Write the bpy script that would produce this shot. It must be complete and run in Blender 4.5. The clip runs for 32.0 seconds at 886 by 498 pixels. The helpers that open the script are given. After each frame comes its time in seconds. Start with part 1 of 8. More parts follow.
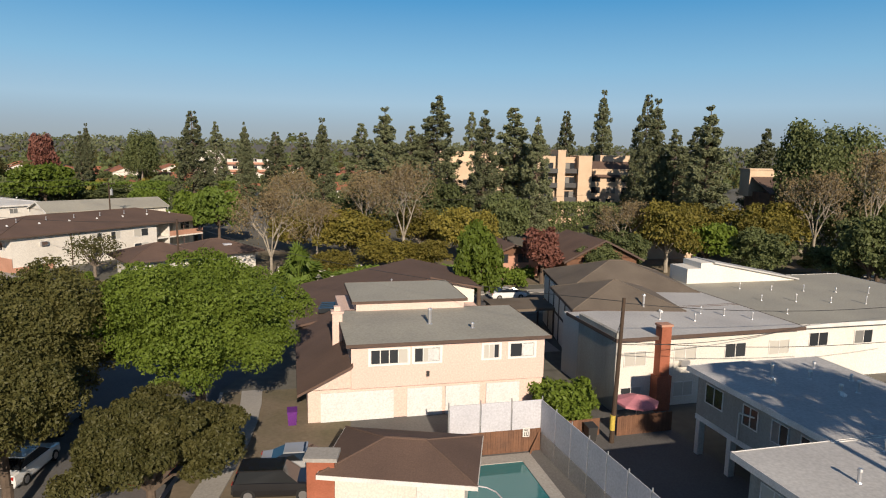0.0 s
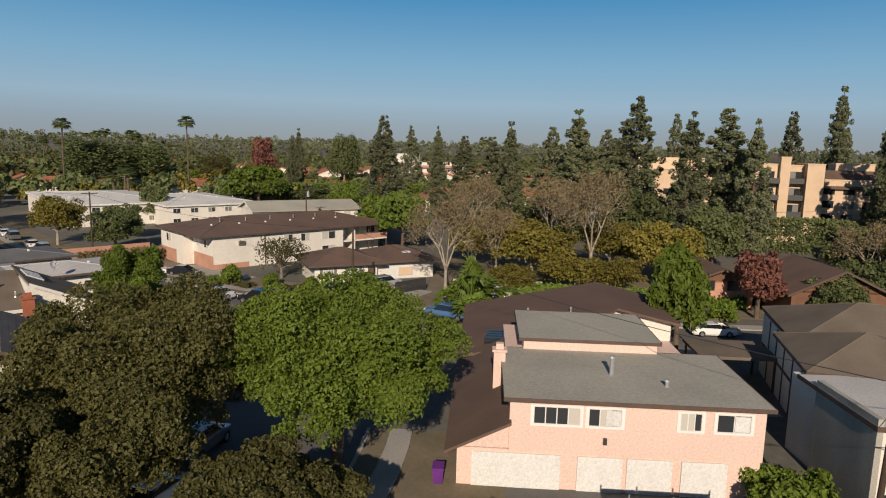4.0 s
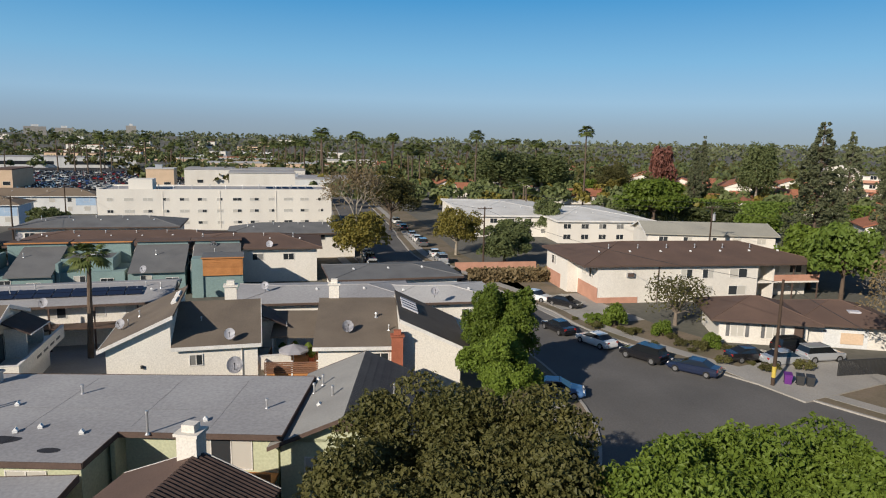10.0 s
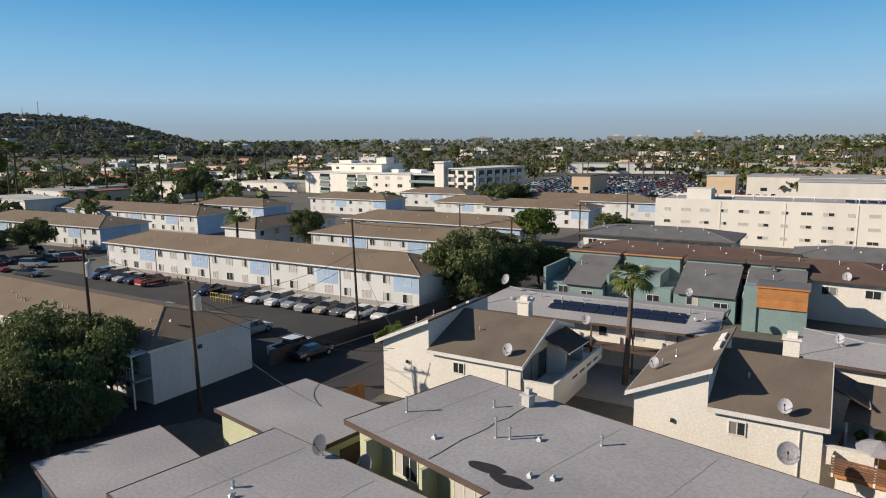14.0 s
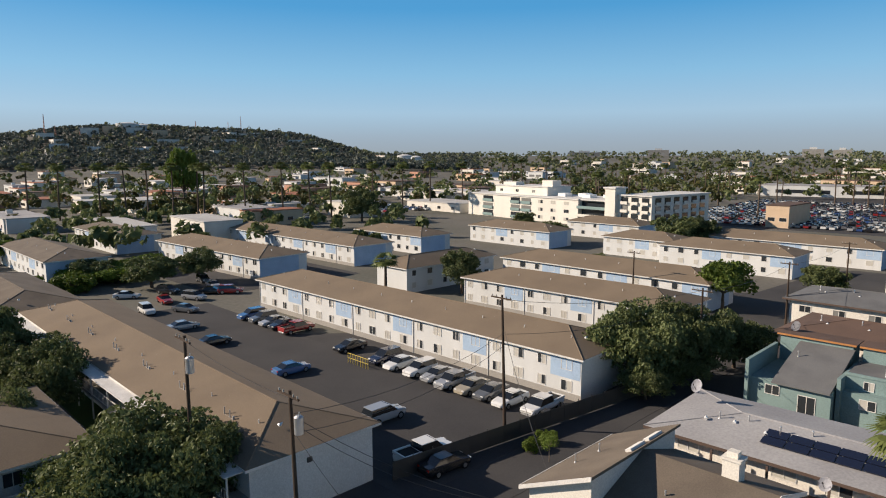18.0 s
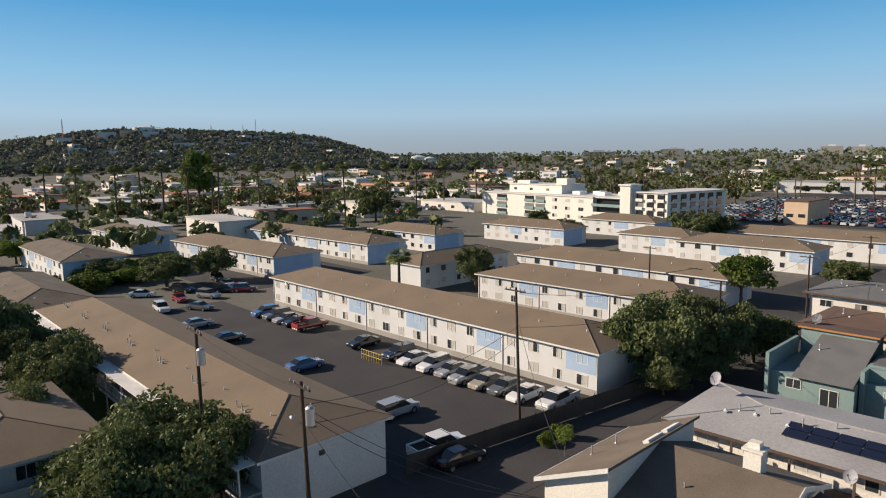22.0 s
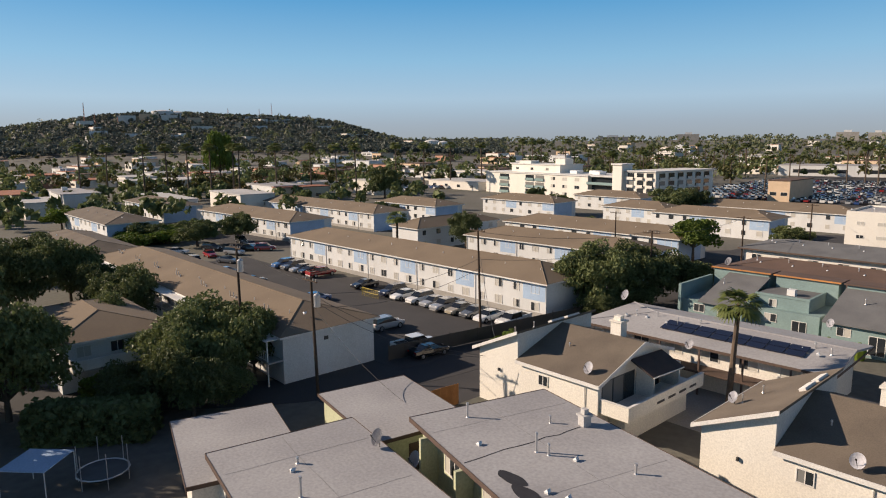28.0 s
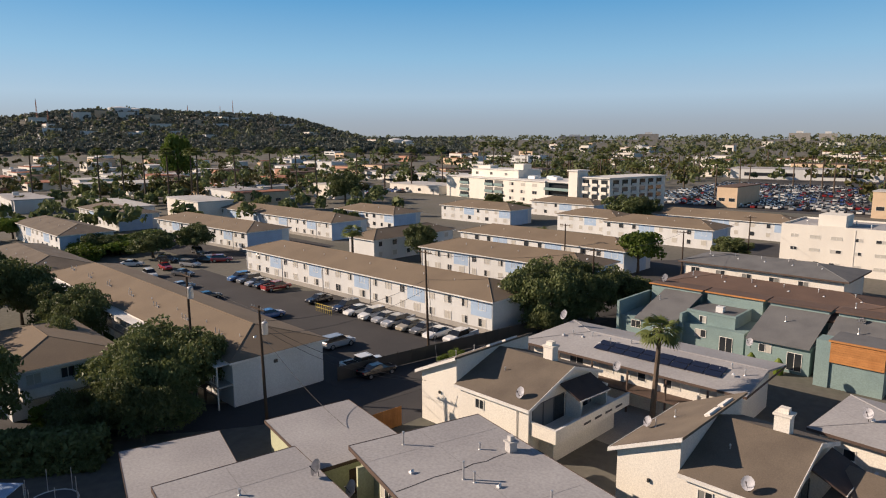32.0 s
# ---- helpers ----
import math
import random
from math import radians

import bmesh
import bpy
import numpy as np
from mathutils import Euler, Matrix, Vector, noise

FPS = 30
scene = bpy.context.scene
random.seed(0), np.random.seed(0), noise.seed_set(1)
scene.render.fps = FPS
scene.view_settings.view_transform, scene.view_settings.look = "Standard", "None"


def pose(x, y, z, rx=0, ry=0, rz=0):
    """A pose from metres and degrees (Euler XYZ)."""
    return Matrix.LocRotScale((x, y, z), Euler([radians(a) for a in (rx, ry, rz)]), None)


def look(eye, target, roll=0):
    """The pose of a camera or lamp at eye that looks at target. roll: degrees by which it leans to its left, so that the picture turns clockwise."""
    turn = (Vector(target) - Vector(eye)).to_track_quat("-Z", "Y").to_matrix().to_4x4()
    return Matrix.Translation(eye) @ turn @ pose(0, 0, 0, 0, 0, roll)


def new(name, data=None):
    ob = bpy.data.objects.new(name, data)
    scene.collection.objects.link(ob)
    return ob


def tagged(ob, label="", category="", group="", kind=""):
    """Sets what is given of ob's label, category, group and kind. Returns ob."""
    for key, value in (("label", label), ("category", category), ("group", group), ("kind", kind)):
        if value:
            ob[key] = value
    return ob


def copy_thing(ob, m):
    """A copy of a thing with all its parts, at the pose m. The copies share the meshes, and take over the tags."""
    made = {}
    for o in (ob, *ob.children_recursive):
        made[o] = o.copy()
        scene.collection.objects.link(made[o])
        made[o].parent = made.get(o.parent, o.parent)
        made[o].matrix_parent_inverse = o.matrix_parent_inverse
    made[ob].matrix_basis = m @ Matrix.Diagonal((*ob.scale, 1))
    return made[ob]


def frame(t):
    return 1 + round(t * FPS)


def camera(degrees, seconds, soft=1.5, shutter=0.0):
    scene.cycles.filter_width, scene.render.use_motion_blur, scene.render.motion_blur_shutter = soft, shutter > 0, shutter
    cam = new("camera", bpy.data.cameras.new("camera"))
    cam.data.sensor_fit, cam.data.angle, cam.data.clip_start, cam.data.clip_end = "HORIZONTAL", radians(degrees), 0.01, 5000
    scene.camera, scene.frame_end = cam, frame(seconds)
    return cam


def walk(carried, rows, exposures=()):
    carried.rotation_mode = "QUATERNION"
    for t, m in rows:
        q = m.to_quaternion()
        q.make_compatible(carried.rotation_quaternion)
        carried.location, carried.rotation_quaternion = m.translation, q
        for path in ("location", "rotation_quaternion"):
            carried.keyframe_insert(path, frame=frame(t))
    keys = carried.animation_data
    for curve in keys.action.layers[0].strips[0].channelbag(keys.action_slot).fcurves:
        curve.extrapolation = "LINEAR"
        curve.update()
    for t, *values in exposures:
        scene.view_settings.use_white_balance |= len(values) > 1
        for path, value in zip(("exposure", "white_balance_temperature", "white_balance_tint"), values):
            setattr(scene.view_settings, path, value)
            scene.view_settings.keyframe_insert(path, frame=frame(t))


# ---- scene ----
# camera: a drone that drifts and turns over the roofs (seconds, x, y, z, yaw, pitch, roll)
cam = camera(68.1, 32.0, 1.1)
PATH = [
    (0, 0.07, -1.85, 18.60, -0.00, -8.63, 1.06),
    (0.5, -0.06, -1.57, 18.41, -0.80, -8.74, 1.66),
    (1, -0.13, -1.17, 18.30, 0.50, -8.64, 1.74),
    (1.5, -0.33, -0.42, 18.24, 0.90, -8.66, 1.96),
    (2, -0.55, 0.49, 18.30, 1.31, -8.61, 1.96),
    (2.5, -0.73, 1.74, 18.48, 2.53, -8.82, 1.95),
    (4.5, 0.49, 8.06, 19.21, 24.78, -8.64, 0.99),
    (5, 0.52, 9.73, 19.44, 33.95, -8.91, 0.49),
    (5.5, -0.18, 11.41, 19.70, 42.11, -9.02, 0.43),
    (6, -1.04, 12.67, 19.95, 46.38, -8.96, 0.82),
    (6.5, -2.02, 13.67, 20.01, 48.27, -8.95, 0.86),
    (7, -3.20, 14.68, 20.09, 50.05, -9.04, 0.94),
    (7.5, -4.55, 15.75, 20.17, 49.91, -8.99, 1.11),
    (8, -5.78, 16.81, 20.27, 51.68, -8.48, 1.08),
    (8.5, -6.81, 17.60, 20.42, 51.98, -8.42, 1.16),
    (9, -7.50, 18.14, 20.57, 52.14, -8.51, 1.12),
    (9.5, -8.02, 18.52, 20.59, 51.52, -8.58, 1.19),
    (10, -8.31, 18.80, 20.57, 50.24, -9.03, 1.25),
    (10.5, -8.75, 19.09, 20.43, 49.95, -9.46, 1.17),
    (11, -9.42, 19.44, 20.36, 50.74, -9.40, 1.03),
    (11.5, -10.39, 19.84, 20.48, 65.06, -9.51, 0.18),
    (12, -11.53, 20.54, 20.57, 79.81, -9.31, -0.81),
    (12.5, -12.84, 21.11, 20.59, 86.07, -9.11, -0.80),
    (13, -14.17, 21.25, 20.68, 86.83, -9.15, -0.48),
    (13.5, -15.86, 21.81, 20.92, 97.22, -8.83, -0.84),
    (14, -17.78, 21.91, 21.13, 96.65, -8.94, -0.52),
    (14.5, -19.95, 21.82, 21.47, 104.74, -8.74, -0.68),
    (15, -22.13, 21.84, 22.01, 111.62, -8.63, -0.68),
    (15.5, -24.06, 21.59, 22.75, 110.70, -8.76, -0.50),
    (17.5, -30.93, 20.07, 25.58, 111.52, -7.90, -0.01),
    (18, -31.79, 19.64, 25.84, 111.08, -7.96, -0.13),
    (18.5, -32.50, 19.26, 25.86, 110.41, -7.98, -0.19),
    (19, -32.94, 18.89, 25.72, 109.83, -8.05, -0.25),
    (19.5, -33.16, 18.78, 25.67, 110.01, -8.14, -0.38),
    (20, -33.33, 18.75, 25.51, 110.08, -8.19, -0.50),
    (20.5, -33.44, 18.71, 25.30, 110.41, -8.19, -0.59),
    (21, -33.25, 18.83, 25.15, 110.55, -7.72, -0.57),
    (21.5, -32.87, 19.17, 25.00, 111.94, -7.82, -0.64),
    (22, -32.35, 19.58, 24.94, 112.35, -7.85, -0.69),
    (22.5, -31.45, 20.12, 24.91, 113.58, -7.78, -0.72),
    (23, -30.43, 20.76, 24.91, 114.49, -7.81, -0.65),
    (23.5, -29.08, 21.60, 25.02, 113.87, -7.95, -0.72),
    (24, -27.44, 22.58, 25.05, 114.68, -8.00, -0.82),
    (24.5, -25.62, 23.67, 25.00, 114.29, -8.05, -0.82),
    (25, -23.74, 24.88, 24.92, 114.85, -8.10, -0.83),
    (25.5, -21.97, 25.98, 24.62, 114.57, -8.33, -0.74),
    (27.5, -17.58, 29.89, 23.25, 112.52, -8.79, -0.66),
    (28, -17.02, 30.53, 23.02, 113.64, -9.11, -0.46),
    (28.5, -16.48, 31.14, 22.96, 112.27, -9.14, -0.30),
    (29, -16.28, 31.64, 23.44, 112.86, -9.10, -0.27),
    (29.5, -16.14, 32.10, 24.21, 112.93, -9.10, -0.11),
    (30, -15.88, 32.48, 24.86, 111.82, -9.11, 0.02),
    (30.5, -15.87, 32.80, 25.62, 112.62, -9.06, 0.03),
    (31, -15.70, 33.10, 26.12, 111.97, -8.92, 0.24),
    (31.5, -15.42, 33.29, 26.27, 109.66, -8.84, 0.16),
    (32, -15.53, 33.48, 26.40, 110.57, -9.35, -0.18),
]


def drone(x, y, z, yaw, pitch, roll):
    return pose(x, y, z, 0, 0, yaw) @ pose(0, 0, 0, 90 + pitch) @ pose(0, 0, 0, 0, 0, roll)


walk(cam, [(row[0], drone(*row[1:])) for row in PATH], [(0, 0.43, 7000, 14), (1, 0.24, 7050, 14), (2, 0.10, 7100, 15), (4.5, 0.20, 7150, 15), (5.2, 0.36, 7150, 15), (6, 0.66, 7150, 15), (7, 0.50, 6800, 13), (8, 0.44, 6550, 12), (9, 0.40, 6450, 11), (12, 0.34, 6450, 12), (14, 0.48, 6700, 13), (15, 0.64, 6900, 13), (16, 0.58, 6950, 14), (25, 0.58, 7200, 16), (32, 0.57, 7400, 20)])

# ---- light: low winter sun behind the first view, clear sky ----
SUN_EL, SUN_AZ = 25.0, -77.0   # degrees; azimuth counted from +x
world = bpy.data.worlds.new("sky")
scene.world = world
world.use_nodes = True
wn = world.node_tree.nodes
sky = wn.new("ShaderNodeTexSky")
sky.sky_type = "NISHITA"
sky.sun_disc = False
sky.sun_elevation = radians(SUN_EL)
sky.sun_rotation = radians(90 - SUN_AZ)
sky.air_density, sky.dust_density, sky.ozone_density = 0.9, 0.15, 3.0
wn["Background"].inputs["Strength"].default_value = 0.078
# the layer of smog over the plain: greyish at the horizon, azure above it
wl = world.node_tree.links
tc, sep, band, lift, blend = wn.new("ShaderNodeTexCoord"), wn.new("ShaderNodeSeparateXYZ"), wn.new("ShaderNodeValToRGB"), wn.new("ShaderNodeVectorMath"), wn.new("ShaderNodeMix")
wl.new(tc.outputs["Generated"], sep.inputs[0])
wl.new(sep.outputs["Z"], band.inputs[0])
SKY = ((0.0, (0.235, 0.320, 0.415)), (0.03, (0.27, 0.390, 0.53)), (0.065, (0.32, 0.53, 0.73)), (0.12, (0.205, 0.495, 0.765)), (0.21, (0.046, 0.330, 0.68)), (0.5, (0.03, 0.19, 0.50)))
for i, (pos, col) in enumerate(SKY):
    el = band.color_ramp.elements[i] if i < 2 else band.color_ramp.elements.new(pos)
    el.position, el.color = pos, (*col, 1)
lift.operation = "SCALE"
lift.inputs["Scale"].default_value = 9.6
wl.new(band.outputs[0], lift.inputs[0])
fade = wn.new("ShaderNodeMapRange")
fade.inputs["From Min"].default_value, fade.inputs["From Max"].default_value = 0.22, 0.5
fade.inputs["To Min"].default_value, fade.inputs["To Max"].default_value = 0.82, 0.0
wl.new(sep.outputs["Z"], fade.inputs["Value"])
blend.data_type = "RGBA"
wl.new(fade.outputs[0], blend.inputs["Factor"])
thin = wn.new("ShaderNodeVectorMath")
thin.operation = "SCALE"
thin.inputs["Scale"].default_value = 0.74
wl.new(sky.outputs[0], thin.inputs[0])
wl.new(thin.outputs[0], blend.inputs["A"])
wl.new(lift.outputs[0], blend.inputs["B"])
wl.new(blend.outputs["Result"], wn["Background"].inputs["Color"])
sun_data = bpy.data.lights.new("sun", "SUN")
sun_data.energy, sun_data.angle, sun_data.color = 4.25, radians(0.5), (1.0, 0.90, 0.76)
sun_ob = new("sun", sun_data)
sun_ob.matrix_world = look((0, 0, 0), (-math.cos(radians(SUN_AZ)) * math.cos(radians(SUN_EL)), -math.sin(radians(SUN_AZ)) * math.cos(radians(SUN_EL)), -math.sin(radians(SUN_EL))))


# ---- materials ----
def mat(name, color, color2=None, rough=0.8, big=0.35, fine=6.0, bump=0.15, metal=0.0, vary=0.0, spec=0.3, streak=0.0):
    """A painted, rendered or mineral surface: blotches at one scale, grain at another, relief from the grain."""
    m = bpy.data.materials.new(name)
    m.use_nodes = True
    n, l = m.node_tree.nodes, m.node_tree.links
    b = n["Principled BSDF"]
    b.inputs["Roughness"].default_value, b.inputs["Metallic"].default_value = rough, metal
    b.inputs["Specular IOR Level"].default_value = spec
    color2 = color2 or tuple(c * 0.78 for c in color)
    co = n.new("ShaderNodeTexCoord")
    t1, t2 = n.new("ShaderNodeTexNoise"), n.new("ShaderNodeTexNoise")
    t1.inputs["Scale"].default_value, t1.inputs["Detail"].default_value = big, 4
    t2.inputs["Scale"].default_value, t2.inputs["Detail"].default_value = fine, 3
    l.new(co.outputs["Object"], t2.inputs["Vector"])
    if streak:
        mp = n.new("ShaderNodeMapping")
        mp.inputs["Scale"].default_value = (1, 1, streak)
        l.new(co.outputs["Object"], mp.inputs["Vector"])
        l.new(mp.outputs[0], t1.inputs["Vector"])
    else:
        l.new(co.outputs["Object"], t1.inputs["Vector"])
    mix = n.new("ShaderNodeMix")
    mix.data_type = "RGBA"
    mix.inputs["A"].default_value, mix.inputs["B"].default_value = (*color, 1), (*color2, 1)
    ramp = n.new("ShaderNodeMapRange")
    ramp.inputs["From Min"].default_value, ramp.inputs["From Max"].default_value = 0.35, 0.7
    l.new(t1.outputs["Fac"], ramp.inputs["Value"])
    l.new(ramp.outputs[0], mix.inputs["Factor"])
    hsv = n.new("ShaderNodeHueSaturation")
    mr = n.new("ShaderNodeMapRange")
    mr.inputs["To Min"].default_value, mr.inputs["To Max"].default_value = 0.70, 1.30
    l.new(t2.outputs["Fac"], mr.inputs["Value"])
    if vary:
        oi = n.new("ShaderNodeObjectInfo")
        ma = n.new("ShaderNodeMath")
        ma.operation = "MULTIPLY_ADD"
        l.new(oi.outputs["Random"], ma.inputs[0])
        ma.inputs[1].default_value = vary
        l.new(mr.outputs[0], ma.inputs[2])
        l.new(ma.outputs[0], hsv.inputs["Value"])
    else:
        l.new(mr.outputs[0], hsv.inputs["Value"])
    l.new(mix.outputs["Result"], hsv.inputs["Color"])
    l.new(hsv.outputs[0], b.inputs["Base Color"])
    if bump:
        bp = n.new("ShaderNodeBump")
        bp.inputs["Strength"].default_value, bp.inputs["Distance"].default_value = bump, 0.03
        l.new(t2.outputs["Fac"], bp.inputs["Height"])
        l.new(bp.outputs[0], b.inputs["Normal"])
    return m


def leaf_mat(name, color, color2, rough=0.55):
    m = bpy.data.materials.new(name)
    m.use_nodes = True
    n, l = m.node_tree.nodes, m.node_tree.links
    b = n["Principled BSDF"]
    b.inputs["Roughness"].default_value = rough
    b.inputs["Specular IOR Level"].default_value = 0.25
    geo, oi, co = n.new("ShaderNodeNewGeometry"), n.new("ShaderNodeObjectInfo"), n.new("ShaderNodeTexCoord")
    tx = n.new("ShaderNodeTexNoise")
    tx.inputs["Scale"].default_value = 0.6
    tx.inputs["Detail"].default_value = 4
    l.new(co.outputs["Object"], tx.inputs["Vector"])
    add = n.new("ShaderNodeMath")
    add.operation = "MULTIPLY_ADD"
    l.new(geo.outputs["Random Per Island"], add.inputs[0])
    add.inputs[1].default_value = 0.32
    l.new(tx.outputs["Fac"], add.inputs[2])
    sub = n.new("ShaderNodeMath")
    sub.operation, sub.use_clamp = "SUBTRACT", True
    l.new(add.outputs[0], sub.inputs[0])
    sub.inputs[1].default_value = 0.16
    mix = n.new("ShaderNodeMix")
    mix.data_type = "RGBA"
    mix.inputs["A"].default_value, mix.inputs["B"].default_value = (*color, 1), (*color2, 1)
    l.new(sub.outputs[0], mix.inputs["Factor"])
    hsv = n.new("ShaderNodeHueSaturation")
    mr = n.new("ShaderNodeMapRange")
    mr.inputs["To Min"].default_value, mr.inputs["To Max"].default_value = 0.75, 1.25
    l.new(oi.outputs["Random"], mr.inputs["Value"])
    l.new(mr.outputs[0], hsv.inputs["Value"])
    l.new(mix.outputs["Result"], hsv.inputs["Color"])
    l.new(hsv.outputs[0], b.inputs["Base Color"])
    tr = n.new("ShaderNodeBsdfTranslucent")
    l.new(hsv.outputs[0], tr.inputs["Color"])
    ms = n.new("ShaderNodeMixShader")
    ms.inputs[0].default_value = 0.25
    l.new(b.outputs[0], ms.inputs[1])
    l.new(tr.outputs[0], ms.inputs[2])
    l.new(ms.outputs[0], n["Material Output"].inputs["Surface"])
    return m


def gloss(name, color, rough=0.2, metal=0.0, spec=0.6, coat=0.0):
    m = bpy.data.materials.new(name)
    m.use_nodes = True
    n, l = m.node_tree.nodes, m.node_tree.links
    b = n["Principled BSDF"]
    tx, mr = n.new("ShaderNodeTexNoise"), n.new("ShaderNodeMapRange")
    tx.inputs["Scale"].default_value = 3.0
    mr.inputs["To Min"].default_value, mr.inputs["To Max"].default_value = rough * 0.7, rough * 1.4
    l.new(tx.outputs["Fac"], mr.inputs["Value"])
    l.new(mr.outputs[0], b.inputs["Roughness"])
    b.inputs["Base Color"].default_value = (*color, 1)
    b.inputs["Metallic"].default_value = metal
    b.inputs["Specular IOR Level"].default_value = spec
    b.inputs["Coat Weight"].default_value = coat
    return m


def pane_mat(name, dark, light, share):
    """Window glass with a drawn blind or a dark room behind it, pane by pane."""
    m = gloss(name, dark, 0.12, 0, 0.7)
    n, l = m.node_tree.nodes, m.node_tree.links
    oi, gt, mix = n.new("ShaderNodeObjectInfo"), n.new("ShaderNodeMath"), n.new("ShaderNodeMix")
    gt.operation = "GREATER_THAN"
    gt.inputs[1].default_value = 1 - share
    mix.data_type = "RGBA"
    mix.inputs["A"].default_value, mix.inputs["B"].default_value = (*dark, 1), (*light, 1)
    l.new(oi.outputs["Random"], gt.inputs[0])
    l.new(gt.outputs[0], mix.inputs["Factor"])
    l.new(mix.outputs["Result"], n["Principled BSDF"].inputs["Base Color"])
    return m


PINK = mat("pink_stucco", (0.68, 0.505, 0.435), (0.64, 0.475, 0.408), 0.9, 0.3, 9, 0.2)
WHITE = mat("white_stucco", (0.69, 0.655, 0.59), (0.62, 0.585, 0.52), 0.9, 0.3, 9, 0.2, streak=0.25)
COOLWHITE = mat("white_paint", (0.64, 0.645, 0.63), (0.56, 0.565, 0.55), 0.85, 0.3, 9, 0.15, streak=0.2)
CREAM = mat("cream_stucco", (0.73, 0.695, 0.62), (0.66, 0.625, 0.56), 0.9, 0.25, 9, 0.2, streak=0.25)
PALEGREEN = mat("pale_green_siding", (0.48, 0.50, 0.34), (0.42, 0.44, 0.30), 0.85, 0.4, 7, 0.15)
TEAL = mat("teal_stucco", (0.215, 0.305, 0.295), (0.18, 0.26, 0.255), 0.85, 0.4, 8, 0.15)
BLUE = mat("blue_panel_paint", (0.36, 0.48, 0.62), (0.31, 0.42, 0.56), 0.8, 0.5, 8, 0.1)
GREYSIDING = mat("weathered_grey_siding", (0.36, 0.35, 0.31), (0.27, 0.26, 0.23), 0.85, 0.8, 9, 0.3, streak=0.15)
TAN = mat("tan_stucco", (0.62, 0.46, 0.32), (0.55, 0.41, 0.28), 0.9, 0.4, 8, 0.2)
SALMON = mat("salmon_brick", (0.50, 0.27, 0.19), (0.42, 0.22, 0.15), 0.9, 0.8, 12, 0.3)
BRICK = mat("red_brick", (0.36, 0.12, 0.07), (0.27, 0.09, 0.05), 0.9, 1.2, 10, 0.4)
ROOFTAN = mat("tan_shingle", (0.205, 0.158, 0.112), (0.175, 0.135, 0.097), 0.95, 0.22, 12, 0.5)
ROOFBROWN = mat("brown_shingle", (0.135, 0.088, 0.068), (0.105, 0.070, 0.056), 0.95, 0.3, 12, 0.5)
ROOFDARK = mat("dark_brown_shingle", (0.165, 0.135, 0.105), (0.120, 0.098, 0.078), 0.95, 0.35, 12, 0.5)
ROOFMEM = mat("grey_roll_roofing", (0.37, 0.365, 0.365), (0.29, 0.285, 0.29), 0.9, 0.14, 5, 0.25)
ROOFGREEN = mat("grey_green_roll_roofing", (0.36, 0.345, 0.29), (0.30, 0.29, 0.25), 0.9, 0.2, 6, 0.25)
ROOFPALE = mat("pale_roll_roofing", (0.50, 0.49, 0.47), (0.40, 0.39, 0.38), 0.9, 0.2, 6, 0.25)
ROOFWHITE = mat("white_coated_roofing", (0.66, 0.65, 0.62), (0.54, 0.53, 0.50), 0.9, 0.2, 6, 0.2)
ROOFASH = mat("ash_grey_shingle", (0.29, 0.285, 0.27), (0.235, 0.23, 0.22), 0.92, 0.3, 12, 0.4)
ROOFSLATE = mat("slate_grey_shingle", (0.155, 0.157, 0.158), (0.12, 0.122, 0.125), 0.92, 0.4, 12, 0.4)
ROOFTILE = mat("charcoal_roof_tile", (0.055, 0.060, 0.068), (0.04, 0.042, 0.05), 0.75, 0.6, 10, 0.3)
ROOFTILEB = mat("brown_roof_tile", (0.075, 0.050, 0.042), (0.05, 0.036, 0.032), 0.8, 0.6, 10, 0.3)
ROOFRED = mat("red_clay_tile", (0.36, 0.15, 0.085), (0.28, 0.11, 0.065), 0.9, 0.4, 6, 0.3)
TRIM = mat("white_trim", (0.72, 0.70, 0.66), None, 0.7, 0.6, 12, 0.05)
FASCIA = mat("brown_fascia", (0.11, 0.075, 0.06), None, 0.8, 0.6, 12, 0.1)
CONC = mat("concrete", (0.36, 0.34, 0.31), (0.29, 0.275, 0.25), 0.95, 0.25, 7, 0.2)
ASPHALT = mat("asphalt", (0.140, 0.134, 0.128), (0.105, 0.101, 0.097), 0.95, 0.15, 8, 0.3)
LOTASPHALT = mat("dark_lot_asphalt", (0.062, 0.060, 0.060), (0.045, 0.044, 0.046), 0.95, 0.12, 8, 0.3)
GROUND = mat("bare_ground", (0.150, 0.140, 0.122), (0.108, 0.108, 0.086), 1.0, 0.03, 1.2, 0.2)
DIRT = mat("dry_yard", (0.21, 0.165, 0.12), (0.13, 0.115, 0.07), 1.0, 0.25, 4, 0.4)
LAWN = mat("lawn", (0.075, 0.12, 0.03), (0.05, 0.09, 0.025), 1.0, 0.4, 14, 0.5)
WOOD = mat("orange_wood_siding", (0.45, 0.20, 0.07), (0.36, 0.15, 0.05), 0.7, 0.8, 10, 0.15, vary=0.2)
FENCEW = mat("weathered_brown_boards", (0.17, 0.085, 0.05), (0.11, 0.06, 0.04), 0.85, 0.9, 10, 0.2, vary=0.3)
POLEW = mat("creosoted_pole_wood", (0.075, 0.05, 0.035), (0.05, 0.035, 0.025), 0.9, 0.8, 12, 0.3)
BARK = mat("bark", (0.13, 0.095, 0.07), (0.08, 0.06, 0.045), 0.95, 1.2, 9, 0.5)
PALEBARK = mat("pale_sycamore_bark", (0.34, 0.30, 0.24), (0.22, 0.185, 0.14), 0.9, 1.4, 6, 0.3)
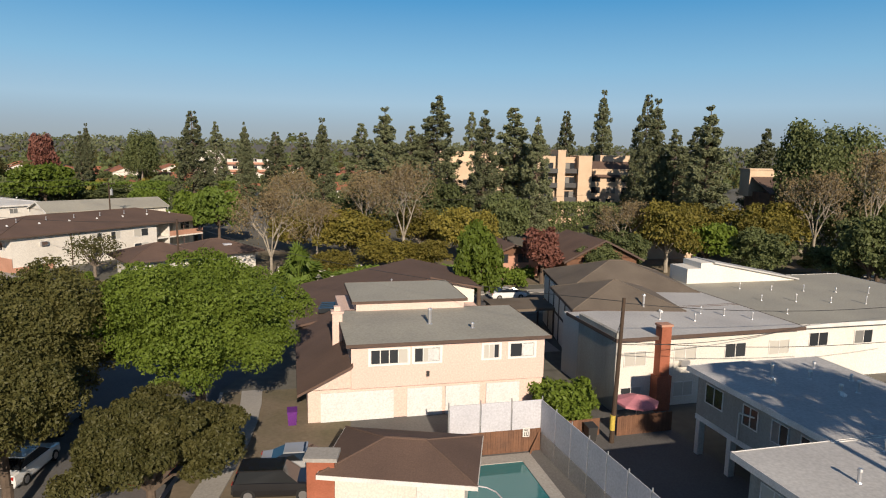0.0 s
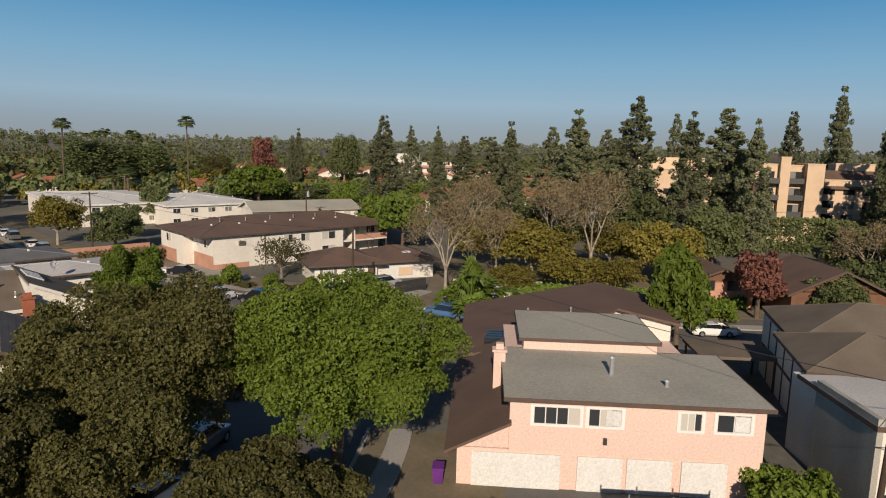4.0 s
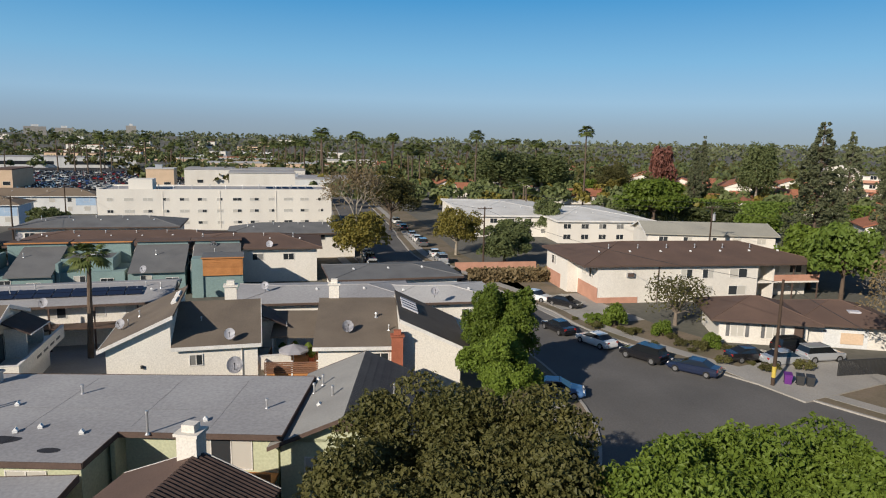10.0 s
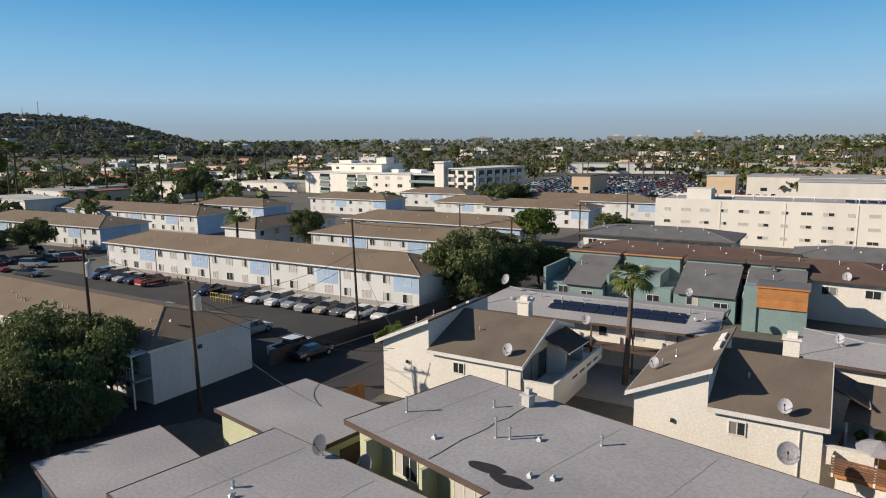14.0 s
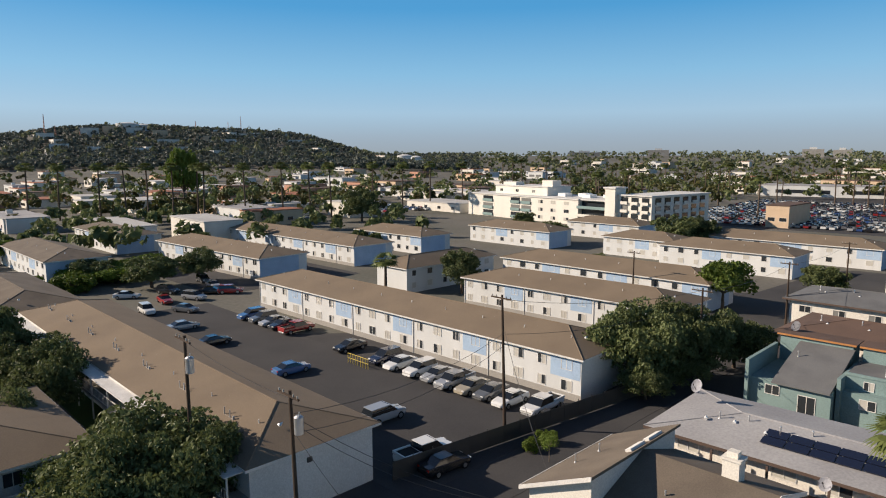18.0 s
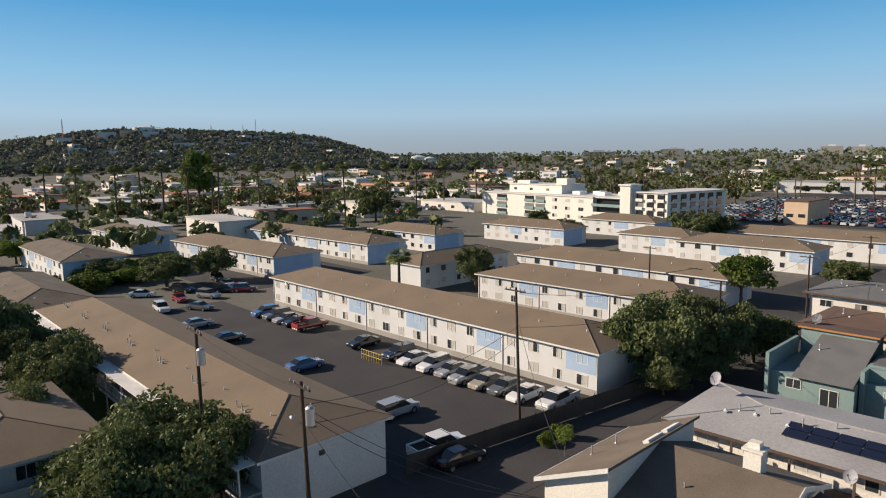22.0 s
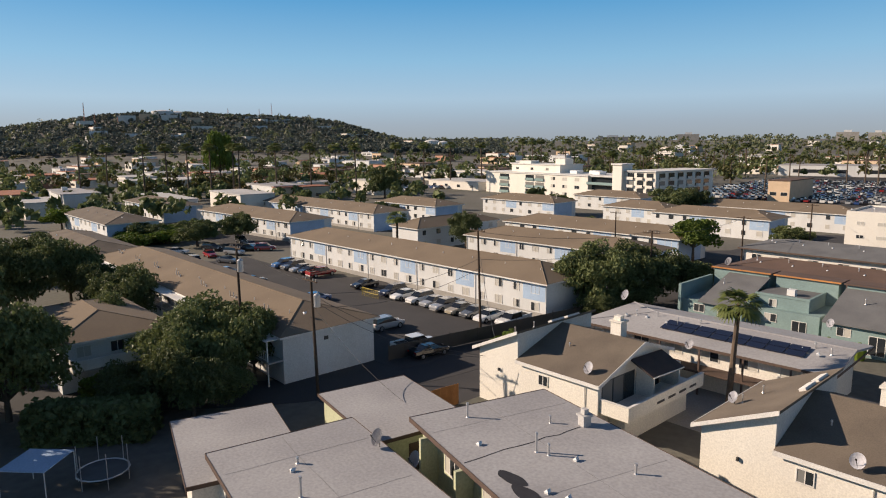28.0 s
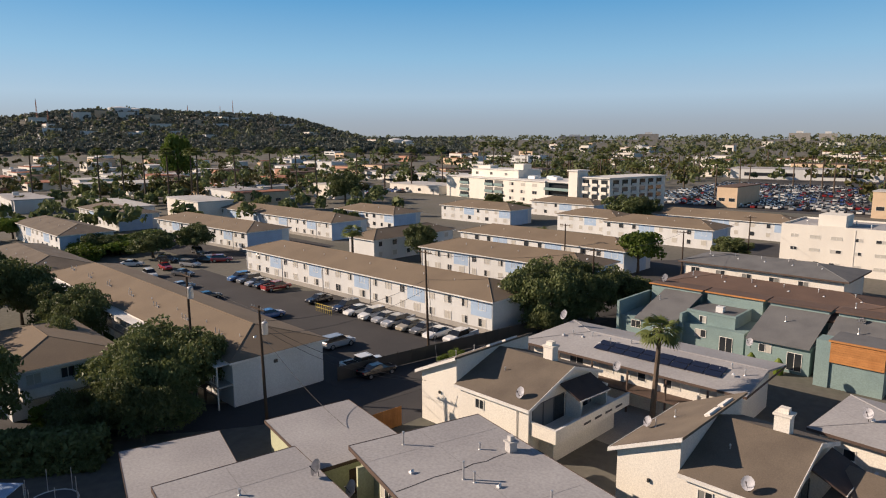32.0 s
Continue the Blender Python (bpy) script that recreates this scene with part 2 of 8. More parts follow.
TWIG = mat("grey_twigs", (0.20, 0.165, 0.13), (0.15, 0.12, 0.095), 0.95, 1, 6, 0.1)
METAL = gloss("galvanised_metal", (0.55, 0.55, 0.55), 0.4, 0.7)
WHITEMETAL = gloss("white_enamel", (0.72, 0.72, 0.70), 0.35)
DARKMETAL = gloss("dark_metal", (0.05, 0.05, 0.05), 0.45, 0.3)
RUBBER = mat("tyre_rubber", (0.02, 0.02, 0.02), None, 0.9, 1, 12, 0.1)
PANE = pane_mat("window_glass", (0.035, 0.04, 0.045), (0.50, 0.48, 0.43), 0.62)
PANEDARK = pane_mat("dark_window_glass", (0.025, 0.03, 0.035), (0.20, 0.20, 0.19), 0.2)
CARGLASS = gloss("car_glass", (0.012, 0.014, 0.016), 0.06, 0, 0.8)
SCREEN = mat("grey_fabric_screen", (0.50, 0.50, 0.53), (0.44, 0.44, 0.47), 0.9, 0.5, 8, 0.05)
SOLAR = gloss("solar_cells", (0.012, 0.016, 0.035), 0.12, 0.0, 0.8)
WATER = gloss("pool_water", (0.02, 0.16, 0.17), 0.05, 0, 0.7)
PURPLE = mat("purple_bin_plastic", (0.13, 0.03, 0.20), None, 0.5, 1, 10, 0.02)
YELLOWP = mat("yellow_paint", (0.55, 0.42, 0.08), None, 0.7, 1, 10, 0.02)
PINKCLOTH = mat("pink_parasol_cloth", (0.62, 0.24, 0.28), None, 0.9, 1, 12, 0.05)
GREYCLOTH = mat("grey_parasol_cloth", (0.34, 0.33, 0.35), None, 0.9, 1, 12, 0.05)
GREENAWN = mat("green_awning", (0.05, 0.12, 0.08), None, 0.8, 1, 9, 0.05)
LEAF_OLIVE = leaf_mat("olive_brown_leaves", (0.050, 0.056, 0.017), (0.130, 0.118, 0.038))
LEAF_GREEN = leaf_mat("fresh_green_leaves", (0.072, 0.112, 0.014), (0.165, 0.225, 0.034))
LEAF_DARK = leaf_mat("dark_green_leaves", (0.066, 0.088, 0.034), (0.165, 0.19, 0.072))
# needles lightened in part to stand in for haze at their distance
LEAF_PINE = leaf_mat("pine_needles", (0.092, 0.108, 0.060), (0.20, 0.215, 0.11))
# far hill foliage, greyed and lightened to put haze into the colour
LEAF_HAZED = leaf_mat("haze_grey_hillside_leaves", (0.075, 0.092, 0.078), (0.125, 0.142, 0.118))
LEAF_YELLOW = leaf_mat("yellowing_leaves", (0.105, 0.105, 0.022), (0.27, 0.215, 0.045))
LEAF_BROWN = leaf_mat("russet_leaves", (0.17, 0.13, 0.065), (0.29, 0.215, 0.11))
LEAF_RED = leaf_mat("red_leaves", (0.15, 0.058, 0.045), (0.25, 0.11, 0.08))
LEAF_BRIGHT = leaf_mat("bright_hedge_leaves", (0.08, 0.13, 0.020), (0.16, 0.22, 0.04))
LEAF_PALM = leaf_mat("palm_fronds", (0.070, 0.100, 0.028), (0.17, 0.195, 0.06))


# ---- building blocks ----
def part(name, bm, material, parent=None, label="", m=None):
    me = bpy.data.meshes.new(name)
    bm.to_mesh(me)
    bm.free()
    me.materials.append(material)
    ob = new(name, me)
    ob.parent = parent
    if m is not None:
        ob.matrix_basis = m
    if label:
        ob["label"] = label
    return ob


def piece(name, me, parent, m):
    ob = new(name, me)
    ob.parent = parent
    ob.matrix_basis = m
    return ob


def mesh_of(bm, material, name="mesh"):
    me = bpy.data.meshes.new(name)
    bm.to_mesh(me)
    bm.free()
    me.materials.append(material)
    return me


def thing(name, x, y, turn=0.0, label="", category="", group="", kind="", z=0.0):
    ob = new(name)
    ob.matrix_basis = pose(x, y, z, 0, 0, turn)
    return tagged(ob, label, category, group, kind)


def box(bm, x0, y0, z0, x1, y1, z1):
    v = [bm.verts.new(c) for c in ((x0, y0, z0), (x1, y0, z0), (x1, y1, z0), (x0, y1, z0), (x0, y0, z1), (x1, y0, z1), (x1, y1, z1), (x0, y1, z1))]
    for f in ((3, 2, 1, 0), (4, 5, 6, 7), (0, 1, 5, 4), (1, 2, 6, 5), (2, 3, 7, 6), (3, 0, 4, 7)):
        bm.faces.new([v[i] for i in f])


def boxes(*rows):
    bm = bmesh.new()
    for r in rows:
        box(bm, *r)
    return bm


def ring(bm, x0, y0, x1, y1, e, z0, z1):
    """A closed board round a rectangle."""
    def loop(a, z):
        return [bm.verts.new(c) for c in ((x0 - a, y0 - a, z), (x1 + a, y0 - a, z), (x1 + a, y1 + a, z), (x0 - a, y1 + a, z))]
    rings = [loop(e, z0), loop(e, z1), loop(0, z1), loop(0, z0)]
    for r in range(4):
        a, b = rings[r], rings[(r + 1) % 4]
        for i in range(4):
            j = (i + 1) % 4
            bm.faces.new((a[i], a[j], b[j], b[i]))


def slab(bm, pts, th):
    """A roof plane of some thickness: the top outline, counted anticlockwise from above."""
    top = [bm.verts.new(p) for p in pts]
    low = [bm.verts.new((p[0], p[1], p[2] - th)) for p in pts]
    bm.faces.new(top)
    bm.faces.new(low[::-1])
    for i in range(len(pts)):
        j = (i + 1) % len(pts)
        bm.faces.new((low[i], low[j], top[j], top[i]))


def prism(bm, pts, along):
    """An outline pushed along a vector."""
    a = [bm.verts.new(p) for p in pts]
    b = [bm.verts.new(Vector(p) + Vector(along)) for p in pts]
    bm.faces.new(a)
    bm.faces.new(b[::-1])
    for i in range(len(pts)):
        j = (i + 1) % len(pts)
        bm.faces.new((a[j], a[i], b[i], b[j]))
    bmesh.ops.recalc_face_normals(bm, faces=bm.faces[:])


def tube(bm, a, b, r0, r1=None, n=8):
    a, b = Vector(a), Vector(b)
    r1 = r0 if r1 is None else r1
    q = (b - a).to_track_quat("Z", "Y")
    ring = [Vector((math.cos(i * math.tau / n), math.sin(i * math.tau / n), 0)) for i in range(n)]
    lo = [bm.verts.new(a + q @ (p * r0)) for p in ring]
    hi = [bm.verts.new(b + q @ (p * r1)) for p in ring]
    for i in range(n):
        j = (i + 1) % n
        bm.faces.new((lo[i], lo[j], hi[j], hi[i]))
    bm.faces.new(hi)
    bm.faces.new(lo[::-1])


def tubes(*rows, n=8):
    bm = bmesh.new()
    for r in rows:
        tube(bm, *r, n=n)
    return bm


CACHE = {}


def window(parent, x, y, z, w, h, turn=0.0, panes=2, frame=TRIM, glass=PANE, sill=False):
    """A window on a wall: its middle at the sill, the outside towards local -y before the turn."""
    key = ("win", w, h, panes, frame.name, glass.name)
    if key not in CACHE:
        b = 0.06
        bm = bmesh.new()
        xs = [-w / 2 - b, -w / 2]
        for k in range(1, panes):
            xs += [-w / 2 + w * k / panes - 0.03, -w / 2 + w * k / panes + 0.03]
        xs += [w / 2, w / 2 + b]
        zs = [-b, 0, h, h + b]
        grid = [[[bm.verts.new((xx, yy, zz)) for zz in zs] for xx in xs] for yy in (-0.05, 0.02)]
        solid = {(i, k) for i in range(len(xs) - 1) for k in range(3) if k != 1 or i % 2 == 0}
        for i, k in solid:   # one connected frame with its mullions
            ring4 = [(i, k), (i + 1, k), (i + 1, k + 1), (i, k + 1)]
            bm.faces.new([grid[0][p][q] for p, q in ring4])
            bm.faces.new([grid[1][p][q] for p, q in reversed(ring4)])
            for j, (di, dk) in enumerate(((0, -1), (1, 0), (0, 1), (-1, 0))):
                if (i + di, k + dk) not in solid:
                    (p, q), (p2, q2) = ring4[j], ring4[(j + 1) % 4]
                    bm.faces.new((grid[0][p][q], grid[1][p][q], grid[1][p2][q2], grid[0][p2][q2]))
        pw = w / panes - 0.03
        CACHE[key] = (mesh_of(bm, frame, "window"), mesh_of(boxes((-pw / 2, -0.02, 0.005, pw / 2, 0.0, h - 0.005)), glass, "pane"))
    fm, pm = CACHE[key]
    win = piece("window", fm, parent, pose(x, y, z, 0, 0, turn))
    for k in range(panes):
        piece("pane", pm, win, pose(-w / 2 + w * (k + 0.5) / panes, 0, 0))
    return win


def door(parent, x, y, z, w, h, turn=0.0, material=TRIM, name="door", ribs=0):
    key = ("door", w, h, material.name, ribs)
    if key not in CACHE:
        bm = boxes((-w / 2, -0.05, 0, w / 2, 0.02, h))
        for k in range(ribs):
            zz = h * (k + 0.5) / ribs
            box(bm, -w / 2 + 0.08, -0.075, zz - h / ribs * 0.42, w / 2 - 0.08, -0.05, zz + h / ribs * 0.42)
        CACHE[key] = mesh_of(bm, material, name)
    return piece(name, CACHE[key], parent, pose(x, y, z, 0, 0, turn))


def hip_roof(parent, x0, y0, x1, y1, z, rise, material, over=0.5, th=0.18, hip0=True, hip1=True, fascia=None, name="roof"):
    """Ridge along x; a hipped or a gabled end at either end."""
    x0, y0, x1, y1 = x0 - over, y0 - over, x1 + over, y1 + over
    ym, run = (y0 + y1) / 2, (y1 - y0) / 2
    a = x0 + (run if hip0 else 0)
    b = x1 - (run if hip1 else 0)
    if a > b:
        a = b = (x0 + x1) / 2
    bm = bmesh.new()
    slab(bm, [(x0, y0, z), (x1, y0, z), (b, ym, z + rise), (a, ym, z + rise)], th)
    slab(bm, [(x1, y1, z), (x0, y1, z), (a, ym, z + rise), (b, ym, z + rise)], th)
    if hip0:
        slab(bm, [(x0, y1, z), (x0, y0, z), (a, ym, z + rise)], th)
    if hip1:
        slab(bm, [(x1, y0, z), (x1, y1, z), (b, ym, z + rise)], th)
    roof = part(name, bm, material, parent)
    if fascia:
        f = bmesh.new()
        ring(f, x0, y0, x1, y1, 0.03, z - th - 0.05, z - 0.02)
        part("fascia", f, fascia, parent)
    caps = bmesh.new()
    tube(caps, (a, ym, z + rise + 0.01), (b, ym, z + rise + 0.01), 0.07, n=5) if b > a + 0.1 else None
    if hip0:
        tube(caps, (x0, y0, z), (a, ym, z + rise), 0.06, n=5)
        tube(caps, (x0, y1, z), (a, ym, z + rise), 0.06, n=5)
    if hip1:
        tube(caps, (x1, y0, z), (b, ym, z + rise), 0.06, n=5)
        tube(caps, (x1, y1, z), (b, ym, z + rise), 0.06, n=5)
    if len(caps.verts):
        part("ridge_cap", caps, material, parent)
    else:
        caps.free()
    return roof


def gable_roof(parent, x0, y0, x1, y1, z, rise, material, wall, over=0.5, th=0.18, axis="x", fascia=None):
    """A gable roof with its two end walls; the ridge runs along the axis."""
    bm = bmesh.new()
    if axis == "x":
        ym = (y0 + y1) / 2
        s = rise / ((y1 - y0) / 2)
        lo = z - s * over
        slab(bm, [(x0 - over, y0 - over, lo), (x1 + over, y0 - over, lo), (x1 + over, ym, z + rise), (x0 - over, ym, z + rise)], th)
        slab(bm, [(x1 + over, y1 + over, lo), (x0 - over, y1 + over, lo), (x0 - over, ym, z + rise), (x1 + over, ym, z + rise)], th)
        for xx in (x0, x1 - 0.12):
            gw = bmesh.new()
            prism(gw, [(xx, y0, z - th), (xx, y1, z - th), (xx, ym, z + rise - th)], (0.12, 0, 0))
            part("gable", gw, wall, parent)
    else:
        xm = (x0 + x1) / 2
        s = rise / ((x1 - x0) / 2)
        lo = z - s * over
        slab(bm, [(x0 - over, y1 + over, lo), (x0 - over, y0 - over, lo), (xm, y0 - over, z + rise), (xm, y1 + over, z + rise)], th)
        slab(bm, [(x1 + over, y0 - over, lo), (x1 + over, y1 + over, lo), (xm, y1 + over, z + rise), (xm, y0 - over, z + rise)], th)
        for yy in (y0, y1 - 0.12):
            gw = bmesh.new()
            prism(gw, [(x0, yy, z - th), (x1, yy, z - th), (xm, yy, z + rise - th)], (0, 0.12, 0))
            part("gable", gw, wall, parent)
    part("roof", bm, material, parent)
    if fascia:
        if axis == "x":
            rakes = [((xx, ya, lo), (xx, ym, z + rise), (0.06, 0, 0)) for xx in (x0 - over - 0.04, x1 + over - 0.02) for ya in (y0 - over, y1 + over)]
        else:
            rakes = [((xa, yy, lo), (xm, yy, z + rise), (0, 0.06, 0)) for yy in (y0 - over - 0.04, y1 + over - 0.02) for xa in (x0 - over, x1 + over)]
        for a, b, along in rakes:
            f = bmesh.new()
            prism(f, [(a[0], a[1], a[2] - th - 0.06), (a[0], a[1], a[2] + 0.02), (b[0], b[1], b[2] + 0.02), (b[0], b[1], b[2] - th - 0.06)], along)
            part("bargeboard", f, fascia, parent)


def flat_roof(parent, x0, y0, x1, y1, z, material, over=0.4, th=0.22, fascia=FASCIA):
    x0, y0, x1, y1 = x0 - over, y0 - over, x1 + over, y1 + over
    part("roof", boxes((x0, y0, z - 0.06, x1, y1, z)), material, parent)
    f = bmesh.new()
    ring(f, x0, y0, x1, y1, 0.03, z - th, z + 0.03)
    part("fascia", f, fascia, parent)


def wall(parent, x0, y0, x1, y1, z0, z1, material):
    return part("wall", boxes((x0, y0, z0, x1, y1, z1)), material, parent)


def vent(parent, x, y, z, h=0.5, r=0.06, cap=True, material=METAL):
    key = ("vent", h, r, cap, material.name)
    if key not in CACHE:
        bm = tubes(((0, 0, -0.05), (0, 0, h), r))
        if cap:
            tube(bm, (0, 0, h), (0, 0, h + 0.12), r * 1.5, r * 1.2)
        tube(bm, (0, 0, -0.05), (0, 0, 0.06), r * 2.2, r * 1.2)
        CACHE[key] = mesh_of(bm, material, "vent_pipe")
    return piece("vent_pipe", CACHE[key], parent, pose(x, y, z))


def hood(parent, x, y, z, turn=0):
    key = "hood"
    if key not in CACHE:
        bm = boxes((-0.16, -0.16, -0.03, 0.16, 0.16, 0.12))
        prism(bm, [(-0.2, -0.2, 0.12), (0.2, -0.2, 0.12), (0, -0.05, 0.28)], (0, 0.4, 0))
        CACHE[key] = mesh_of(bm, WHITEMETAL, "roof_vent")
    return piece("roof_vent", CACHE[key], parent, pose(x, y, z, 0, 0, turn) @ Matrix.Diagonal((0.7, 0.7, 0.75, 1)))


def chimney(parent, x, y, z0, z1, w=0.9, d=0.7, material=WHITE):
    bm = boxes((-w / 2, -d / 2, 0, w / 2, d / 2, z1 - z0))
    stack = part("chimney", bm, material, parent, m=pose(x, y, z0))
    part("chimney_cap", boxes((-w / 2 - 0.1, -d / 2 - 0.1, 0, w / 2 + 0.1, d / 2 + 0.1, 0.14), (-w * 0.32, -d * 0.3, 0.14, w * 0.32, d * 0.3, 0.5)), material, stack, m=pose(0, 0, z1 - z0))
    return stack


def dish(x, y, z, turn, scale=1.0, mast=0.6):
    """A satellite dish on a short mast, a thing of its own."""
    ob = thing("satellite_dish", x, y, turn, "grey satellite dish on a short mast", "satellite dish", "satellite dishes", z=z)
    key = ("dish", scale, mast)
    if key not in CACHE:
        bm = bmesh.new()
        rings, n = 4, 14
        rows = []
        for k in range(rings + 1):
            r = 0.42 * scale * k / rings
            rows.append([bm.verts.new((r * math.cos(i * math.tau / n), -0.9 * r * r / scale, r * math.sin(i * math.tau / n) * 1.1)) for i in range(n)] if k else [bm.verts.new((0, 0, 0))])
        for i in range(n):
            j = (i + 1) % n
            bm.faces.new((rows[0][0], rows[1][i], rows[1][j]))
            for k in range(1, rings):
                bm.faces.new((rows[k][i], rows[k + 1][i], rows[k + 1][j], rows[k][j]))
        bmesh.ops.solidify(bm, geom=bm.faces[:], thickness=0.02)
        CACHE[key] = (mesh_of(bm, SCREEN, "reflector"), mesh_of(tubes(((0, 0.05, -0.05), (0, 0.05, mast), 0.025)), DARKMETAL, "mast"),
                      mesh_of(tubes(((0, 0, -0.3 * scale), (0, -0.5 * scale, 0), 0.02), ((0, -0.45 * scale, -0.02), (0, -0.55 * scale, 0.05), 0.05)), DARKMETAL, "feed_arm"))
    r, ma, fa = CACHE[key]
    piece("mast", ma, ob, pose(0, 0, 0))
    refl = piece("reflector", r, ob, pose(0, 0, mast, -25))
    piece("feed_arm", fa, refl, pose(0, 0, 0))
    return ob


def tile_slope(parent, a, b, c, material, pitch=0.25, course=0.5):
    """Ribbed tiles on a slope: a and b are the ends of its eave, c lies up the slope from a. Too many to count singly."""
    a, b, c = Vector(a), Vector(b), Vector(c)
    u, v = b - a, c - a
    nrm = u.cross(v).normalized()
    bm = bmesh.new()
    n, m = int(u.length / pitch), int(v.length / course)
    for i in range(n):
        for k in range(m):
            p0 = a + u * ((i + 0.5) / n) + v * (k / m)
            p1 = a + u * ((i + 0.5) / n) + v * ((k + 1.06) / m)
            w = u.normalized() * pitch * 0.42
            lift = nrm * 0.07
            vs = [bm.verts.new(q) for q in (p0 - w, p0 + lift * 0.82, p0 + w, p1 - w, p1 + lift * 0.72, p1 + w)]
            bm.faces.new((vs[0], vs[1], vs[4], vs[3]))
            bm.faces.new((vs[1], vs[2], vs[5], vs[4]))
            bm.faces.new((vs[0], vs[2], vs[1]))
    ob = part("roof_tiles", bm, material, parent)
    ob["kind"] = "stuff"
    return ob


# ---- ground: one sheet with the low hill on the horizon, roads and yards on it ----
HILL_A = radians(-139)
HILL_C = (1900 * math.cos(HILL_A), 1900 * math.sin(HILL_A))


def hill(x, y):
    dx, dy = x - HILL_C[0], y - HILL_C[1]
    r, s = dx * math.cos(HILL_A) + dy * math.sin(HILL_A), -dx * math.sin(HILL_A) + dy * math.cos(HILL_A)
    side = (s / 500) ** 3 if s > 0 else abs(s / 355) ** 5
    base = math.exp(-0.5 * side - 0.5 * (r / 420) ** 2)
    f = min(1.0, max(0.0, (math.hypot(x, y) - 800) / 1600))
    swell = 30 * f * f * (3 - 2 * f)   # the plain rises gently towards the horizon
    return max(swell, 97 * base * (1 + 0.05 * math.sin(s / 110)))


def ground_sheet():
    bm = bmesh.new()
    ticks = [-4600, -3600, -3000] + list(range(-2600, 2601, 100)) + [3000, 3600, 4600]
    grid = [[bm.verts.new((x, y, hill(x, y))) for x in ticks] for y in ticks]
    for i in range(len(ticks) - 1):
        for j in range(len(ticks) - 1):
            bm.faces.new((grid[i][j], grid[i][j + 1], grid[i + 1][j + 1], grid[i + 1][j]))
    ob = part("ground", bm, GROUND)
    tagged(ob, "bare city ground, dusty brown and olive", "ground", kind="structure")


ground_sheet()


def smooth_line(pts, steps=8):
    out = []
    p = [Vector((*a, 0)) for a in pts]
    p = [p[0] * 2 - p[1]] + p + [p[-1] * 2 - p[-2]]
    for i in range(1, len(p) - 2):
        for k in range(steps):
            t = k / steps
            a, b, c, d = p[i - 1], p[i], p[i + 1], p[i + 2]
            out.append(0.5 * (2 * b + (c - a) * t + (2 * a - 5 * b + 4 * c - d) * t * t + (3 * b - a - 3 * c + d) * t ** 3))
    return out + [p[-2]]


def ribbon(name, line, off0, off1, z0, z1, material, label, category, kind="structure"):
    """A strip beside a line, with its edges down to the ground."""
    bm = bmesh.new()
    rows = []
    for i, p in enumerate(line):
        d = (line[min(i + 1, len(line) - 1)] - line[max(i - 1, 0)]).normalized()
        nrm = Vector((-d.y, d.x, 0))
        a, b = p + nrm * off0, p + nrm * off1
        rows.append([bm.verts.new((a.x, a.y, z0)), bm.verts.new((a.x, a.y, z1)), bm.verts.new((b.x, b.y, z1)), bm.verts.new((b.x, b.y, z0))])
    for r, s in zip(rows, rows[1:]):
        for k in range(3):
            bm.faces.new((r[k], s[k], s[k + 1], r[k + 1]))
    bmesh.ops.recalc_face_normals(bm, faces=bm.faces[:])
    return tagged(part(name, bm, material), label, category, kind=kind)


STREET = smooth_line([(-19, -60), (-19.5, 0), (-20, 24), (-22, 44), (-31, 60), (-46, 70), (-66, 76.5), (-100, 84), (-126, 97), (-160, 116), (-330, 205), (-700, 400)])
ribbon("road", STREET, -5.6, 5.6, -0.1, 0.03, ASPHALT, "worn grey asphalt street, patched and curving", "road")
# the outer kerb sweeps off into the side street, so its strips are built in runs
FAR_RUN = [p for p in STREET if p.x < -62]
first_d = (FAR_RUN[1] - FAR_RUN[0]).normalized()
bend_start = FAR_RUN[0] + Vector((first_d.y, -first_d.x, 0)) * 5.6
CORNER = smooth_line([(bend_start.x, bend_start.y), (-54, 78.2), (-46, 76.9), (-38, 76.4), (-31, 76.3), (-22, 76.3), (-9.2, 77.7)])
for line, o, sg in ((STREET, 5.6, 1), ([p for p in STREET if p.y < 46 and p.x > -40], 5.6, -1), (FAR_RUN, 5.6, -1), (CORNER, 0.0, 1)):
    ribbon("kerb", line, o * sg, (o + 0.25) * sg, -0.1, 0.16, CONC, "pale concrete kerb along the street", "kerb")
    ribbon("pavement", line, (o + 1.6) * sg, (o + 3.1) * sg, -0.1, 0.15, CONC, "pale concrete pavement slabs along the street", "pavement")
    ribbon("verge", line, (o + 0.25) * sg, (o + 1.6) * sg, -0.1, 0.13, DIRT, "dry verge strip between kerb and pavement", "verge")
    ribbon("yard", line, (o + 3.1) * sg, (o + 9.4) * sg, -0.1, 0.05, DIRT, "dry front yard soil with sparse plants", "yard")
bm = bmesh.new()
mouth = [(p.x, p.y + 0.05) for p in CORNER[::8]] + [(-6, 70.5), (-20.6, 66.0), (-15.6, 52), (-17, 45), (-22.5, 46), (-31, 60), (-46, 70)]
bm.faces.new([bm.verts.new((x, y, 0.034)) for x, y in mouth])
bmesh.ops.triangulate(bm, faces=bm.faces[:])
bmesh.ops.recalc_face_normals(bm, faces=bm.faces[:])
tagged(part("road", bm, ASPHALT), "wide worn asphalt mouth of the side street", "road", kind="structure")
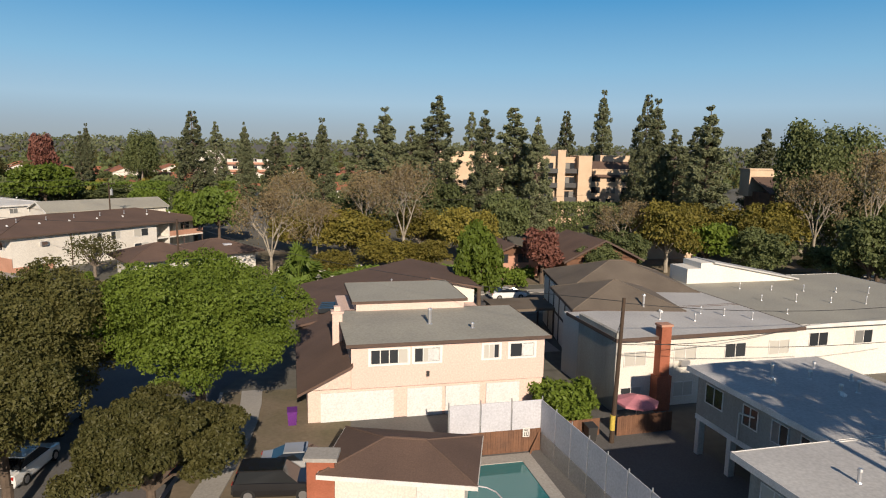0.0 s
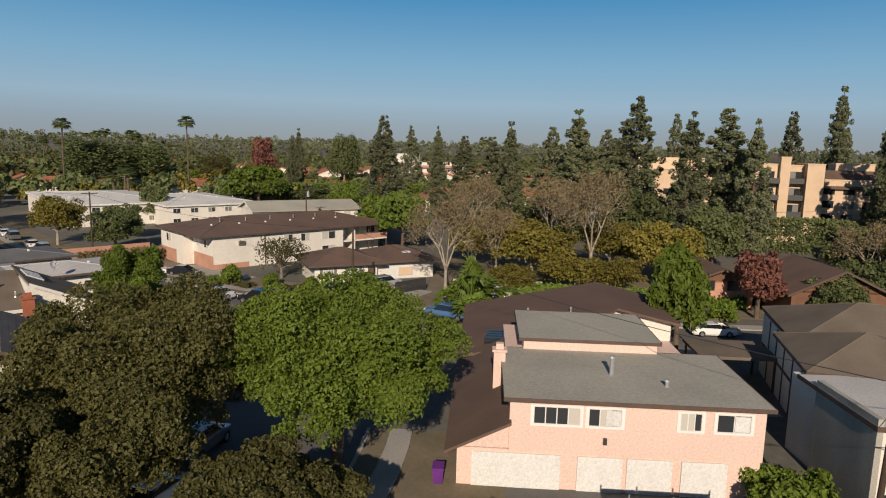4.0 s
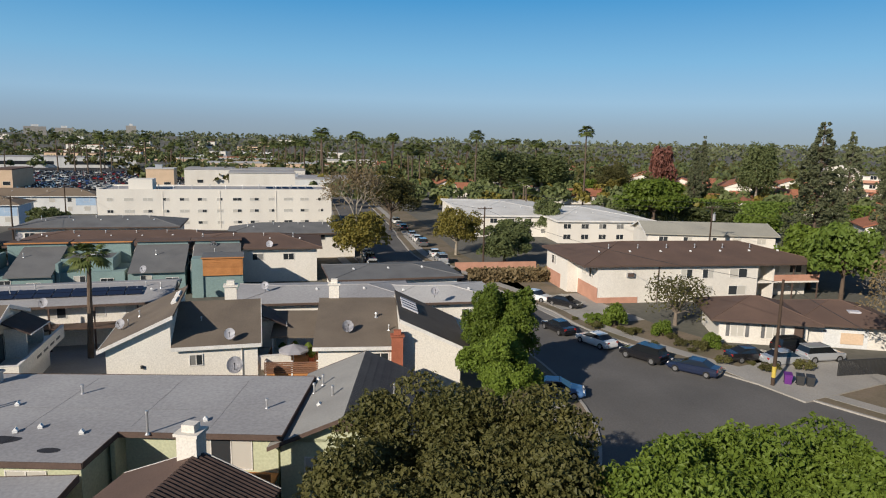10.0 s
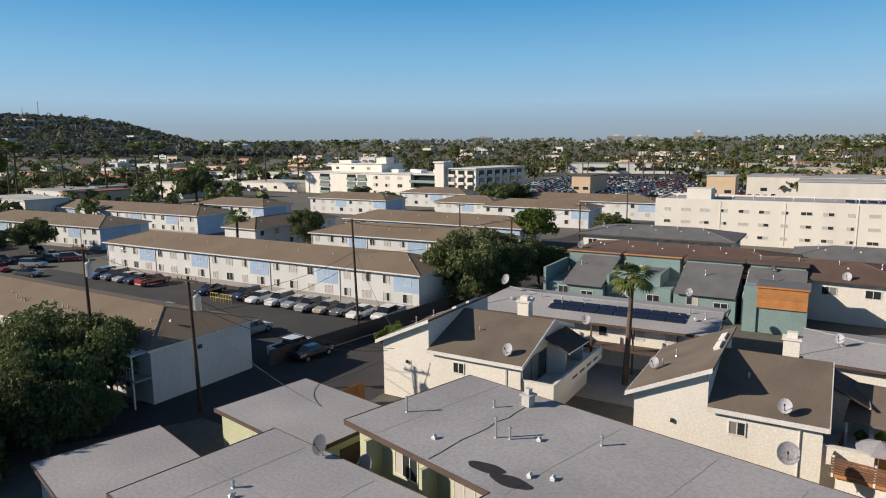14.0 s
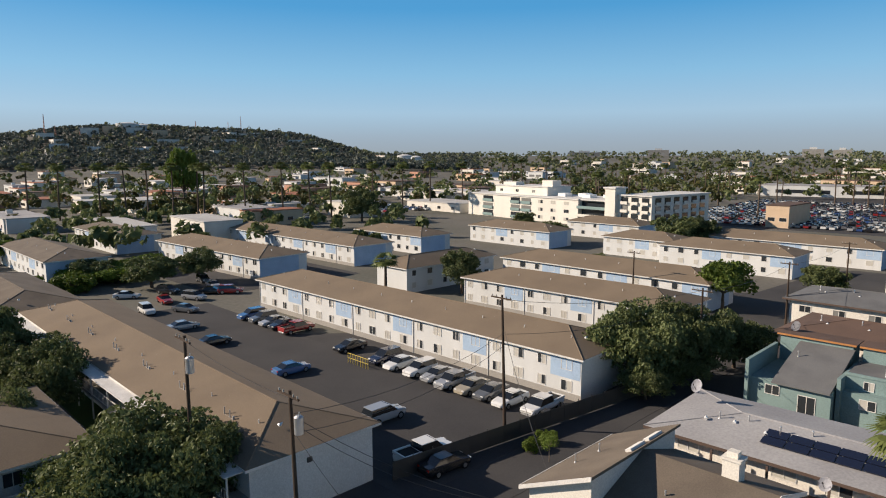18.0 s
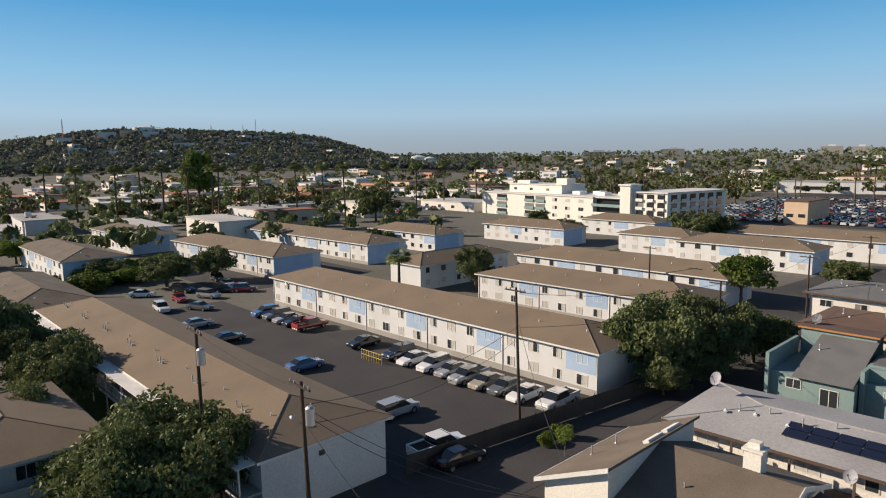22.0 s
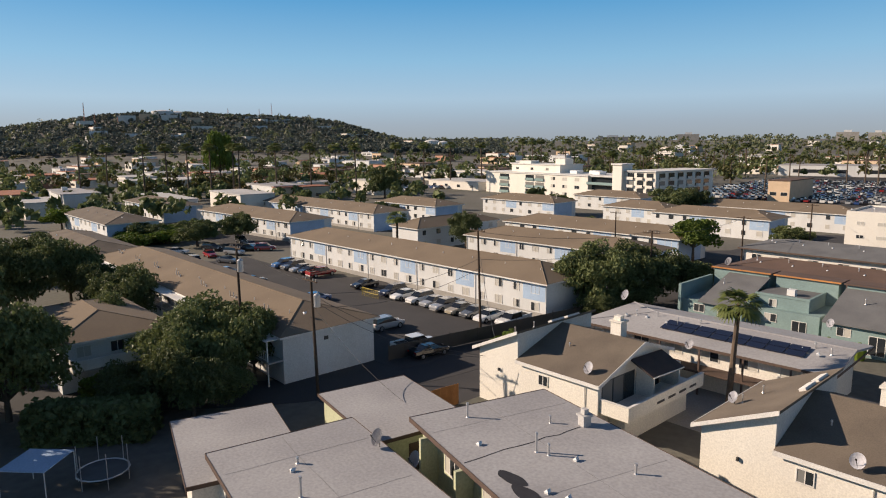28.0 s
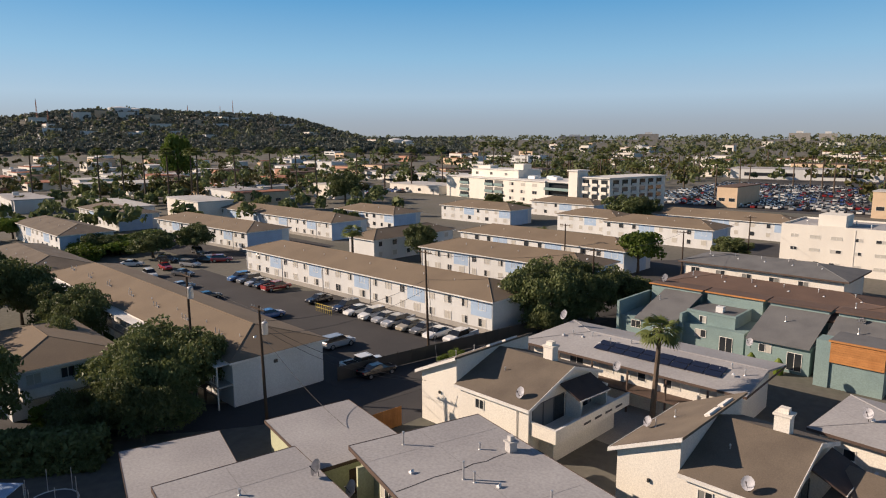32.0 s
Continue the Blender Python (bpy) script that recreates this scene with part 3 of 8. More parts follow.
# alley behind the flats, and the car park
ALLEY = smooth_line([(-40, -62), (-60, -16), (-72, 0), (-88, 9), (-101, 14), (-150, 38), (-250, 88)])
# dark lot asphalt also carries the shade that fills the alley
ribbon("alley", ALLEY, -3.2, 3.2, -0.1, 0.03, LOTASPHALT, "narrow asphalt alley behind the houses, shade put into its dark colour", "road")
th = 65.3
U = Vector((math.cos(radians(th)), math.sin(radians(th))))
V = Vector((-U.y, U.x))


def yard(name, x, y, turn, w, d, z, material, label, category="pavement"):
    return tagged(part(name, boxes((0, 0, -0.1, w, d, z)), material, m=pose(x, y, 0, 0, 0, turn)), label, category, kind="structure")


yard("car_park", -106.5, -69.5, th, 77, 19.5, 0.045, LOTASPHALT, "dark asphalt car park between two blocks of flats", "car park")
yard("car_park", -150, -108, th, 48, 34, 0.04, LOTASPHALT, "dark asphalt car park in front of low flats", "car park")
# one dark sheet covers both the asphalt and the shade between the blocks
yard("car_park", -99, -78, th, 92, 150, 0.012, LOTASPHALT, "dark asphalt ground round the blocks of flats", "car park")
yard("lawn", -93, -72, th, 60, 7.5, 0.06, LAWN, "mown green lawn strip beside the flats", "lawn")
# driveway takes asphalt grey to stand in for the shadow across it
yard("driveway", -9.6, 33, 13.5, 18, 8, 0.035, ASPHALT, "driveway before the garages, darkened for the shade on it", "driveway")
yard("forecourt", 8.5, 22, 15, 12, 24, 0.03, ASPHALT, "worn grey asphalt forecourt behind the wall", "forecourt")
SIDE = smooth_line([(-22, 70), (-6, 74), (20, 81), (60, 93), (140, 118)])
ribbon("road", SIDE, -4.2, 4.2, -0.1, 0.028, ASPHALT, "narrow asphalt side street under the trees", "road")
ribbon("pavement", SIDE[7:], 4.2, 6.0, -0.1, 0.15, CONC, "pale concrete pavement of the side street", "pavement")
ribbon("pavement", SIDE[3:], -6.0, -4.2, -0.1, 0.15, CONC, "pale concrete pavement of the side street", "pavement")
ribbon("yard", SIDE, 9.5, 46, -0.1, 0.04, DIRT, "dry front yards with leaf litter under trees", "yard")
yard("driveway", -69.5, 82.6, -18, 15, 10, 0.075, CONC, "pale concrete parking court beside the white flats", "driveway")
yard("driveway", -37.0, 77.2, -13, 8.5, 13, 0.17, CONC, "pale concrete drive before the bungalow", "driveway")
yard("driveway", 24, 54, 14, 5.5, 22, 0.03, CONC, "grey concrete passage between two houses", "driveway")
yard("driveway", 3.5, 56, 13, 8, 14, 0.03, CONC, "concrete yard beside the carport", "driveway")
yard("driveway", -32, 80, 60, 10, 7, 0.05, CONC, "pale concrete drive before the bungalow", "driveway")
yard("driveway", -74, 79, 62, 9, 9, 0.05, CONC, "pale concrete drive before the flats", "driveway")
yard("courtyard", -75, 20, th, 34, 12, 0.03, CONC, "shaded concrete courtyard between the houses", "courtyard")


# ---- blocks of flats with tan roofs round the car park ----
def flats(x, y, turn, length, depth, label, eave=4.9, rise=1.7, wall_m=COOLWHITE, bays=8, panels=True, near=True, walkway=False, hip0=True, roof_m=ROOFTAN, rise_end=True, blue=True):
    ob = thing("apartment_block", x, y, turn, label, "apartment block", "blocks of flats")
    wall(ob, 0, 0, length, depth, -0.1, eave, wall_m)
    hip_roof(ob, 0, 0, length, depth, eave, rise, roof_m, 0.5, 0.16, hip0, True, TRIM)
    if blue:
        part("end_wall", boxes((length, 0.02, -0.1, length + 0.03, depth * 0.82, eave - 0.1)), BLUE, ob, "blue-painted end wall")
    step = length / bays
    if near and not walkway:
        part("plinth", boxes((-0.03, -0.03, -0.1, length + 0.03, 0.0, 0.75)), CONC, ob)
    for i in range(bays):
        for storey in (0, 1):
            z = 0.95 + 2.35 * storey
            if not walkway:
                a = i * step + step * 0.22
                window(ob, a, 0, z, 1.0, 1.05, 0, 2 if near else 1)
                window(ob, a + step * 0.5, 0, z, 1.3, 1.1, 0, 2 if near else 1)
            if near and x > -150:
                window(ob, length - (i + 0.35) * step, depth, z, 1.2, 1.1, 180)
        if panels and i % 2 == 1 and not walkway:
            part("blue_panel", boxes((i * step + step * 0.40, -0.025, 2.35, i * step + step * 0.98, 0, eave - 0.2)), BLUE, ob)
        if i % 2 == 0 and not walkway and near:
            part("downpipe", tubes(((i * step + 0.2, -0.06, 0), (i * step + 0.2, -0.06, eave - 0.2), 0.05), n=6), TRIM, ob)
        # roof furniture
        vent(ob, (i + 0.5) * step, depth * 0.28, eave + rise * 0.5, 0.45, 0.05, False, WHITEMETAL)
        hood(ob, (i + 0.7) * step, depth * 0.36, eave + rise * 0.62)
    return ob


left = flats(-93.2, -65.9, 65.3, 63.6, 10.7, "white two-storey flats with tan hipped roof and open walkway", walkway=True, bays=8, panels=False, blue=False)
# open gallery on the garden side of that block
L = 63.6
part("gallery", boxes((0, -1.55, 2.35, L, 0, 2.5)), CONC, left)
part("gallery_roof", boxes((-0.3, -1.9, 4.68, L + 0.2, -0.5, 4.74)), TRIM, left)
for i in range(14):
    xx = 0.4 + i * (L - 0.8) / 13
    part("post", boxes((xx - 0.06, -1.52, 0, xx + 0.06, -1.4, 4.7)), TRIM, left)
for i in range(13):
    xx = 0.4 + i * (L - 0.8) / 13
    w = (L - 0.8) / 13
    part("railing", boxes((xx, -1.5, 3.45, xx + w, -1.44, 3.52), (xx, -1.5, 2.6, xx + w, -1.44, 2.65),
                          *[(xx + w * k / 12, -1.485, 2.65, xx + w * k / 12 + 0.03, -1.455, 3.45) for k in range(12)]), TRIM, left)
for i in range(12):
    xx = 2 + i * 5.1
    door(left, xx, 0, 2.5, 0.9, 2.0, 0, ROOFPALE)
    window(left, xx + 1.9, 0, 3.3, 1.4, 1.0)
    door(left, xx, 0, 0.1, 0.9, 2.0, 0, ROOFPALE)
    window(left, xx + 1.9, 0, 1.0, 1.4, 1.0)
for i in range(7):   # paired soil pipes on the roof
    xx = 4 + i * 8.6
    part("pipe_frame", tubes(((xx, 2.2, 5.5), (xx, 2.2, 6.3), 0.05), ((xx + 0.9, 2.2, 5.5), (xx + 0.9, 2.2, 6.3), 0.05), ((xx, 2.2, 5.65), (xx + 1.6, 2.2, 5.65), 0.04), ((xx + 1.5, 2.2, 5.5), (xx + 1.5, 2.2, 5.95), 0.09), n=6), ROOFPALE, left)
part("wall_lamp", boxes((63.6, 4.6, 3.6, 63.75, 5.0, 3.95)), DARKMETAL, left)

flats(-125.2, -50.7, 66.5, 65.4, 10.5, "long white two-storey flats with blue panels and tan hipped roof", bays=10, blue=False)
flats(-139.7, -17.9, 68.0, 38.5, 11, "white two-storey flats with pale blue panels and tan roof", bays=6)
flats(-161.8, -109.2, 69.0, 47, 12, "white flats with long galleries and a tan roof", bays=7)
flats(-194.4, -115.4, 66.5, 65, 12, "long pale flats with tan hipped roof", bays=9)
flats(-203, -74, 66.5, 28, 11, "short block of pale flats with tan roof", bays=4, near=False)
flats(-226, -46, 66.5, 30, 11, "pale flats with blue end wall and tan roof", bays=4, near=False)
flats(-165, -18, 66.0, 44, 11, "low tan-roofed flats round a court", bays=6, near=False)
flats(-144, -31, 155.5, 25, 9, "tan-roofed wing closing the court of flats", bays=3, near=False)
flats(-210.5, -3, 66.0, 20, 11, "pale blue and white flats with tan roof", bays=3, near=False)
flats(-198, 12, 66.0, 30, 11, "white flats with tan hipped roof beside poles", bays=4, near=False)
flats(-225, 14, 66.0, 50, 11, "long tan-roofed flats by the parking field", bays=6, near=False)
flats(-250, -20, 66.0, 26, 11, "tan-roofed flats beside the white offices", bays=3, near=False)
flats(-104, -100, 66.0, 34, 12, "olive-shaded flats with dull brown roof behind trees", bays=5, near=False, roof_m=ROOFDARK)
flats(-142, -140, 66.0, 40, 12, "brown-roofed low flats behind shrubs", bays=5, near=False, roof_m=ROOFDARK)
flats(-178, -158, 66.0, 36, 12, "brown-roofed flats at the edge of the complex", bays=5, near=False, roof_m=ROOFDARK)


# ---- the three cream houses with split roofs ----
def split_house(x, y, turn, w, d, label, dishes=True):
    """Cream stucco house: a tall mono-pitch over the left bay, a lower pitch over the right one, and a balcony corner."""
    ob = thing("house", x, y, turn, label, "house", "cream split-roof houses")
    xs = 4.6
    wall(ob, 0, 0.02, w, d * 0.5, -0.1, 4.6, CREAM)
    wall(ob, 0.02, d * 0.5, w * 0.62, d, -0.1, 4.6, CREAM)
    # left bay: a pitch that climbs from the left eave, its raised wall above the middle valley
    zl, zr = 5.0, 7.1
    bm = bmesh.new()
    prism(bm, [(0, 0, 4.5), (xs, 0, 4.5), (xs, 0, 7.05), (0, 0, zl - 0.1)], (0, 0.16, 0))
    prism(bm, [(0, d - 0.16, 4.5), (xs, d - 0.16, 4.5), (xs, d - 0.16, 7.05), (0, d - 0.16, zl - 0.1)], (0, 0.16, 0))
    box(bm, xs - 0.16, 0.16, 4.5, xs, d - 0.16, 7.05)
    box(bm, 0, 0.16, 4.5, 0.16, d - 0.16, zl - 0.12)
    part("wall", bm, CREAM, ob, "cream gable wall under the raised roof")
    bm = bmesh.new()
    slab(bm, [(-0.5, -0.4, zl - 0.15), (xs + 0.25, -0.4, 7.3), (xs + 0.25, d + 0.3, 7.3), (-0.5, d + 0.3, zl - 0.15)], 0.2)
    part("roof", bm, ROOFDARK, ob)
    part("fascia", boxes((-0.53, -0.44, zl - 0.42, -0.48, d + 0.3, zl - 0.12)), TRIM, ob)
    bm = bmesh.new()
    prism(bm, [(-0.5, -0.45, zl - 0.40), (xs + 0.25, -0.45, 7.05), (xs + 0.25, -0.45, 7.35), (-0.5, -0.45, zl - 0.12)], (0, 0.05, 0))
    part("fascia", bm, TRIM, ob)
    # right part: roof rising away from the front eave to the back
    ze, zb, yr = 4.9, 6.9, d * 0.57
    bm = bmesh.new()
    slab(bm, [(xs + 0.02, -0.35, ze - 0.15), (w + 0.3, -0.35, ze - 0.15), (w + 0.3, yr, zb), (xs + 0.02, yr, zb)], 0.2)
    part("roof", bm, ROOFDARK, ob)
    bm = bmesh.new()
    prism(bm, [(w - 0.16, 0, 4.5), (w - 0.16, d, 4.5), (w - 0.16, d, 5.2), (w - 0.16, yr, zb - 0.22), (w - 0.16, 0, ze - 0.3)], (0.16, 0, 0))
    part("wall", bm, CREAM, ob, "cream gable wall towards the courtyard")
    bm = bmesh.new()
    slab(bm, [(w + 0.3, d + 0.2, 5.4), (xs + 0.02, d + 0.2, 5.4), (xs + 0.02, yr + 0.02, zb), (w + 0.3, yr + 0.02, zb)], 0.2)
    part("roof", bm, ROOFDARK, ob, "rear slope of dark brown shingle")
    bm = bmesh.new()
    prism(bm, [(w + 0.305, -0.38, ze - 0.42), (w + 0.305, yr, zb - 0.27), (w + 0.305, yr, zb + 0.04), (w + 0.305, -0.38, ze - 0.11)], (0.05, 0, 0))
    prism(bm, [(w + 0.305, yr, zb - 0.27), (w + 0.305, d + 0.2, 5.13), (w + 0.305, d + 0.2, 5.43), (w + 0.305, yr, zb + 0.04)], (0.05, 0, 0))
    part("fascia", bm, TRIM, ob)
    part("fascia", boxes((xs + 0.02, -0.40, ze - 0.42, w + 0.3, -0.35, ze - 0.12)), TRIM, ob)
    chimney(ob, w * 0.80, yr + 0.5, 5.4, 8.0, 1.0, 0.9, CREAM)
    window(ob, w * 0.58, 0, 3.2, 0.9, 0.8, 0, 2, TRIM, PANEDARK)
    # courtyard side: long balcony with a solid parapet, dark glazed doors and a small tiled shed roof
    e = w + 2.6
    wall(ob, w, 1.5, w + 1.5, d + 0.5, -0.1, 2.38, CREAM)
    part("balcony_floor", boxes((w, 0.2, 2.38, e, d + 1.2, 2.6)), CREAM, ob)
    part("parapet", boxes((e - 0.16, 0.2, 2.6, e, d + 1.2, 3.5), (w, 0.2, 2.6, e - 0.16, 0.36, 3.5)), CREAM, ob)
    part("parapet_cap", boxes((e - 0.2, 0.16, 3.5, e + 0.04, d + 1.2, 3.56), (w, 0.16, 3.5, e - 0.2, 0.4, 3.56)), TRIM, ob)
    # dark strips on the parapet stand in for the shade inside its slots
    for k in range(4):
        part("slot_strip", boxes((e + 0.004, 4.2 + k * 1.7, 2.75, e + 0.02, 5.3 + k * 1.7, 2.95)), DARKMETAL, ob)
    for yy in (1.25, 2.75, 4.25):
        window(ob, w, yy, 2.62, 1.4, 2.1, 90, 1, DARKMETAL, PANEDARK)
    wall(ob, w + 0.02, 5.3, w + 1.6, 5.5, 2.6, 5.0, CREAM)
    wall(ob, w + 0.02, d - 1.2, w + 1.6, d - 1.0, 2.6, 4.8, CREAM)
    for yy in (6.4, 8.0):
        window(ob, w, yy, 2.62, 1.4, 2.0, 90, 2, DARKMETAL, PANEDARK)
    bm = bmesh.new()
    slab(bm, [(w + 0.32, 3.9, 5.95), (e - 0.2, 3.9, 4.95), (e - 0.2, 8.6, 4.75), (w + 0.32, 8.6, 5.75)], 0.14)
    part("shed_roof", bm, ROOFTILEB, ob, "small dark brown tiled shed roof")
    part("gutter", tubes(((e - 0.2, 3.9, 4.9), (e - 0.2, 8.6, 4.7), 0.06), n=6), TRIM, ob)
    part("downpipe", tubes(((w - 1.2, -0.06, 0), (w - 1.2, -0.06, 4.5), 0.04), n=6), TRIM, ob)
    part("wall_lamp", boxes((2.4, -0.16, 3.2, 2.55, 0, 3.45)), DARKMETAL, ob)
    vent(ob, 1.0, d * 0.35, 5.55, 0.5, 0.05)
    vent(ob, 1.5, d * 0.55, 5.85, 0.4, 0.05)
    vent(ob, w * 0.6, d * 0.3, 5.75, 0.4, 0.05)
    for k in range(2):
        part("roof_light", boxes((-0.35, 0, 0, 0.1, 1.8, 0.2)), TRIM, ob, m=pose(xs - 0.1, 4.6 + k * 2.3, 7.12, 0, -27, 0))
    return ob


split_house(-70.9, 10.5, 65.4, 12.8, 10.5, "cream stucco house with dark brown split roofs and balcony")
split_house(-60.8, 29.7, 65.8, 11.0, 10.5, "cream house with raised roof bay and white chimney")
d3 = thing("house", -52.6, 43.1, 57.0, "cream house with brown roof and a tall mono-pitch bay", "house", "cream split-roof houses")
wall(d3, 0, 0, 6.4, 10.2, -0.1, 4.5, CREAM)
wall(d3, 6.4, 0.5, 11.4, 10.2, -0.1, 4.0, CREAM)
bm = bmesh.new()
slab(bm, [(-0.4, -0.4, 4.75), (6.38, -0.4, 4.75), (6.38, 7.6, 6.85), (-0.4, 7.6, 6.85)], 0.2)
part("roof", bm, ROOFDARK, d3)
bm = bmesh.new()
slab(bm, [(6.38, 10.8, 5.7), (-0.4, 10.8, 5.7), (-0.4, 7.62, 6.85), (6.38, 7.62, 6.85)], 0.2)
part("roof", bm, ROOFDARK, d3)
bm = bmesh.new()
prism(bm, [(0, 0, 4.5), (0, 10.2, 4.5), (0, 10.2, 5.65), (0, 7.6, 6.6), (0, 0, 4.6)], (0.16, 0, 0))
part("wall", bm, CREAM, d3)
part("fascia", boxes((-0.4, -0.46, 4.48, 6.38, -0.40, 4.78)), TRIM, d3)
bm = bmesh.new()
prism(bm, [(6.42, 0.42, -0.1), (11.4, 0.42, -0.1), (11.4, 0.42, 4.35), (6.42, 0.42, 6.5)], (0, 0.16, 0))
prism(bm, [(6.42, 10.2, 3.9), (11.4, 10.2, 3.9), (11.4, 10.2, 4.35), (6.42, 10.2, 6.5)], (0, 0.16, 0))
box(bm, 6.42, 0.58, 4.4, 6.58, 10.2, 6.45)
part("wall", bm, CREAM, d3, "cream gable wall with one long slope")
bm = bmesh.new()
slab(bm, [(6.42, 0.0, 6.85), (12.2, 0.0, 4.2), (12.2, 10.7, 4.2), (6.42, 10.7, 6.85)], 0.2)
part("roof", bm, ROOFDARK, d3, "steep dark shingle slope")
bm = bmesh.new()
prism(bm, [(6.42, -0.06, 6.57), (12.2, -0.06, 3.92), (12.2, -0.06, 4.22), (6.42, -0.06, 6.87)], (0, 0.05, 0))
part("fascia", bm, TRIM, d3)
for k in range(4):
    part("skylight", boxes((-0.75, 0, 0, 0.75, 0.62, 0.14)), SCREEN, d3, "pale domed roof light", pose(7.5, 4.6 + 0.95 * k, 6.40, 0, 24.6, 0))
chimney(d3, 0.9, 7.9, 5.4, 8.0, 0.9, 0.8, CREAM)
chimney(d3, 6.2, -0.35, -0.1, 5.6, 0.9, 0.6, BRICK)
window(d3, 4.9, 0, 3.3, 1.2, 0.8, 0, 2, TRIM, PANEDARK)
window(d3, 1.8, 0, 1.0, 1.2, 1.0, 0, 2, TRIM, PANEDARK)
vent(d3, 4.6, 4.2, 5.95, 0.3, 0.1)
vent(d3, 5.6, 2.0, 5.4, 0.4, 0.05)


# ---- the pale green flats with grey flat roofs ----
gm = thing("house", -54.4, 11.1, 50.3, "pale green flats with wide grey flat roof", "house", "green flat-roofed houses")
wall(gm, 0.6, 1.2, 12.3, 11.2, -0.1, 4.45, PALEGREEN)
wall(gm, 12.3, 0.3, 17.4, 11.2, -0.1, 4.45, PALEGREEN)
wall(gm, 17.4, 4.0, 26.4, 12.2, -0.1, 4.45, PALEGREEN)
GMO = [(0, 0.5), (12.0, 0.5), (12.0, -0.3), (17.8, -0.3), (17.8, 3.3), (26.8, 3.3), (26.8, 12.6), (0, 11.6)]
bm = bmesh.new()
slab(bm, [(x, y, 4.65) for x, y in GMO], 0.1)
part("roof", bm, ROOFMEM, gm)
for (xa, ya), (xb, yb) in zip(GMO, GMO[1:] + GMO[:1]):
    dx, dy = xb - xa, yb - ya
    ln = math.hypot(dx, dy)
    part("fascia", boxes((0, -0.04, -0.3, ln, 0.0, 0.03)), FASCIA, gm, m=pose(xa, ya, 4.65, 0, 0, math.degrees(math.atan2(dy, dx))))
STAIN = mat("tar_stain", (0.035, 0.035, 0.04), None, 0.8, 2, 9, 0.1)
SEAM = mat("worn_seam", (0.27, 0.265, 0.27), (0.20, 0.20, 0.20), 0.9, 2, 9, 0.1)
bm = bmesh.new()
bl = []
for k in range(28):
    a = k * math.tau / 28
    bl.append((1.25 * math.cos(a) * (1 + 0.07 * math.sin(3 * a)), 0.62 * math.sin(a) * (1 + 0.10 * math.cos(4 * a)), 0.006))
slab(bm, bl, 0.004)
part("roof_stain", bm, STAIN, gm, "black patch of spilled tar", m=pose(12.0, 2.0, 4.652, 0, 0, 8) @ Matrix.Diagonal((1, 0.8, 1, 1)))
bm = bmesh.new()
slab(bm, [(0.6 * math.cos(k * math.tau / 12), 0.3 * math.sin(k * math.tau / 12), 0.006) for k in range(12)], 0.004)
part("roof_stain", bm, STAIN, gm, "small dark patch on the roof", m=pose(15.4, 1.0, 4.652))


def tar_line(parent, pts, z, w=0.035, label="thin tarred seam in the roofing"):
    bm = bmesh.new()
    for (xa, ya), (xb, yb) in zip(pts, pts[1:]):
        n = Vector((ya - yb, xb - xa)).normalized() * w
        slab(bm, [(xa - n.x, ya - n.y, z), (xb - n.x, yb - n.y, z), (xb + n.x, yb + n.y, z), (xa + n.x, ya + n.y, z)], 0.004)
    part("roof_seam", bm, STAIN if w > 0.04 else SEAM, parent, label)


def wander(x0, y0, x1, y1, seed, n=9, amp=0.16):
    q = np.random.default_rng(seed)
    return [(x0 + (x1 - x0) * k / n + q.normal(0, amp) * (0 < k < n), y0 + (y1 - y0) * k / n + q.normal(0, amp) * (0 < k < n)) for k in range(n + 1)]


tar_line(gm, wander(6.6, 9.8, 7.4, 0.7, 1), 4.66, 0.042, "dark crack across the roofing")
for k, x in enumerate((2.9, 12.6, 18.2, 22.6)):
    tar_line(gm, wander(x, 4.0 if x > 17 else 0.8, x, 11.4, k + 2, 8, 0.02), 4.658, 0.012)
tar_line(gm, wander(0.2, 6.1, 26.5, 6.6, 9, 12, 0.02), 4.657, 0.012)
bm = bmesh.new()
slab(bm, [(1.1 * math.cos(k * math.tau / 20) * (1 + 0.07 * math.sin(3 * k * math.tau / 20)), 0.6 * math.sin(k * math.tau / 20) * (1 + 0.06 * math.cos(5 * k * math.tau / 20)), 0.009) for k in range(20)], 0.004)
part("roof_stain", bm, STAIN, gm, "black patch of spilled tar", m=pose(10.2, 2.2, 4.652, 0, 0, 12) @ Matrix.Diagonal((1, 0.8, 1, 1)))
for xx, ww in ((5.0, 1.9), (10.0, 2.3)):
    window(gm, xx, 1.2, 2.5, ww, 1.35, 0, 3)
window(gm, 14.6, 0.3, 2.5, 2.0, 1.35, 0, 2)
window(gm, 23.2, 4.0, 2.3, 3.4, 1.9, 0, 3, TRIM, PANE)
for xx, ya in ((2.6, 1.2), (7.4, 1.2), (12.05, 1.2), (17.6, 4.0)):
    part("buttress", boxes((xx, ya - 1.2, -0.1, xx + 0.25, ya, 4.35)), PALEGREEN, gm)
part("balcony", boxes((20.5, 2.3, 1.9, 26.4, 4.0, 2.1)), WOOD, gm)
part("balcony_railing", boxes((20.5, 2.25, 2.1, 26.4, 2.35, 2.9)), WOOD, gm)
for x, y, h in ((8.2, 5.2, 1.15), (8.9, 5.6, 0.65), (19.5, 3.2, 1.2), (1.8, 4.0, 0.9), (13.0, 8.6, 0.5), (25.0, 7.0, 0.5), (5.2, 8.4, 0.4)):
    vent(gm, x, y, 4.65, h, 0.07)
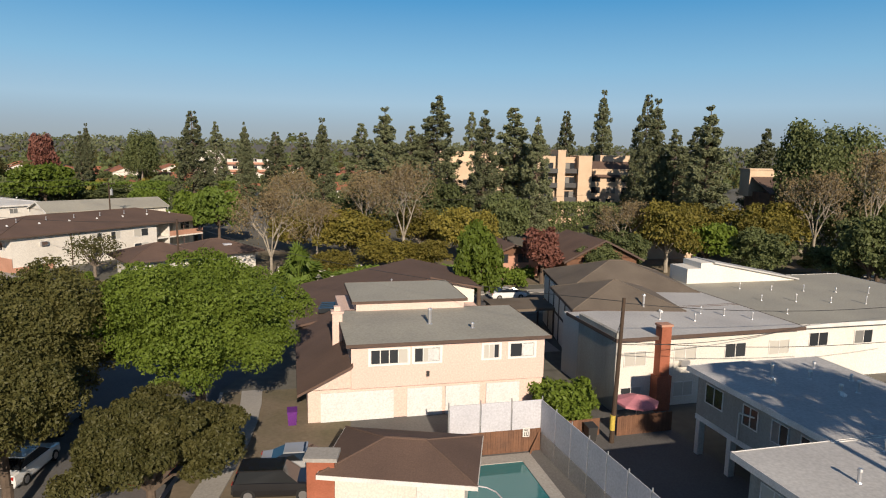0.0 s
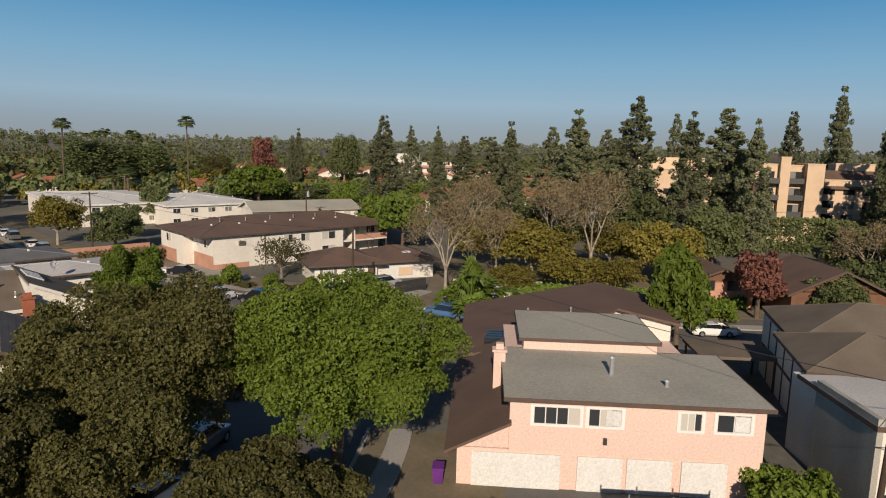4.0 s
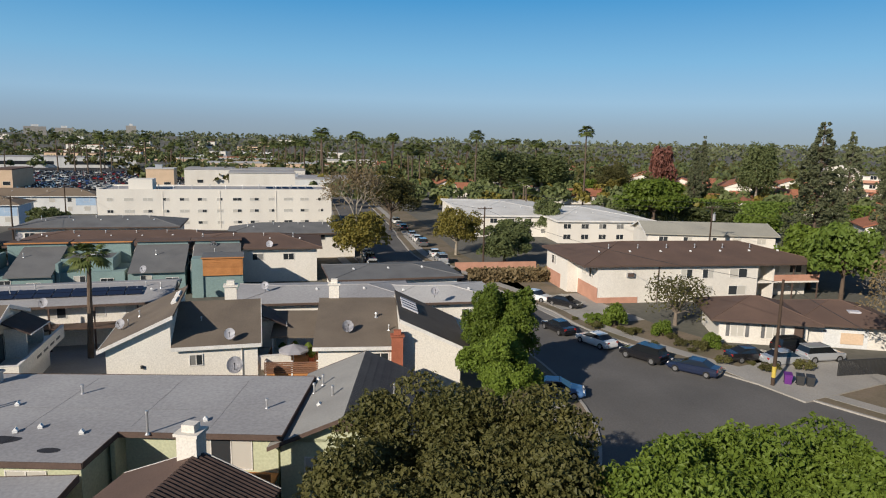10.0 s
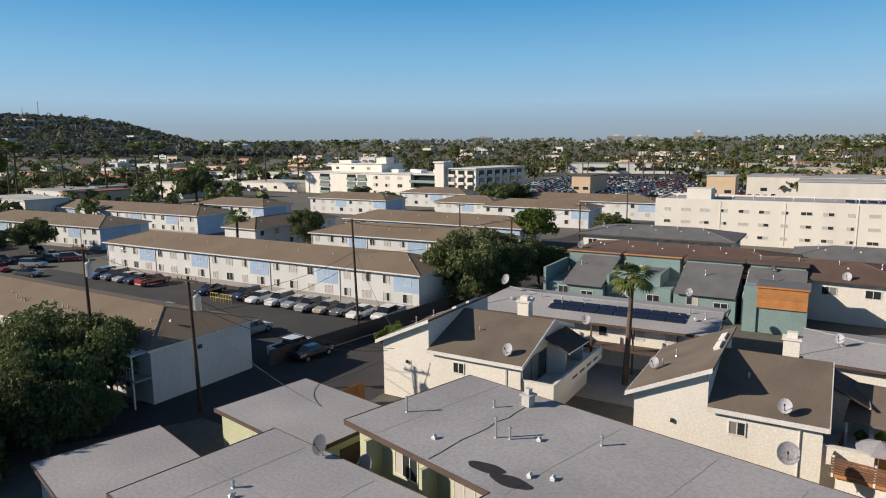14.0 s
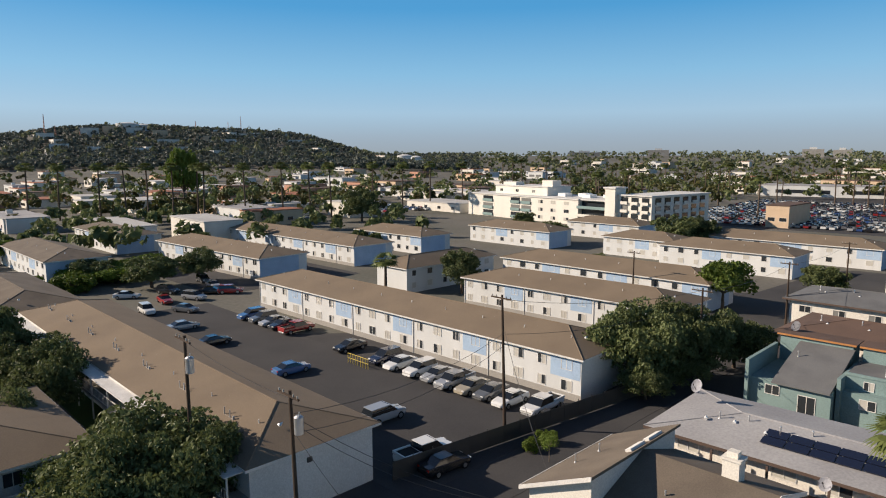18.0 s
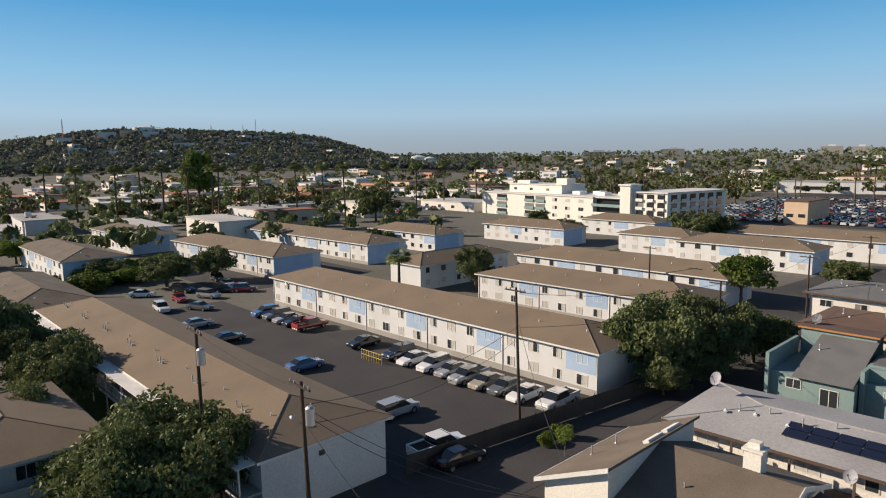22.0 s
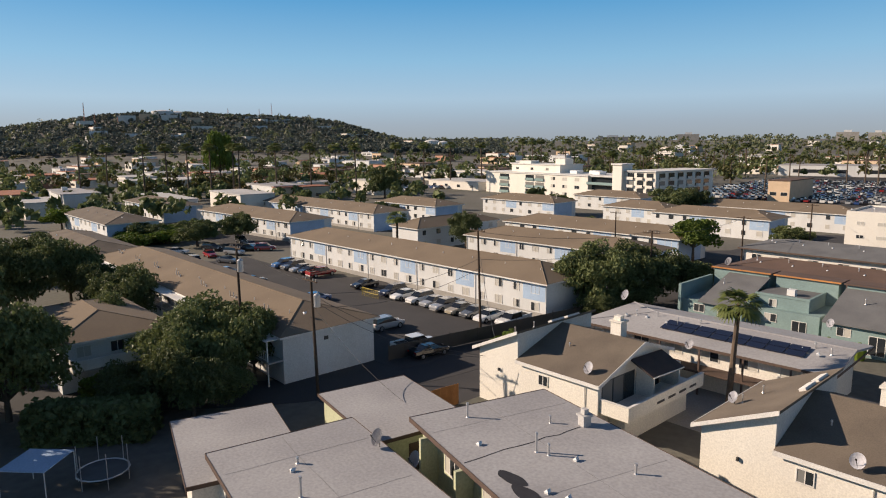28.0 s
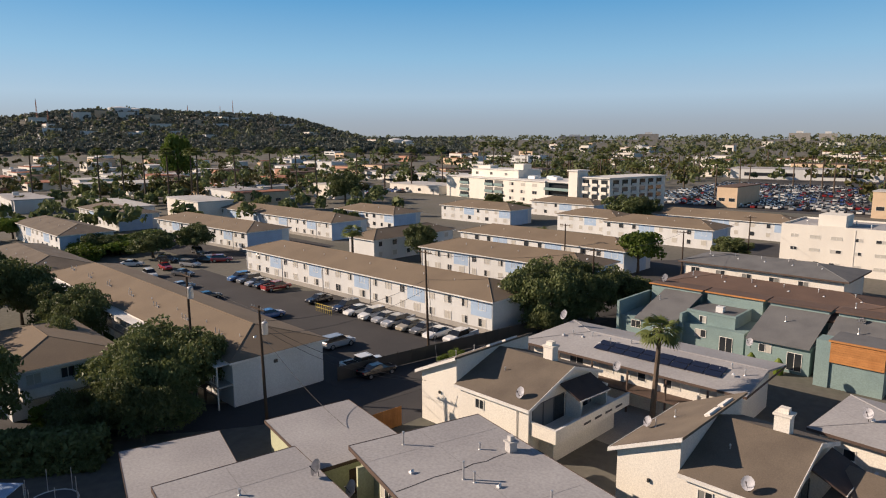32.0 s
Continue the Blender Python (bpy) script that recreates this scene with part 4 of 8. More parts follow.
for x, y in ((13.4, 3.6), (12.4, 3.0), (16.0, 3.0), (5.8, 2.6), (10.2, 6.6), (22.0, 5.0)):
    hood(gm, x, y, 4.67, 20)
chimney(gm, 6.5, 10.2, 4.6, 5.3, 0.6, 0.6, ROOFPALE)

gf = thing("house", -46.0, 1.9, 56.0, "pale house with grey flat roof and thin vent pipes", "house", "green flat-roofed houses")
wall(gf, 0.4, 0.4, 20.0, 9.2, -0.1, 3.95, CREAM)
flat_roof(gf, 0.2, 0.2, 20.2, 9.4, 4.2, ROOFMEM, 0.35, 0.35)
for x, y, h in ((8.0, 3.0, 1.1), (4.2, 4.2, 0.3), (16.2, 3.4, 1.2), (18.6, 5.4, 0.4), (12.8, 6.4, 0.9)):
    vent(gf, x, y, 4.2, h, 0.08)
for x, y in ((5.0, 3.6), (18.0, 4.8), (14.2, 2.8)):
    hood(gf, x, y, 4.22, -10)
for k, (x0, y0, x1, y1) in enumerate(((3.2, 0.2, 3.4, 9.3), (9.2, 9.2, 9.0, 0.3), (14.6, 0.2, 14.5, 9.3), (0.2, 4.6, 20, 4.9))):
    tar_line(gf, wander(x0, y0, x1, y1, 20 + k, 9, 0.03), 4.21, 0.014)
window(gf, 3.0, 0.4, 2.2, 1.5, 1.1)
door(gf, 6.0, 0.4, 0, 0.95, 2.05, 0, FASCIA)

bn = thing("house", -34.0, 18.6, 42.0, "white house with brown ribbed tile roof and white chimney", "house")
wall(bn, 0.4, 0.5, 7.4, 9.6, -0.1, 4.4, WHITE)
gable_roof(bn, 0.4, 0.5, 7.4, 4.9, 4.4, 1.35, ROOFBROWN, WHITE, 0.5, 0.14, "y", TRIM)
gable_roof(bn, 0.4, 5.2, 7.4, 9.6, 4.72, 1.35, ROOFBROWN, WHITE, 0.5, 0.14, "y", TRIM)
sl_ = 1.35 / 3.5
tile_slope(bn, (7.9, 0.0, 4.4 - sl_ * 0.5 + 0.01), (7.9, 4.8, 4.4 - sl_ * 0.5 + 0.01), (3.9, 0.0, 5.76), ROOFTILEB)
tile_slope(bn, (7.9, 5.0, 4.72 - sl_ * 0.5 + 0.01), (7.9, 10.0, 4.72 - sl_ * 0.5 + 0.01), (3.9, 5.0, 6.08), ROOFTILEB)
chimney(bn, 3.6, 9.9, 4.4, 7.0, 1.0, 0.9, WHITE)
vent(bn, 4.3, 3.9, 5.6, 0.9, 0.09, True, TRIM)
vent(bn, 5.8, 1.4, 5.0, 0.4, 0.07)
for yy in (2, 4, 6.4, 8.4):
    vent(bn, 2.6, yy, 5.2, 0.15, 0.06)
window(bn, 5.6, 0.5, 2.4, 1.6, 1.2, 0, 2)
window(bn, 2.2, 0.5, 2.4, 1.2, 1.2, 0, 2)

sl = thing("house", -40.0, 32.9, 51.0, "pale green house with slate and charcoal tile gable roof", "house")
wall(sl, 0.6, 1.0, 7.8, 11.6, -0.1, 4.2, PALEGREEN)
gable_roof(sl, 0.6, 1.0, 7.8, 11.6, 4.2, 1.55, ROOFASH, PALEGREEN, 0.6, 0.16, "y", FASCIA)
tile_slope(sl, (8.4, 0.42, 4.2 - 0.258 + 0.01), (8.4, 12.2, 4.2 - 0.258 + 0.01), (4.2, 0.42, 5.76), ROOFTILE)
part("attic_vent", boxes((3.6, 0.95, 4.7, 4.8, 1.0, 5.1)), FASCIA, sl)
window(sl, 2.6, 1.0, 2.0, 1.2, 1.1)
for x, y, z in ((1.4, 7, 4.5), (1.8, 8, 4.7), (2.9, 5, 5.1), (5.8, 3.5, 5.1), (6.6, 6.5, 4.75)):
    vent(sl, x, y, z, 0.6, 0.07)
for x, y, z in ((2.2, 4.2, 4.85), (1.2, 9.5, 4.45)):
    hood(sl, x, y, z)

for nm, x, y, tn, w, d, z, wm, lab in (("shed", -59.5, 0.8, 55.5, 10.5, 7.8, 3.0, PALEGREEN, "pale green outbuilding with grey flat roof"),
                                       ("shed", -51.1, -6.6, 50.6, 10.7, 7.4, 2.8, WHITE, "low white garage with grey flat roof")):
    s = thing("garage", x, y, tn, lab, "garage", "flat-roofed garages")
    wall(s, 0.3, 0.3, w - 0.3, d - 0.3, -0.1, z - 0.2, wm)
    flat_roof(s, 0, 0, w, d, z, ROOFMEM, 0.05, 0.25)
    door(s, w * 0.5, 0.3, 0, 2.4, 2.1, 0, FASCIA, "garage_door", 4)
    door(s, w - 0.3, d * 0.5, 0, 2.4, 2.1, 90, FASCIA, "garage_door", 4)

# courtyard flats with panels of solar cells, behind the cream houses
ct = thing("house", -85.1, 17.5, 67.5, "courtyard flats with pale grey roof and solar panels", "house")
wall(ct, 0.5, 0.5, 22.5, 9.4, -0.1, 4.3, CREAM)
hip_roof(ct, 0, 0, 23, 10, 4.4, 0.9, ROOFMEM, 0.7, 0.2, True, False, FASCIA)
part("balcony", boxes((0, -1.4, 2.1, 22.5, 0.5, 2.3)), FASCIA, ct)
for k in range(6):
    window(ct, 2.5 + k * 3.5, 0.5, 2.9, 1.6, 1.1)
    part("post", boxes((1 + k * 3.9, -1.35, -0.1, 1.15 + k * 3.9, -1.2, 4.3)), FASCIA, ct)
for k in range(8):
    for j in range(2):
        part("solar_panel", boxes((0, 0, 0, 1.55, 1.0, 0.05)), SOLAR, ct, m=pose(7.5 + k * 1.65, 1.3 + j * 1.08, 4.82 + 0.2 * j, 10))
for x, y in ((3, 2.5), (5, 3.2), (7.5, 2.6), (9.5, 3.4), (20, 3), (21.5, 2.2)):
    hood(ct, x, y, 5.0, 15)
    vent(ct, x + 0.8, y + 0.8, 5.0, 0.5, 0.06)
for nm, x, y, tn, w, d, z, rm, lab in (("house", -70.0, 43.5, 62, 18, 9, 4.6, ROOFMEM, "low cream house with pale grey roof"),
                                       ("house", -76.0, 58.0, 66, 16, 10, 4.3, ROOFSLATE, "low house with dark grey flat roof"),
                                       ("house", -62.5, 55.5, 62, 13, 9, 4.5, ROOFPALE, "low house with pale shingle roof")):
    s = thing("house", x, y, tn, lab, "house", "courtyard houses")
    wall(s, 0.3, 0.3, w - 0.3, d - 0.3, -0.1, z - 0.2, CREAM)
    hip_roof(s, 0, 0, w, d, z, 0.7, rm, 0.4, 0.2, True, True, FASCIA)
    for k in range(3):
        window(s, 2 + k * w / 3.4, 0.3, 2.4, 1.6, 1.1)
        hood(s, 3 + k * w / 3.6, d * 0.35, z + 0.5, 10)

# teal terrace
tl = thing("house", -104.5, 25.8, 66.5, "teal stucco terrace with grey shingle roofs and wooden box", "house")
for k, (x, w, y0) in enumerate(((0, 7.5, 0), (8, 7.5, 1.6), (16, 7, 0.8), (23.6, 6.5, 1.4))):
    wall(tl, x, y0, x + w, 11, -0.1, 3.3, TEAL)
    wall(tl, x + 0.2, 8.2, x + w - 0.2, 11, 3.3, 6.2, TEAL)
    if k == 1:   # flat-topped bay with a parapet and a cooler
        wall(tl, x, y0 + 1.0, x + w - 1.5, 8.2, 3.3, 4.7, TEAL)
        part("parapet", boxes((x - 0.08, y0 + 0.92, 4.7, x + w - 1.42, y0 + 1.2, 4.95), (x + w - 1.7, y0 + 1.2, 4.7, x + w - 1.42, 8.2, 4.95)), TEAL, tl)
        part("roof", boxes((x, y0 + 1.2, 4.7, x + w - 1.7, 8.2, 4.76)), ROOFSLATE, tl)
        cooler = part("air_conditioner", boxes((x + 3.0, 4.0, 4.76, x + 3.9, 4.8, 5.5)), WHITEMETAL, tl)
        window(tl, x + 2.0, y0 + 1.0, 3.5, 0.8, 0.8)
    bm = bmesh.new()
    slab(bm, [(x + (2.2 if k == 0 else 0.1), y0 - 0.5, 3.35), (x + w, y0 - 0.5, 3.35), (x + w, 8.2, 5.8), (x + (2.2 if k == 0 else 0.1), 8.2, 5.8)], 0.18)
    if k != 1:
        part("roof", bm, ROOFSLATE, tl)
    else:
        bm.free()
    if k < 2:
        part("wing_wall", boxes((x - 0.35, y0 - 0.6, -0.1, x, 8.2, 4.6 if k % 2 else 5.2)), TEAL, tl)
    else:
        bm = bmesh.new()
        prism(bm, [(x, y0, 3.0), (x, 8.2, 3.0), (x, 8.2, 5.55), (x, y0, 3.2)], (0.15, 0, 0))
        part("side_wall", bm, CREAM, tl, "cream boarded side wall under the roof")
        for j in range(2):
            part("patio_plant", tubes(((x + 1.2 + 3 * j, y0 - 1.4, 0), (x + 1.2 + 3 * j, y0 - 1.4, 1.1), 0.5, 0.7), ((x + 1.2 + 3 * j, y0 - 1.4, 1.1), (x + 1.2 + 3 * j, y0 - 1.4, 1.9), 0.7, 0.15), n=8), LEAF_GREEN, tl)
    window(tl, x + 2.2, y0, 1.9, 1.3, 0.9)
    window(tl, x + 5.4, y0, 0.4, 1.5, 2.0, 0, 2, TRIM, PANEDARK)
    part("cornice", boxes((x - 0.1, 7.9, 6.2, x + w + 0.1, 8.12, 6.36)), WOOD if k < 2 else ROOFBROWN, tl)
    part("roof", boxes((x - 0.1, 8.12, 6.2, x + w + 0.1, 11.2, 6.33)), ROOFBROWN, tl)
    vent(tl, x + 3, 5, 4.9, 0.5, 0.06)
bx = part("bay_box", boxes((25.4, -1.4, 2.9, 30.4, 3.0, 5.2)), WOOD, tl, "orange wooden box bay")
for k in range(9):
    part("plank", boxes((25.4, -1.44, 2.92 + k * 0.252, 30.4, -1.4, 3.15 + k * 0.252)), WOOD, bx)
part("cornice", boxes((25.2, -1.6, 5.2, 30.6, -1.3, 5.34)), WOOD, tl)
part("roof", boxes((25.2, -1.3, 5.2, 30.6, 3.2, 5.30)), ROOFSLATE, tl)
part("box_post", boxes((24.0, -1.4, -0.1, 25.4, 1.0, 5.2)), TEAL, tl)
part("box_base", boxes((25.4, -1.2, -0.1, 30.4, 3.0, 2.9)), TEAL, tl)
for x, y, tn, w, d, z, wm, rm, lab in ((-103.5, 48.5, 62, 20, 12, 5.2, WHITE, ROOFBROWN, "white two-storey flats with brown hipped roof"),
                                       (-119, 30, 64, 30, 12, 5.0, WHITE, ROOFBROWN, "white flats with long brown roof"),
                                       (-139, 33, 65, 26, 12, 5.2, WHITE, ROOFSLATE, "white flats with dark grey roof"),
                                       (-118, 62, 65, 22, 10, 4.6, WHITE, ROOFSLATE, "low flats with grey roof beside the street")):
    s = thing("apartment_block", x, y, tn, lab, "apartment block", "hip-roofed flats")
    wall(s, 0.3, 0.3, w - 0.3, d - 0.3, -0.1, z, wm)
    hip_roof(s, 0, 0, w, d, z, 1.3, rm, 0.5, 0.2, True, True, FASCIA)
    for k in range(int(w / 4.5)):
        window(s, 2.4 + k * 4.4, 0.3, 3.3, 1.5, 0.9, 0, 2, TRIM, PANEDARK)
        vent(s, 3 + k * 4.4, d * 0.4, z + 0.9, 0.5, 0.06)
        hood(s, 4 + k * 4.4, d * 0.3, z + 0.75)

# white block with rows of small windows
bw = thing("apartment_block", -166.9, 51.9, 66.8, "big plain white block with rows of small windows", "apartment block")
BL = 51.0
wall(bw, 0, 0, BL, 16, -0.1, 9.0, CREAM)
part("parapet", boxes((0, 0, 9.0, BL, 0.25, 9.4), (0, 15.75, 9.0, BL, 16, 9.4), (0, 0.25, 9.0, 0.25, 15.75, 9.4), (BL - 0.25, 0.25, 9.0, BL, 15.75, 9.4)), CREAM, bw)
part("roof", boxes((0.25, 0.25, 9.0, BL - 0.25, 15.75, 9.06)), ROOFMEM, bw)
part("roof_house", boxes((6, 3, 9.06, 11, 9, 11.4)), CREAM, bw)
for r in range(3):
    for k in range(13):
        window(bw, 2.6 + k * 3.82, 0, 1.5 + r * 2.65, 1.9 if k % 3 else 1.2, 0.6, 0, 2, TRIM, PANE)
for k in range(12):
    vent(bw, 4 + k * 3.8, 3 + (k % 3) * 3, 9.06, 0.8, 0.1)
    part("solar_panel", boxes((0, 0, 0, 1.6, 1.0, 0.05)), SOLAR, bw, m=pose(36 + (k % 6) * 1.9, 4 + (k // 6) * 2.2, 9.3, 12))
for k in (13.3, 25.5, 38):
    part("downpipe", boxes((k, -0.08, 0.5, k + 0.14, 0, 9.0)), WHITE, bw)

# pink-white flats and bungalow across the street
ap = thing("apartment_block", -60.8, 89.0, 60.3, "white two-storey flats with brown hipped roof and low salmon brick panels", "apartment block")
wall(ap, 0.4, 0.4, 24, 7.5, -0.1, 5.2, WHITE)
wall(ap, -1.2, 7.5, 24, 16.5, -0.1, 5.2, WHITE)
wall(ap, 24, 3.4, 34, 16.5, -0.1, 5.2, WHITE)
part("brick_face", boxes((0.34, 0.34, 0, 0.40, 7.2, 2.1)), SALMON, ap)
part("brick_face", boxes((-1.26, 10.2, 0, -1.2, 16.4, 2.1)), SALMON, ap)
part("brick_face", boxes((0.4, 0.34, 0, 6.2, 0.40, 0.8)), SALMON, ap)
hip_roof(ap, -1.2, 0.4, 34, 16.5, 5.3, 1.9, ROOFBROWN, 0.7, 0.2, True, True, FASCIA)
part("downpipe", boxes((9.0, 0.3, 0.1, 9.12, 0.4, 5.2)), FASCIA, ap)
part("gallery_floor", boxes((24, 0.7, 2.35, 34, 3.4, 2.6)), CREAM, ap)
part("balcony_front", boxes((26.8, 0.7, 2.6, 34, 0.82, 3.5)), SALMON, ap)
part("divider_wall", boxes((26.6, 0.7, -0.1, 26.8, 3.4, 5.2)), WHITE, ap)
for xx in (24.1, 29.8, 33.8):
    part("post", boxes((xx, 0.72, -0.1, xx + 0.14, 0.86, 5.2)), FASCIA, ap)
for xx in (13.2, 16.4, 21.0):
    for z in (0.9, 3.3):
        window(ap, xx, 0.4, z, 2.6 if xx > 20 else 1.6, 1.2)
for xx in (28.6, 32.2):
    for z in (0.9, 3.3):
        window(ap, xx, 3.4, z, 1.9, 1.2)
door(ap, 25.4, 3.4, 2.6, 0.95, 2.05, 0, FASCIA)
for yy in (2.6, 5.2):
    window(ap, 0.4, yy, 3.2, 1.5, 1.2, -90)
window(ap, -1.2, 13.2, 3.2, 1.8, 1.2, -90)
part("air_conditioner", boxes((4.4, 0.0, 3.6, 5.4, 0.4, 4.2)), METAL, ap)
part("grille", boxes((4.48, -0.03, 3.66, 5.32, 0.0, 4.14)), FASCIA, ap)
for k in range(7):
    hood(ap, 2 + k * 4.6, 4.2, 6.35)
    vent(ap, 4 + k * 4.4, 5.6, 6.7, 0.4, 0.06)

bg = thing("bungalow", -42.2, 85.5, 41.0, "white bungalow with brown hipped roof and shutters", "house")
wall(bg, 0.5, 0.5, 9.5, 8.5, -0.1, 2.7, WHITE)
wall(bg, 9.5, 1.2, 18.5, 9.5, -0.1, 2.7, WHITE)
hip_roof(bg, 0, 0, 10, 9, 2.8, 1.7, ROOFBROWN, 0.6, 0.18, True, True, FASCIA)
hip_roof(bg, 8.5, 0.8, 19, 10, 2.75, 1.6, ROOFBROWN, 0.6, 0.18, True, True, FASCIA)
window(bg, 2.4, 0.5, 0.8, 1.3, 1.3)
window(bg, 6.0, 0.5, 0.8, 1.3, 1.3)
door(bg, 8.6, 0.5, 0.1, 0.95, 2.05, 0, FASCIA)
door(bg, 13.5, 1.2, 0.05, 4.4, 2.0, 0, COOLWHITE, "garage_door", 4)
part("door_panel", boxes((13.0, 1.02, 0.5, 15.2, 1.1, 1.7)), TAN, bg, "bare plywood panel on the garage door")
for xx in (1.4, 3.4, 5.0, 7.0):
    part("shutter", boxes((xx - 0.18, 0.44, 0.75, xx + 0.18, 0.5, 2.15)), ROOFSLATE, bg)
part("skylight", boxes((14.2, 2.6, 3.55, 15.4, 3.5, 3.75)), SCREEN, bg)

sh = thing("house", -78.8, 128.2, 48.0, "white house with pale grey gable roof behind the flats", "house")
wall(sh, 0, 0, 24, 11, -0.1, 5, WHITE)
gable_roof(sh, 0, 0, 24, 11, 5, 1.6, ROOFGREEN, WHITE, 0.6, 0.2, "x", TRIM)
for k in range(5):
    window(sh, 3 + k * 4.6, 0, 3.2, 1.6, 1.0)

for x, y, tn, w, d, z, lab in ((-118.7, 117.8, 58, 25, 44, 4.9, "wide white flats with low white roof among trees"), (-100.8, 128.1, 58, 22, 36, 4.9, "white flats with low white roof and small windows")):
    s = thing("apartment_block", x, y, tn, lab, "apartment block", "white flats across the street")
    wall(s, 0, 0, w, d, -0.1, z, WHITE)
    hip_roof(s, 0, 0, w, d, z + 0.1, 1.3, ROOFWHITE, 0.5, 0.3, True, True, TRIM)
    for k in range(int(w / 4)):
        for zz in (0.9, 3.2):
            window(s, 2 + k * 4, 0, zz, 1.6, 1.0, 0, 2, TRIM, PANEDARK)
        hood(s, 3 + k * 4, d * 0.25, z + 0.9)

# white offices with dark balconies: a long wing, a corner tower and a wing that runs back from it
ho = thing("office_building", -318.0, -78.0, 58.0, "long white four-storey building with green-glazed balconies and white roof", "building")
wall(ho, 0, 0, 66, 22, -0.1, 9.6, CREAM)
wall(ho, 66, 2.2, 80, 24, -0.1, 9.6, CREAM)
wall(ho, 84, 1.0, 98, 36, -0.1, 12.2, CREAM)
part("tower", boxes((79.5, -1.0, -0.1, 84.0, 5.0, 14.6)), CREAM, ho)
part("tower_cap", boxes((79.0, -1.5, 14.6, 84.5, 5.5, 15.1)), TRIM, ho)
part("roof", boxes((-0.4, -0.4, 9.6, 66.3, 22.4, 10.0), (66.3, 0.6, 9.6, 79.4, 24.4, 10.0), (84.1, 0.4, 12.2, 98.5, 36.5, 12.6)), ROOFWHITE, ho)
wall(ho, 12, 6, 44, 20, 10.0, 13.4, CREAM)
part("roof", boxes((11.6, 5.6, 13.4, 44.4, 20.4, 13.7)), ROOFWHITE, ho, "white upper roof over the set-back storey")
part("stair_head", boxes((38, 9, 13.7, 44, 14, 16.2), (14, 9, 13.7, 22, 14, 15.0)), CREAM, ho)
for k in range(5):
    part("roof_plant", boxes((48 + k * 6.4, 8 + (k % 2) * 5, 10.0, 52 + k * 6.4, 12 + (k % 2) * 5, 11.3)), WHITEMETAL, ho)
for k in range(3):
    window(ho, 16 + k * 10, 6, 11.0, 1.8, 1.1, 0, 2, TRIM, PANEDARK)
for x0, x1 in ((10.5, 17.0), (28.5, 34.0), (35.0, 40.5)):
    for r in range(3):
        part("balcony_recess", boxes((x0, -0.06, 0.7 + r * 3.1, x1, 0, 2.9 + r * 3.1)), PANEDARK, ho)
        part("balcony_railing", boxes((x0, -0.5, 0.6 + r * 3.1, x1, -0.42, 1.6 + r * 3.1), (x0, -0.5, 0.45 + r * 3.1, x1, 0, 0.6 + r * 3.1)), TEAL, ho)
for k in range(3):
    for r in range(3):
        window(ho, 46 + k * 7, 0, 1.2 + r * 3.1, 2.6, 1.3, 0, 2, TRIM, PANE)
for r in range(3):   # open galleries beside the tower
    part("balcony_recess", boxes((66.1, 2.1, 0.6 + r * 3.1, 79.4, 2.2, 3.0 + r * 3.1)), PANEDARK, ho)
    part("gallery", boxes((65.5, -0.4, 0.3 + r * 3.1, 79.4, 2.1, 0.55 + r * 3.1), (65.5, -0.4, 0.55 + r * 3.1, 79.4, -0.3, 1.35 + r * 3.1)), WHITE if r % 2 else TEAL, ho)
for k in range(3):
    for r in range(4):
        part("balcony_recess", boxes((85.2 + k * 4.4, 0.94, 0.8 + r * 2.9, 88.2 + k * 4.4, 1.0, 3.0 + r * 2.9)), PANEDARK, ho)
        part("balcony_railing", boxes((85.2 + k * 4.4, 0.3, 0.6 + r * 2.9, 88.2 + k * 4.4, 0.4, 1.5 + r * 2.9), (85.2 + k * 4.4, 0.3, 0.45 + r * 2.9, 88.2 + k * 4.4, 1.0, 0.6 + r * 2.9)), WHITE, ho)
for k in range(6):
    for r in range(4):
        part("balcony_recess", boxes((98.0, 3 + k * 5.4, 0.8 + r * 2.9, 98.06, 6.4 + k * 5.4, 3.0 + r * 2.9)), PANEDARK, ho)
        part("balcony_railing", boxes((98.5, 3 + k * 5.4, 0.6 + r * 2.9, 98.6, 6.4 + k * 5.4, 1.5 + r * 2.9), (98.0, 3 + k * 5.4, 0.45 + r * 2.9, 98.6, 6.4 + k * 5.4, 0.6 + r * 2.9)), WHITE, ho)


# ---- the pink house and its neighbours ----
pk = thing("house", -6.0, 40.8, 13.2, "pink stucco house over garages with grey-green flat roof", "house")
wall(pk, 0, 0, 13.9, 8.6, 2.35, 5.3, PINK)
wall(pk, -2.9, 0.25, 13.9, 8.4, -0.1, 2.35, PINK)
wall(pk, 0, 8.4, 11.0, 16, -0.1, 5.3, PINK)
flat_roof(pk, 0, 0, 13.9, 8.8, 5.55, ROOFGREEN, 0.35, 0.2, FASCIA)
wall(pk, 1.2, 8.9, 10.2, 16.5, 5.3, 6.1, PINK)
flat_roof(pk, 1.2, 9.2, 10.2, 16.5, 6.3, ROOFGREEN, 0.3, 0.2, FASCIA)
# brown skirt roof on the street side and the gabled rear range
bm = bmesh.new()
slab(bm, [(-3.6, -0.5, 2.35), (0.1, -0.5, 4.2), (0.1, 16.0, 4.2), (-3.6, 16.0, 2.35)], 0.18)
part("roof", bm, ROOFBROWN, pk)
wall(pk, -2.9, 8.4, 0, 16, -0.1, 2.4, PINK)
bm = bmesh.new()
prism(bm, [(-2.9, 0.25, 2.3), (0, 0.25, 2.3), (0, 0.25, 3.9), (-2.9, 0.25, 2.45)], (0, 0.2, 0))
